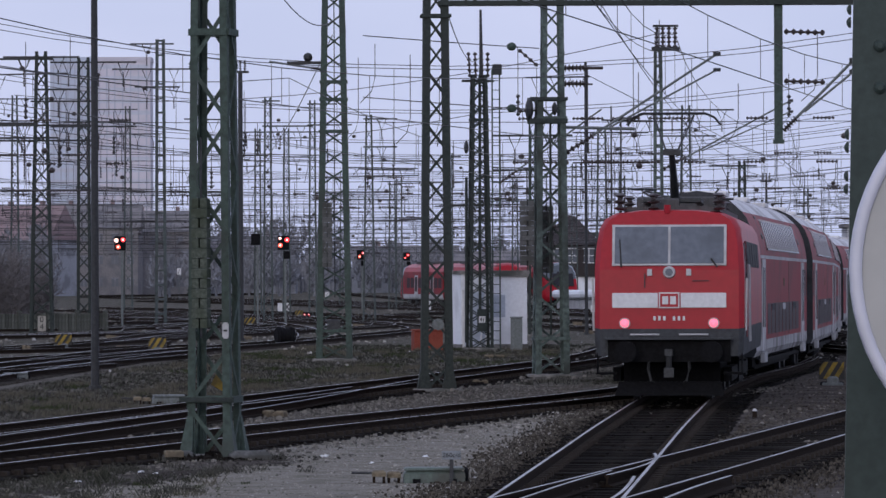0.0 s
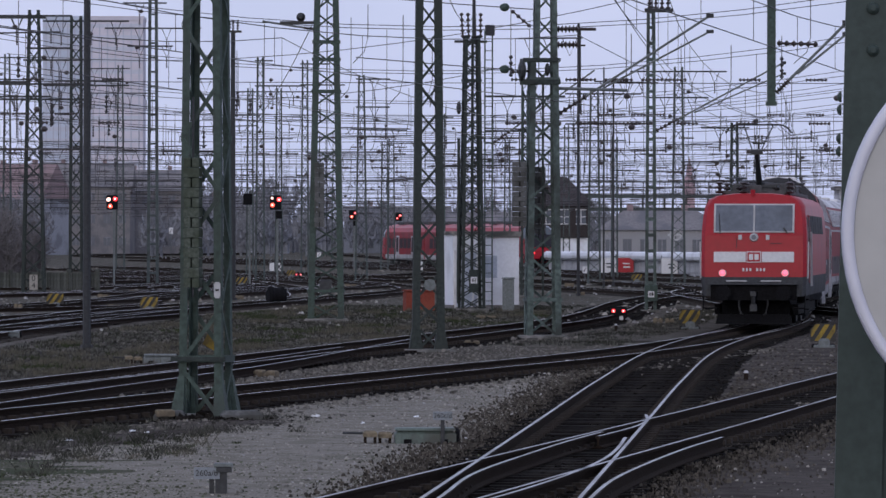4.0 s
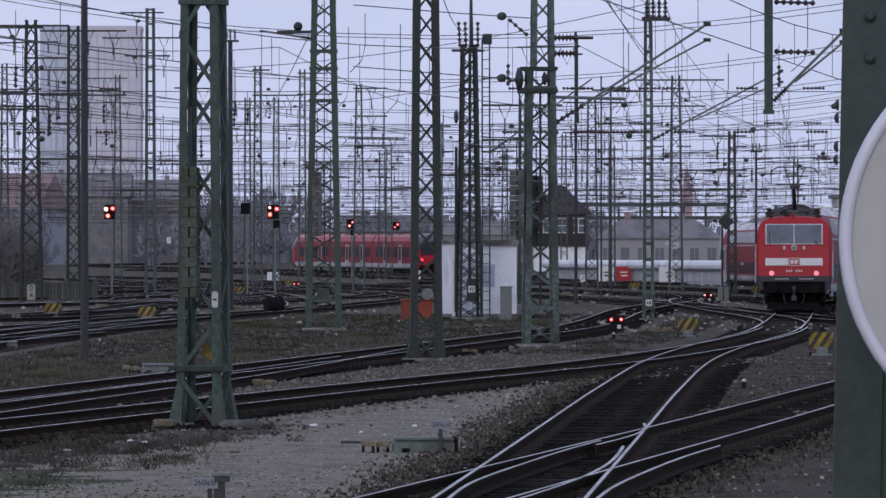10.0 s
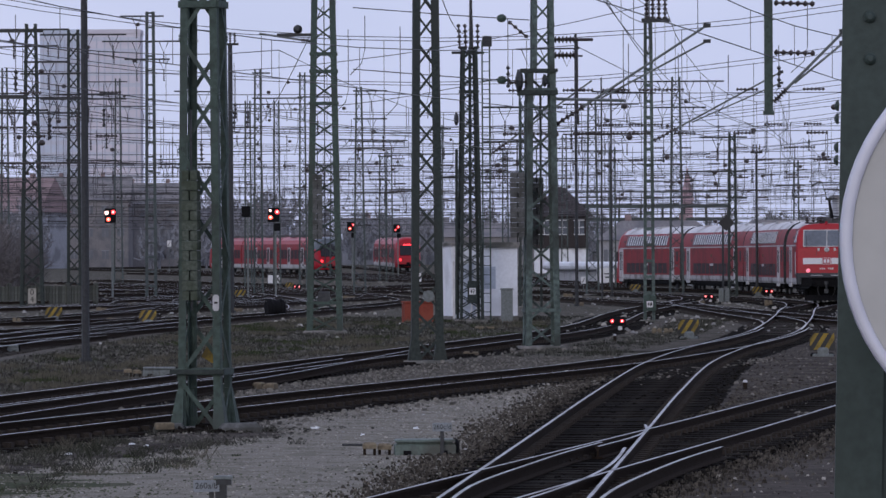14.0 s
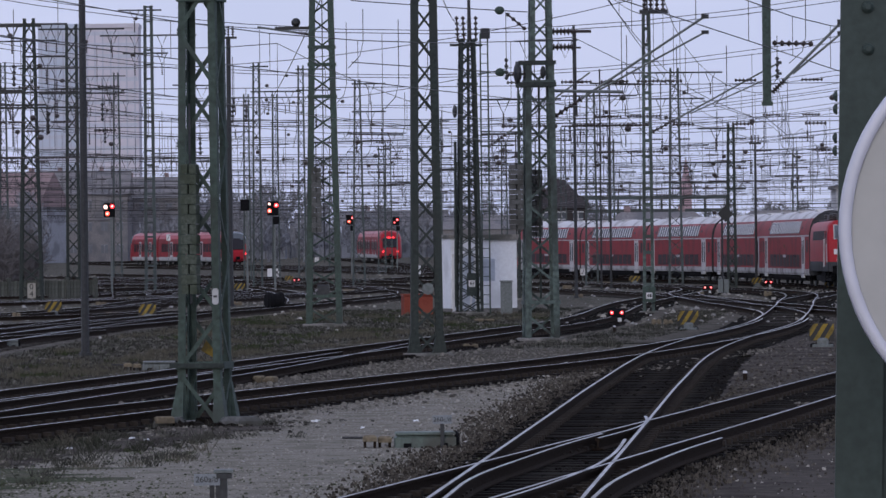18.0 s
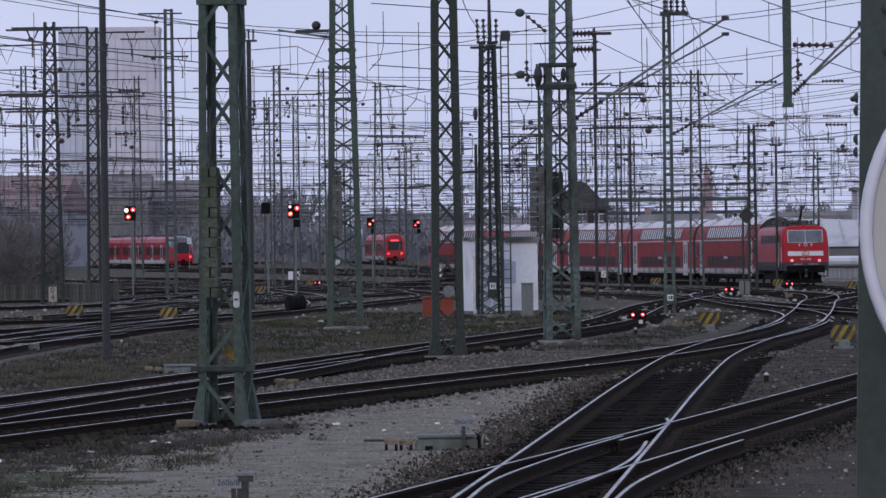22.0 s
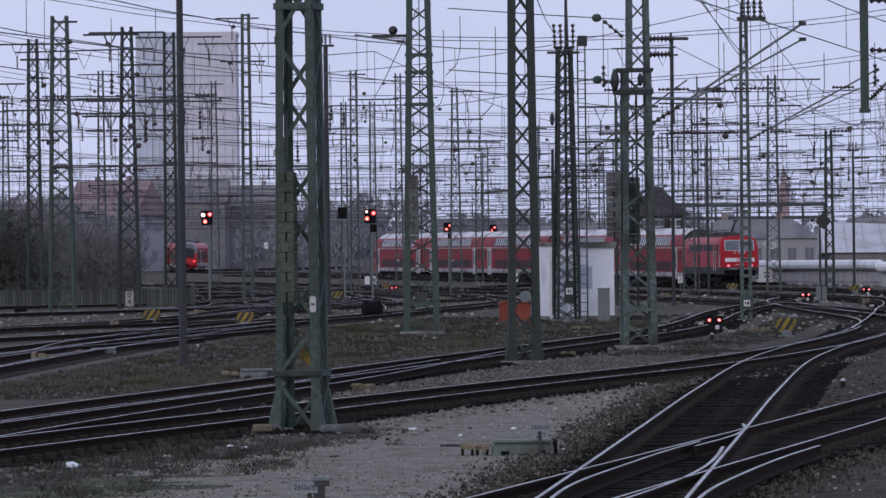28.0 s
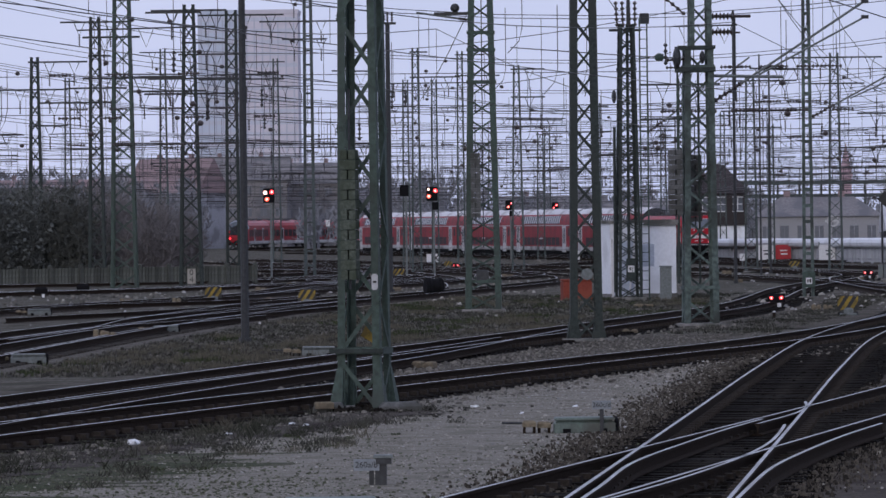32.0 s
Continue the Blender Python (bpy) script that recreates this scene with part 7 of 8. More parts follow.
def locomotive():
    car = thing("electric_locomotive", pose(0, 0, 0), "red electric locomotive with white front band and grey skirt", "locomotive")
    L = 16.75

    def front(z):
        """How far the front leans back at a height."""
        return 0.5 + (0.0 if z < 1.75 else 0.06 * (z - 1.75) if z < 2.8 else 0.063 + 0.3 * (z - 2.8))

    prof = [(1.5, 0.98), (1.53, 1.3), (1.53, 1.56), (1.53, 2.0), (1.53, 2.8), (1.5, 3.3), (1.44, 3.66), (1.33, 3.86), (1.12, 3.98), (0.6, 4.05), (0.0, 4.06)]
    body = Shape()
    full = [(x, z) for x, z in prof] + [(-x, z) for x, z in prof[-2::-1]]
    lower = full
    ring_in = [(x * 0.93, front(z), z - 0.02) for x, z in lower]
    ring_out = [(x, front(z) + 0.14, z) for x, z in lower]
    mid = [(x, 2.6, z) for x, z in lower]
    far_a = [(x, L - front(z) - 0.14, z) for x, z in lower]
    far_b = [(x * 0.93, L - front(z), z - 0.02) for x, z in lower]
    red0 = 2
    red = lambda r: r[red0:len(r) - red0]
    body.skin([red(r) for r in (ring_in, ring_out, mid, [(x, L - 2.6, z) for x, z in lower], far_a, far_b)], closed=False)
    for r in (ring_in, far_b):
        rr = red(r)
        k = len(rr)
        for i in range(k // 2):
            q = (rr[i], rr[i + 1], rr[k - 2 - i], rr[k - 1 - i])
            body.add(q if r is ring_in else q[::-1], ((3, 2, 1, 0),))
    shell = smooth(part("body", body, RED, car))
    shell.data.set_sharp_from_angle(angle=radians(35))
    skirt = Shape()
    left = lambda r: r[:red0 + 1]
    right = lambda r: r[len(r) - red0 - 1:]
    for pick in (left, right):
        skirt.skin([pick(r) for r in (ring_in, ring_out, mid, far_a, far_b)], closed=False)
    for r in (ring_in, far_b):
        for i in range(red0):
            skirt.add((r[i], r[i + 1], r[len(r) - 2 - i], r[len(r) - 1 - i]), ((3, 2, 1, 0),))
    part("skirt", skirt, SKIRT, car, "dark grey lower body")
    part("floor_plate", Shape().box((0, L / 2, 1.0), (2.9, L - 1.4, 0.08)), BLACK, car)
    part("roof_panel", Shape().box((0, L / 2, 4.08), (2.0, L - 3.4, 0.1)), ROOF_DARK, car, "dark roof panel")
    # front fittings
    tilt = math.atan(0.3)
    lean = Matrix.Rotation(-tilt, 3, "X")
    zc = 3.3

    def on_front(name, x, z, w, h, material, out, label="", parent=None):
        y = front(z) - out
        m = lean if z > 2.8 else Matrix.Rotation(-0.06 if z > 1.75 else 0, 3, "X")
        return part(name, Shape().box((x, y, z), (w, 0.05, h), m), material, parent or car, label)

    on_front("windscreen_frame", 0, zc, 2.34, 0.9, LIGHT_GREY, 0.012, "pale grey window surround")
    for sx in (-1, 1):
        pane = on_front("windscreen", sx * 0.57, zc, 1.09, 0.81, SCREEN, 0.022, "grey reflecting windscreen")
        part("wiper", Shape().beam((sx * 0.98, front(2.86) - 0.06, 2.84), (sx * (1.02 if sx < 0 else 0.86), front(3.5 if sx < 0 else 3.0) - 0.06, 3.42 if sx < 0 else 3.02), 0.03, 0.03), BLACK_PAINT, car)
        on_front("white_band", sx * 0.7, 2.14, 0.93, 0.31, WHITE, 0.01, "white front band")
        lamp(car, sx * 0.91, front(1.66), 1.66, 0.09, LAMP_PINK, "lit red tail lamp")
        on_front("marker_light", sx * 0.4, 2.73, 0.1, 0.14, LIGHT_GREY, 0.02)
        part("handrail", Shape().tube((sx * 0.8, front(1.36) - 0.05, 1.42), (sx * 0.2, front(1.36) - 0.05, 1.42), 0.02), LIGHT_GREY, car, "pale handrail")
        part("handrail", Shape().tube((sx * 1.56, 0.75, 1.5), (sx * 1.58, 0.8, 2.6), 0.025), LIGHT_GREY, car)
        b = part("buffer", Shape().tube((sx * 0.875, 0.6, 1.06), (sx * 0.875, 0.1, 1.06), 0.13, 12).tube((sx * 0.875, 0.1, 1.06), (sx * 0.875, 0.0, 1.06), 0.23, 16), BLACK, car)
        part("brake_hose", Shape().sweep([(sx * 0.4, 0.55, 0.95), (sx * 0.42, 0.25, 0.7), (sx * 0.36, 0.2, 0.45), (sx * 0.3, 0.35, 0.4)], 0.03), RUBBER, car)
        part("step", Shape().box((sx * 1.3, 0.75, 0.6), (0.4, 0.3, 0.05)).box((sx * 1.48, 0.75, 0.8), (0.03, 0.3, 0.45)), BLACK, car)
        part("side_window", on_side(Shape(), 0, 2.55, 3.35, 1.35, 2.1, sx, 1.53, 1.5, 0.01), GLASS_DULL, car)
        d = part("cab_door", on_side(Shape(), 0, 1.35, 3.4, 2.3, 3.0, sx, 1.535, 1.505, 0.012), RED_SIDE, car)
        part("door_window", on_side(Shape(), 0, 2.5, 3.25, 2.42, 2.9, sx, 1.532, 1.51, 0.02), GLASS_DULL, d)
        for yy in (2.24, 3.06):
            part("handrail", Shape().tube((sx * 1.6, yy, 1.25), (sx * 1.58, yy, 2.9), 0.022), LIGHT_GREY, car, "pale handrail")
        part("door_steps", Shape().box((sx * 1.45, 2.65, 0.55), (0.14, 0.6, 0.04)).box((sx * 1.45, 2.65, 0.85), (0.14, 0.6, 0.04)), BLACK, car)
        for k in range(5):
            part("ventilation_grille", on_side(Shape(), 0, 2.85, 3.4, 3.6 + k * 2.0, 5.3 + k * 2.0, sx, 1.53, 1.49, 0.015), SKIRT, car, "grey side grille")
    part("badge", Shape().box((0, front(2.14) - 0.03, 2.14), (0.42, 0.03, 0.33), Matrix.Rotation(-0.06, 3, "X")), WHITE, car, "white badge with red marks")
    part("badge_field", Shape().box((0, front(2.14) - 0.045, 2.14), (0.37, 0.02, 0.28), Matrix.Rotation(-0.06, 3, "X")), RED, car)
    part("badge_mark", Shape().box((-0.08, front(2.14) - 0.056, 2.14), (0.12, 0.02, 0.17)).box((0.08, front(2.14) - 0.056, 2.14), (0.12, 0.02, 0.17)), WHITE, car)
    bars = Shape()
    for k in range(7):
        if k != 3:
            bars.box((-0.3 + k * 0.1, front(1.76) - 0.012, 1.76), (0.05, 0.03, 0.09))
    part("number_bars", bars, WHITE, car, "white running number reduced to bars")
    part("head_lamp", Shape().lathe((0, front(2.73) + 0.03, 2.73), (0, front(2.73) - 0.09, 2.73), (0.13, 0.13, 0.11), 16), LIGHT_GREY, car, "unlit round head lamp")
    part("head_lamp_glass", Shape().tube((0, front(2.73) - 0.06, 2.73), (0, front(2.73) - 0.1, 2.73), 0.08, 14), SCREEN, car)
    part("front_handle", Shape().box((0.64, front(2.6) - 0.02, 2.55), (0.34, 0.02, 0.02)).box((-0.5, front(2.6) - 0.02, 2.56), (0.02, 0.02, 0.3)), SKIRT, car)
    part("buffer_beam", Shape().block((0, 0.58, 0.84), (2.5, 0.36, 0.5), 0.03), BLACK, car)
    part("front_platform", Shape().box((0, 0.36, 1.33), (2.6, 0.3, 0.035)), SKIRT, car, "narrow grey front platform")
    part("coupling", Shape().box((0, 0.35, 1.04), (0.16, 0.5, 0.14)).tube((0, 0.2, 1.0), (0, 0.3, 0.55), 0.06, 8).box((0, 0.25, 0.62), (0.2, 0.12, 0.2)), DARK_STEEL, car, "screw coupling")
    part("snow_plough", Shape().add([(-1.05, 0.75, 0.42), (1.05, 0.75, 0.42), (1.12, 0.6, 0.13), (-1.12, 0.6, 0.13), (-1.05, 0.85, 0.42), (1.05, 0.85, 0.42), (1.12, 0.7, 0.13), (-1.12, 0.7, 0.13)],
                                    ((0, 3, 2, 1), (4, 5, 6, 7), (0, 1, 5, 4), (3, 7, 6, 2), (0, 4, 7, 3), (1, 2, 6, 5))), BLACK, car)
    for y in (4.2, L - 4.2):
        bogie(car, y, 3.4, 0.62)
    part("transformer_box", Shape().block((0, L / 2, 0.3), (2.5, 3.4, 0.75), 0.08), BLACK, car)
    # roof equipment
    for y, up in ((2.9, True), (L - 2.9, False)):
        p = part("pantograph", Shape().box((0, y, 4.28), (1.2, 1.4, 0.08)), DARK_STEEL, car, "raised pantograph" if up else "folded pantograph")
        for sx in (-1, 1):
            for e in (-1, 1):
                s = Shape()
                insulator(s, (sx * 0.55, y + e * 0.6, 4.1), (sx * 0.55, y + e * 0.6, 4.32), 0.1, 3)
                part("insulator", s, CERAMIC, p)
        if up:
            part("lower_arm", Shape().tube((0, y + 0.9, 4.3), (0, y - 0.8, 5.28), 0.1, 8, 0.06), DARK_STEEL, p)
            part("knee", Shape().block((0, y - 0.8, 5.24), (0.36, 0.16, 0.14), 0.03), DARK_STEEL, p)
            part("upper_arm", Shape().tube((-0.12, y - 0.8, 5.34), (-0.42, y + 0.3, 6.12), 0.022).tube((0.12, y - 0.8, 5.34), (0.42, y + 0.3, 6.12), 0.022).tube((-0.3, y - 0.15, 5.8), (0.3, y - 0.15, 5.8), 0.016), DARK_STEEL, p)
            for e in (-0.16, 0.16):
                part("contact_strip", Shape().line([(-0.98, y + 0.3 + e, 5.92), (-0.86, y + 0.3 + e, 6.08), (-0.66, y + 0.3 + e, 6.17), (0.66, y + 0.3 + e, 6.17), (0.86, y + 0.3 + e, 6.08), (0.98, y + 0.3 + e, 5.92)], 0.026, 6), DARK_STEEL, p)
            part("strip_link", Shape().tube((-0.42, y + 0.1, 6.12), (-0.42, y + 0.5, 6.12), 0.02).tube((0.42, y + 0.1, 6.12), (0.42, y + 0.5, 6.12), 0.02), DARK_STEEL, p)
        else:
            part("lower_arm", Shape().tube((0, y + 0.7, 4.36), (0, y - 0.8, 4.46), 0.04), DARK_STEEL, p)
            part("contact_strip", Shape().tube((-0.95, y, 4.5), (0.95, y, 4.5), 0.03), DARK_STEEL, p)
    for x, y, w, l, h in ((-0.5, 5.2, 0.7, 1.2, 0.3), (0.45, 6.5, 0.8, 1.6, 0.32), (-0.3, 8.4, 1.3, 1.5, 0.26), (0.3, 10.6, 1.1, 1.8, 0.3), (-0.1, 2.1, 0.5, 0.4, 0.22), (0, 12.2, 0.9, 0.8, 0.3)):
        part("roof_box", Shape().block((x, y, 4.1), (w, l, h), 0.04), ROOF_DARK, car, "dark roof equipment")
    s = Shape()
    for x, y in ((-1.05, 1.5), (1.0, 1.5), (-0.35, 1.45), (-0.4, 4.2), (0.9, 4.4), (0.7, 8.4), (-0.8, 6.8), (-0.9, 10.4), (0.8, 12.0), (-1.0, 4.6)):
        insulator(s, (x, y, 4.05), (x, y, 4.42), 0.16, 3)
    part("roof_insulator", s, CERAMIC, car)
    part("roof_line", Shape().sweep([(-0.9, 1.9, 4.52), (-0.4, 4.2, 4.55), (-0.8, 6.8, 4.55), (-0.9, 10.4, 4.55), (0, 13, 4.5)], 0.025), DARK_STEEL, car)
    part("roof_line", Shape().sweep([(0.95, 1.9, 4.52), (0.9, 4.4, 4.55), (0.7, 8.4, 4.55), (0.8, 12, 4.5)], 0.025), DARK_STEEL, car)
    part("beacon", Shape().tube((-0.05, 0.95, 3.98), (-0.05, 0.95, 4.16), 0.07, 8), RED, car)
    for piece in car.children_recursive:
        piece.data.transform(Matrix.Diagonal((1.0, 1.0, 0.97, 1.0)))
    return car


COACH = [(1.34, 0.66), (1.4, 0.8), (1.4, 1.04), (1.4, 2.0), (1.4, 3.02), (1.4, 3.1), (1.375, 3.3), (1.3, 3.66), (1.17, 3.98), (1.06, 4.12), (0.78, 4.38), (0.4, 4.56), (0.0, 4.62)]
COACH_X = lambda z: float(np.interp(z, [p[1] for p in COACH], [p[0] for p in COACH]))


def coach(driving=False):
    name = "driving_trailer" if driving else "double_deck_coach"
    car = thing(name, pose(0, 0, 0), "red double-deck coach with grey roof and pale doors" if not driving else "red double-deck driving trailer with rounded nose", "coach", "coaches of the long red train")
    L = 26.8
    a, b = 0.3, L - (2.6 if driving else 0.3)
    part("skirt", band(Shape(), COACH, 0, 2, a, b), COACH_SKIRT, car, "grimy light grey lower edge")
    part("body", band(Shape(), COACH, 2, 4, a, b), RED_SIDE, car)
    part("waist_line", band(Shape(), COACH, 4, 5, a, b), LIGHT_GREY, car, "pale line between the decks")
    smooth(part("upper_deck", band(Shape(), COACH, 5, 9, a, b), RED_SIDE, car))
    smooth(part("roof", band(Shape(), COACH, 9, 12, a, b, 0.004), ROOF_GREY, car, "pale grey roof"))
    full = COACH + [(-x, z) for x, z in COACH[-2::-1]]
    for y, flip in ((a, False), (b, True)):
        s = Shape().add([(x, y, z) for x, z in full], (tuple(range(len(full)))[::-1] if not flip else tuple(range(len(full))),))
        if not (driving and flip):
            part("end_wall", s, SKIRT, car)
    if driving:
        rings = []
        for k in range(7):
            t = k / 6
            sc = math.sqrt(max(0.0, 1 - (t * 0.8) ** 2.6))
            rings.append([(x * (0.35 + 0.65 * sc) if z > 1.2 else x * (0.6 + 0.4 * sc), b + 2.4 * t * (1.0 - 0.32 * max(0, (z - 1.6) / 3.0)), 0.66 + (z - 0.66) * (0.9 + 0.1 * sc)) for x, z in full])
        smooth(part("nose", Shape().skin(rings, closed=False, caps=True), RED, car, "rounded red nose"))
        part("front_window", Shape().box((0, b + 1.95, 2.9), (1.5, 0.5, 0.8), Matrix.Rotation(0.3, 3, "X")), GLASS, car)
    part("floor_plate", Shape().box((0, L / 2, 0.5), (2.6, L - 6, 0.1)), BLACK, car)
    for y in (0.12, L - 0.12):
        if not (driving and y > 1):
            part("gangway", Shape().box((0, y, 2.1), (1.9, 0.4, 2.6)), RUBBER, car, "black gangway bellows")
    for sx in (-1, 1):
        for k in range(9):
            y = 5.3 + k * 1.8
            part("lower_window", on_side(Shape(), 0, 1.16, 1.92, y + 0.06, y + 1.62, sx, 1.4, 1.4, 0.006), GLASS_DULL, car)
            u = part("upper_window", on_side(Shape(), 0, 3.24, 3.96, y, y + 1.78, sx, COACH_X(3.24), COACH_X(3.96), 0.045), GLASS, car)
            for m in (0.0, 0.9):
                part("pane_bar", on_side(Shape(), 0, 3.28, 4.0, y + m, y + m + 0.2, sx, COACH_X(3.28), COACH_X(4.0), 0.062), PANE_BAR, u)
            if k % 3 == 1:
                part("opening_light", on_side(Shape(), 0, 1.74, 1.9, y + 0.1, y + 1.55, sx, 1.4, 1.4, 0.014), LIGHT_GREY if k == 4 else SKIRT, car)
        for y in (1.0, L - 1.7):
            part("end_window", on_side(Shape(), 0, 2.05, 2.8, y, y + 0.7, sx, 1.4, 1.4, 0.006), GLASS_DULL, car)
        for y in (4.0, L - 4.6):
            part("slit_window", on_side(Shape(), 0, 3.5, 4.06, y, y + 0.6, sx, COACH_X(3.5), COACH_X(4.06), 0.03), GLASS_DULL, car)
        for y in (2.5, L - 4.0):
            d = part("door", on_side(Shape(), 0, 0.78, 3.0, y, y + 1.5, sx, 1.4, 1.4, 0.03), DOOR_GREY, car, "pale grey double door")
            for k in (0, 1):
                part("door_pane", on_side(Shape(), 0, 1.35, 2.8, y + 0.22 + k * 0.66, y + 0.22 + k * 0.66 + 0.36, sx, 1.4, 1.4, 0.036), GLASS, d)
            part("step", on_side(Shape(), 0, 0.5, 0.74, y + 0.1, y + 1.4, sx, 1.42, 1.42, 0.05), LIGHT_GREY, car)
        part("brand_bar", on_side(Shape(), 0, 2.35, 2.55, L / 2 - 0.3, L / 2 + 0.3, sx, 1.4, 1.4, 0.005), TAN, car, "small pale marking")
        part("panel_seam", on_side(Shape(), 0, 1.06, 3.0, L / 2 + 2.4, L / 2 + 2.43, sx, 1.4, 1.4, 0.004), SKIRT, car)
    part("underframe", Shape().block((0, L / 2, 0.3), (2.2, L - 9.5, 0.45), 0.05), BLACK, car)
    for y in (3.2, L - 3.2):
        bogie(car, y)
    vents = Shape()
    for k in range(3):
        vents.block((0, 4 + k * 9.0, 4.55), (1.0, 1.6, 0.12), 0.04)
    part("roof_vent", vents, ROOF_GREY, car)
    return car


RAILCAR = [(1.3, 0.45), (1.42, 0.6), (1.46, 0.95), (1.46, 1.02), (1.46, 1.6), (1.44, 2.6), (1.38, 3.1), (1.25, 3.36), (1.2, 3.5), (0.9, 3.72), (0.45, 3.84), (0.0, 3.88)]
RAILCAR_X = lambda z: float(np.interp(z, [p[1] for p in RAILCAR], [p[0] for p in RAILCAR]))


def railcar(nose_near, nose_far, dark, L=18.7):
    """One car of a multiple unit; dark: black mask on its nose."""
    car = thing("railcar", pose(0, 0, 0), "red suburban railcar with grey lower edge and pale doors", "railcar", "cars of the red multiple units")
    a, b = (2.2 if nose_near else 0.2), L - (2.2 if nose_far else 0.2)
    part("skirt", band(Shape(), RAILCAR, 0, 2, a, b), LIGHT_GREY, car, "light grey lower edge")
    part("body", band(Shape(), RAILCAR, 2, 6, a, b), RED_SIDE, car)
    part("roof_edge", band(Shape(), RAILCAR, 6, 8, a, b), RED, car)
    smooth(part("roof", band(Shape(), RAILCAR, 8, 11, a, b, 0.004), ROOF_RED, car, "red roof with the sky's pale reflection in its colour"))
    full = RAILCAR + [(-x, z) for x, z in RAILCAR[-2::-1]]
    for y, nose, sg in ((a, nose_near, -1), (b, nose_far, 1)):
        if not nose:
            part("end_wall", Shape().add([(x, y, z) for x, z in full], (tuple(range(len(full)))[::sg],)), RED_SIDE, car)
            continue
        rings = []
        for k in range(8):
            t = k / 7
            sc = math.sqrt(max(0.0, 1 - (t * 0.82) ** 2.4))
            rings.append([(x * (0.5 + 0.5 * sc), y + sg * 2.1 * t * (1.0 - 0.42 * max(0, (z - 1.5) / 2.3)), 0.45 + (z - 0.45) * (0.82 + 0.18 * sc)) for x, z in full])
        n = len(full)
        cut = 5
        for i0, i1, m, lab in ((0, cut, RED, "red lower nose"), (cut, n - 1 - cut, NOSE_GLASS if dark else RED, "dark grey rounded nose" if dark else "red rounded nose"), (n - 1 - cut, n - 1, RED, "red lower nose")):
            smooth(part("nose", Shape().skin([r[i0:i1 + 1] for r in rings], closed=False), m, car, lab))
        end = rings[-1]
        lower, higher = Shape(), Shape()
        for i in range(n // 2):
            (lower if i < cut else higher).add((end[i], end[i + 1], end[n - 2 - i], end[n - 1 - i]), ((3, 2, 1, 0) if sg < 0 else (0, 1, 2, 3),))
        part("front_panel", lower, RED, car, "red front panel")
        part("front_panel", higher, NOSE_GLASS if dark else RED, car)
        f = y + sg * 2.1
        m = Matrix.Rotation(sg * 0.42, 3, "X")
        part("windscreen", Shape().box((0, f - sg * 0.36, 2.35), (1.85, 0.12, 1.2), m), GLASS, car, "large dark windscreen")
        part("destination_display", Shape().box((0, f - sg * 0.68, 2.98), (1.0, 0.1, 0.16), m), LAMP_RED if not dark else GLASS, car)
        for sx in (-1, 1):
            part("mask", Shape().box((sx * 0.86, f - sg * 0.25, 1.3), (0.5, 0.5, 0.42)), RED, car)
            part("corner_pillar", Shape().beam((sx * 1.02, f - sg * 0.2, 1.45), (sx * 0.86, f - sg * 0.85, 3.25), 0.2, 0.16), RED, car, "red corner pillar")
            part("tail_lamp", Shape().lathe((sx * 0.86, f + sg * 0.0, 1.32), (sx * 0.86, f + sg * 0.06, 1.32), (0.14, 0.14, 0.08), 10), LAMP_RED, car, "lit red tail lamp")
        part("coupler", Shape().box((0, f + sg * 0.05, 0.85), (0.4, 0.5, 0.35)), BLACK, car)
        part("bumper", Shape().block((0, f - sg * 0.35, 0.4), (2.2, 0.7, 0.5), 0.1), BLACK, car)
    part("floor_plate", Shape().box((0, L / 2, 0.5), (2.5, L - 4.5, 0.1)), BLACK, car)
    for sx in (-1, 1):
        y = a + 0.6
        k = 0
        while y + 1.5 < b - 0.3:
            if k in (2, 6):
                d = part("door", on_side(Shape(), 0, 0.6, 2.75, y, y + 1.3, sx, 1.46, 1.44, 0.02), LIGHT_GREY, car, "pale sliding door")
                part("door_pane", on_side(Shape(), 0, 1.2, 2.6, y + 0.2, y + 1.1, sx, 1.46, 1.44, 0.028), GLASS_DULL, d)
            else:
                part("side_window", on_side(Shape(), 0, 1.55, 2.5, y, y + 1.35, sx, 1.46, 1.44, 0.008), GLASS_DULL, car)
            y += 1.6
            k += 1
    s = Shape()
    for k in range(3):
        s.block((0, a + 2.5 + k * (b - a) / 3.3, 3.84), (1.5, 2.6, 0.28), 0.06)
    part("roof_box", s, ROOF_DARK, car, "dark roof equipment")
    bogie(car, a + 1.6)
    bogie(car, b - 1.6)
    for piece in car.children_recursive:
        piece.data.transform(Matrix.Scale(1.1, 4))
    return car


loco = locomotive()
coach_a = coach()
MAIN_TRAIN = [(loco, 16.75), (coach_a, 26.8)] + [(copy_thing(coach_a, pose(0, 0, 0)), 26.8) for _ in range(3)] + [(coach(True), 26.8)]
tail_a, middle = railcar(True, False, True), railcar(False, False, True)
SUBURBAN_TRAIN = [(tail_a, 20.57), (middle, 20.57), (railcar(False, True, True), 20.57)]
EXPRESS_TRAIN = [(railcar(True, False, False), 20.57), (copy_thing(middle, pose(0, 0, 0)), 20.57), (railcar(False, True, False), 20.57)]


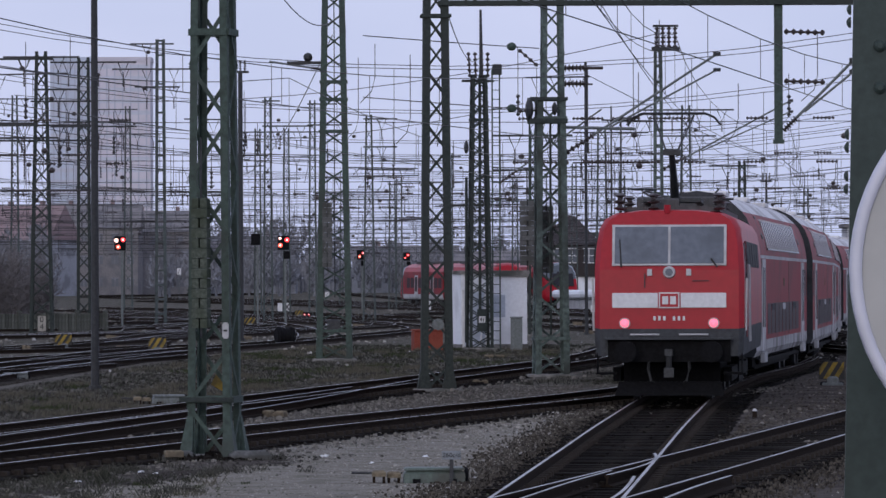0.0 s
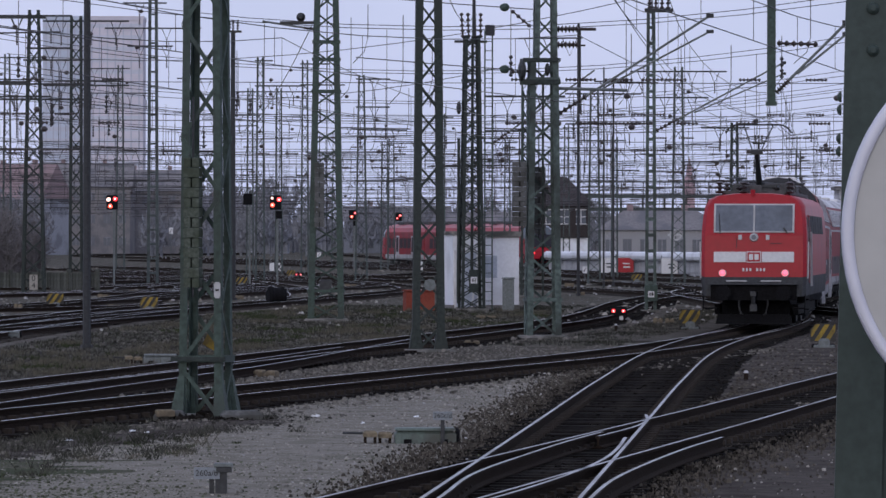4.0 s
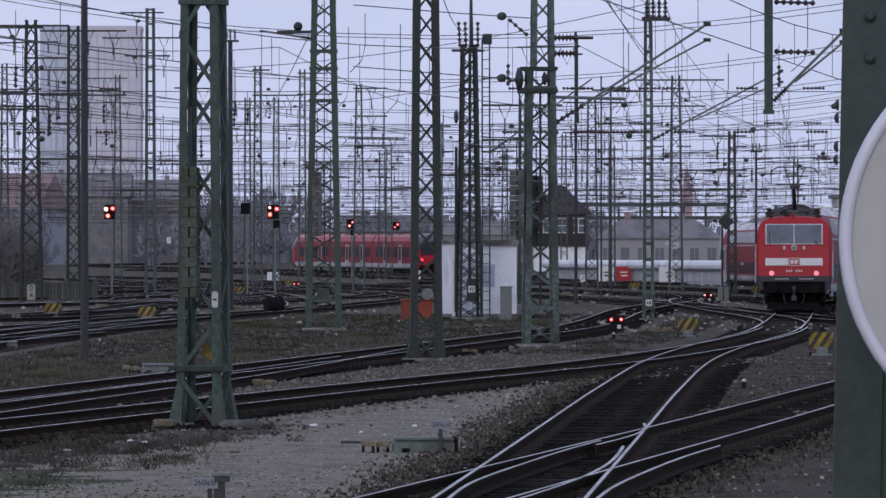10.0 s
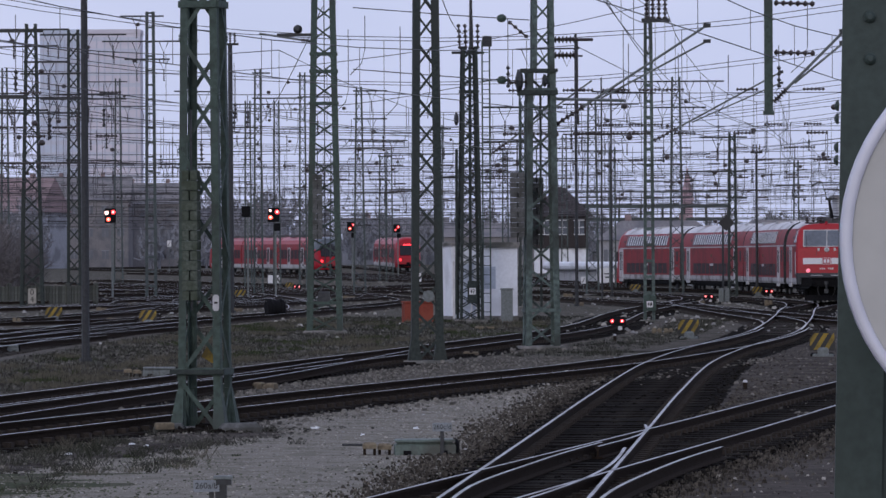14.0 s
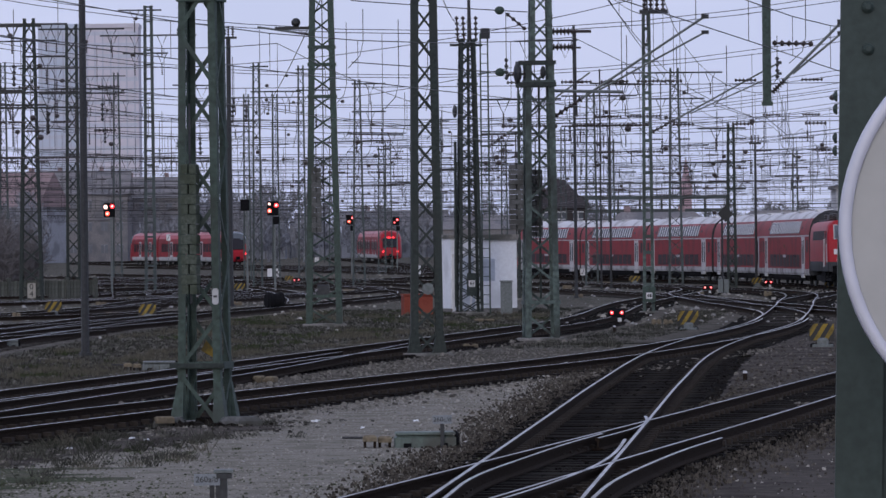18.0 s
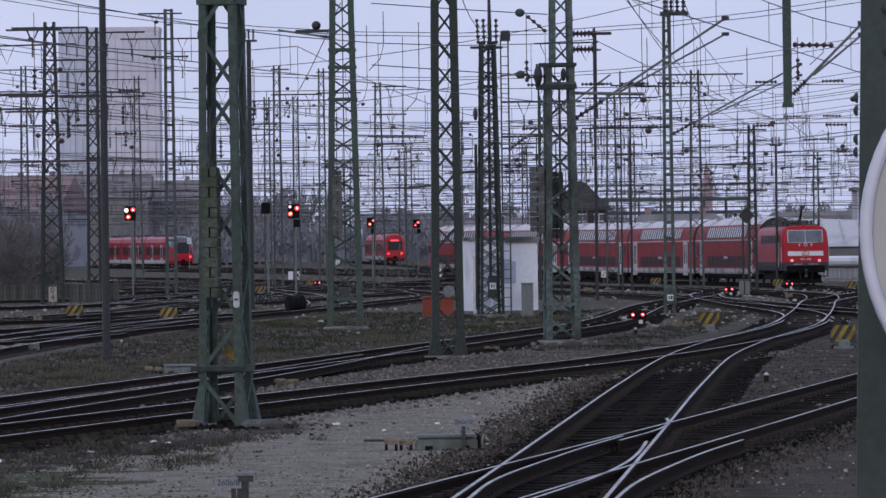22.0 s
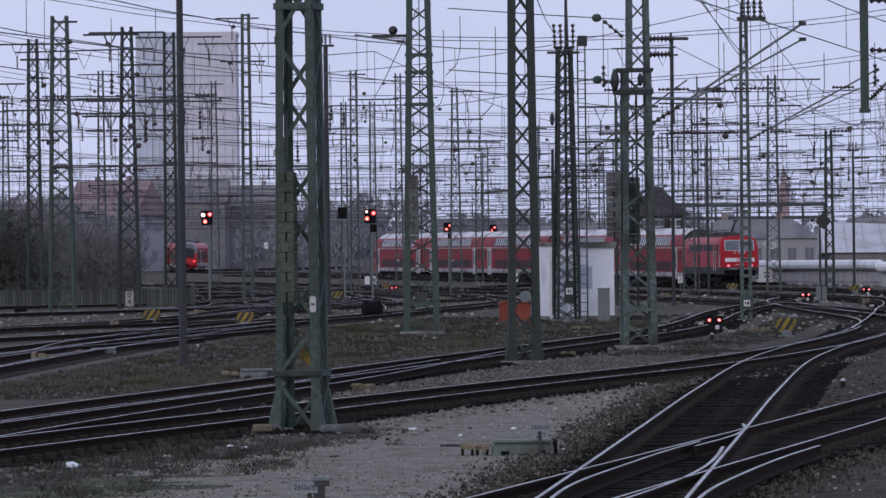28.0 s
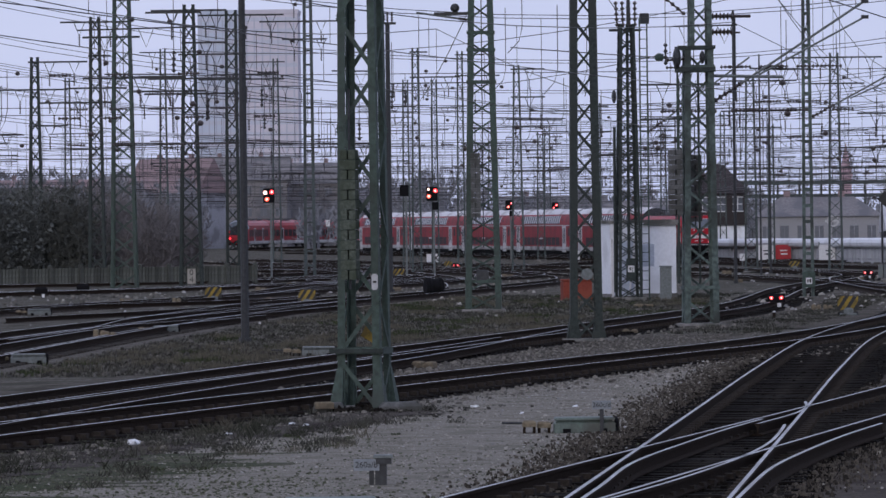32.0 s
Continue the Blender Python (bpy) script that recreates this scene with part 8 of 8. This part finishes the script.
# ---- what moves ----
def along(line, y_keys):
    """Length along the line at any second, from (second, distance ahead) keys."""
    ts = [k[0] for k in y_keys]
    us = [line.find(k[1]) for k in y_keys]
    n = len(ts)
    slope = [(us[i + 1] - us[i]) / (ts[i + 1] - ts[i]) for i in range(n - 1)]
    grad = [slope[0]] + [(slope[i - 1] + slope[i]) / 2 for i in range(1, n - 1)] + [slope[-1]]

    def u_at(t):
        i = min(max(int(np.searchsorted(ts, t)) - 1, 0), n - 2)
        h = ts[i + 1] - ts[i]
        s = (t - ts[i]) / h
        return (us[i] * (2 * s ** 3 - 3 * s ** 2 + 1) + grad[i] * h * (s ** 3 - 2 * s ** 2 + s)
                + us[i + 1] * (3 * s ** 2 - 2 * s ** 3) + grad[i + 1] * h * (s ** 3 - s ** 2))
    return u_at


def run(car, line, u_at, ahead, length):
    """Keys one vehicle whose near end runs the given length ahead of the train's near end."""
    rows = []
    for i in range(65):
        t = i * 0.5
        u = u_at(t) + ahead
        a, b = line.at(u + length * 0.15), line.at(u + length * 0.85)
        w = (b - a).normalized()
        base = (a + b) / 2 - w * (length / 2)
        za, zb = gz(a.y), gz(b.y)
        rz = math.degrees(math.atan2(w.y, w.x)) - 90
        rx = math.degrees(math.atan2(zb - za, (b - a).length))
        rows.append((t, pose(base.x, base.y, (za + zb) / 2 - math.tan(radians(rx)) * length / 2, rx, 0, rz)))
    walk(car, rows)


def motions():
    u_main = along(MAIN, ((0, 101.2), (1, 112.5), (2, 123.8), (3, 134.6), (6, 162.2), (9, 192), (12, 223.5), (17, 275), (21, 314), (23, 340), (28, 389), (32, 430)))
    ahead = 0.0
    for car, length in MAIN_TRAIN:
        run(car, MAIN, u_main, ahead, length)
        ahead += length
    u_sub = along(SUBURB, ((0, 475.4), (1.5, 475.9), (3, 477.8), (6, 488), (9, 513), (12, 544), (13, 557), (19, 630), (23, 673), (28, 724), (32, 763)))
    ahead = 0.0
    for car, length in SUBURBAN_TRAIN:
        run(car, SUBURB, u_sub, ahead, length)
        ahead += length
    u_exp = along(EXPRESS, ((0, 480), (6, 528), (11, 572), (13, 600), (23, 710), (32, 809)))
    ahead = 0.0
    for car, length in EXPRESS_TRAIN:
        run(car, EXPRESS, u_exp, ahead, length)
        ahead += length


motions()
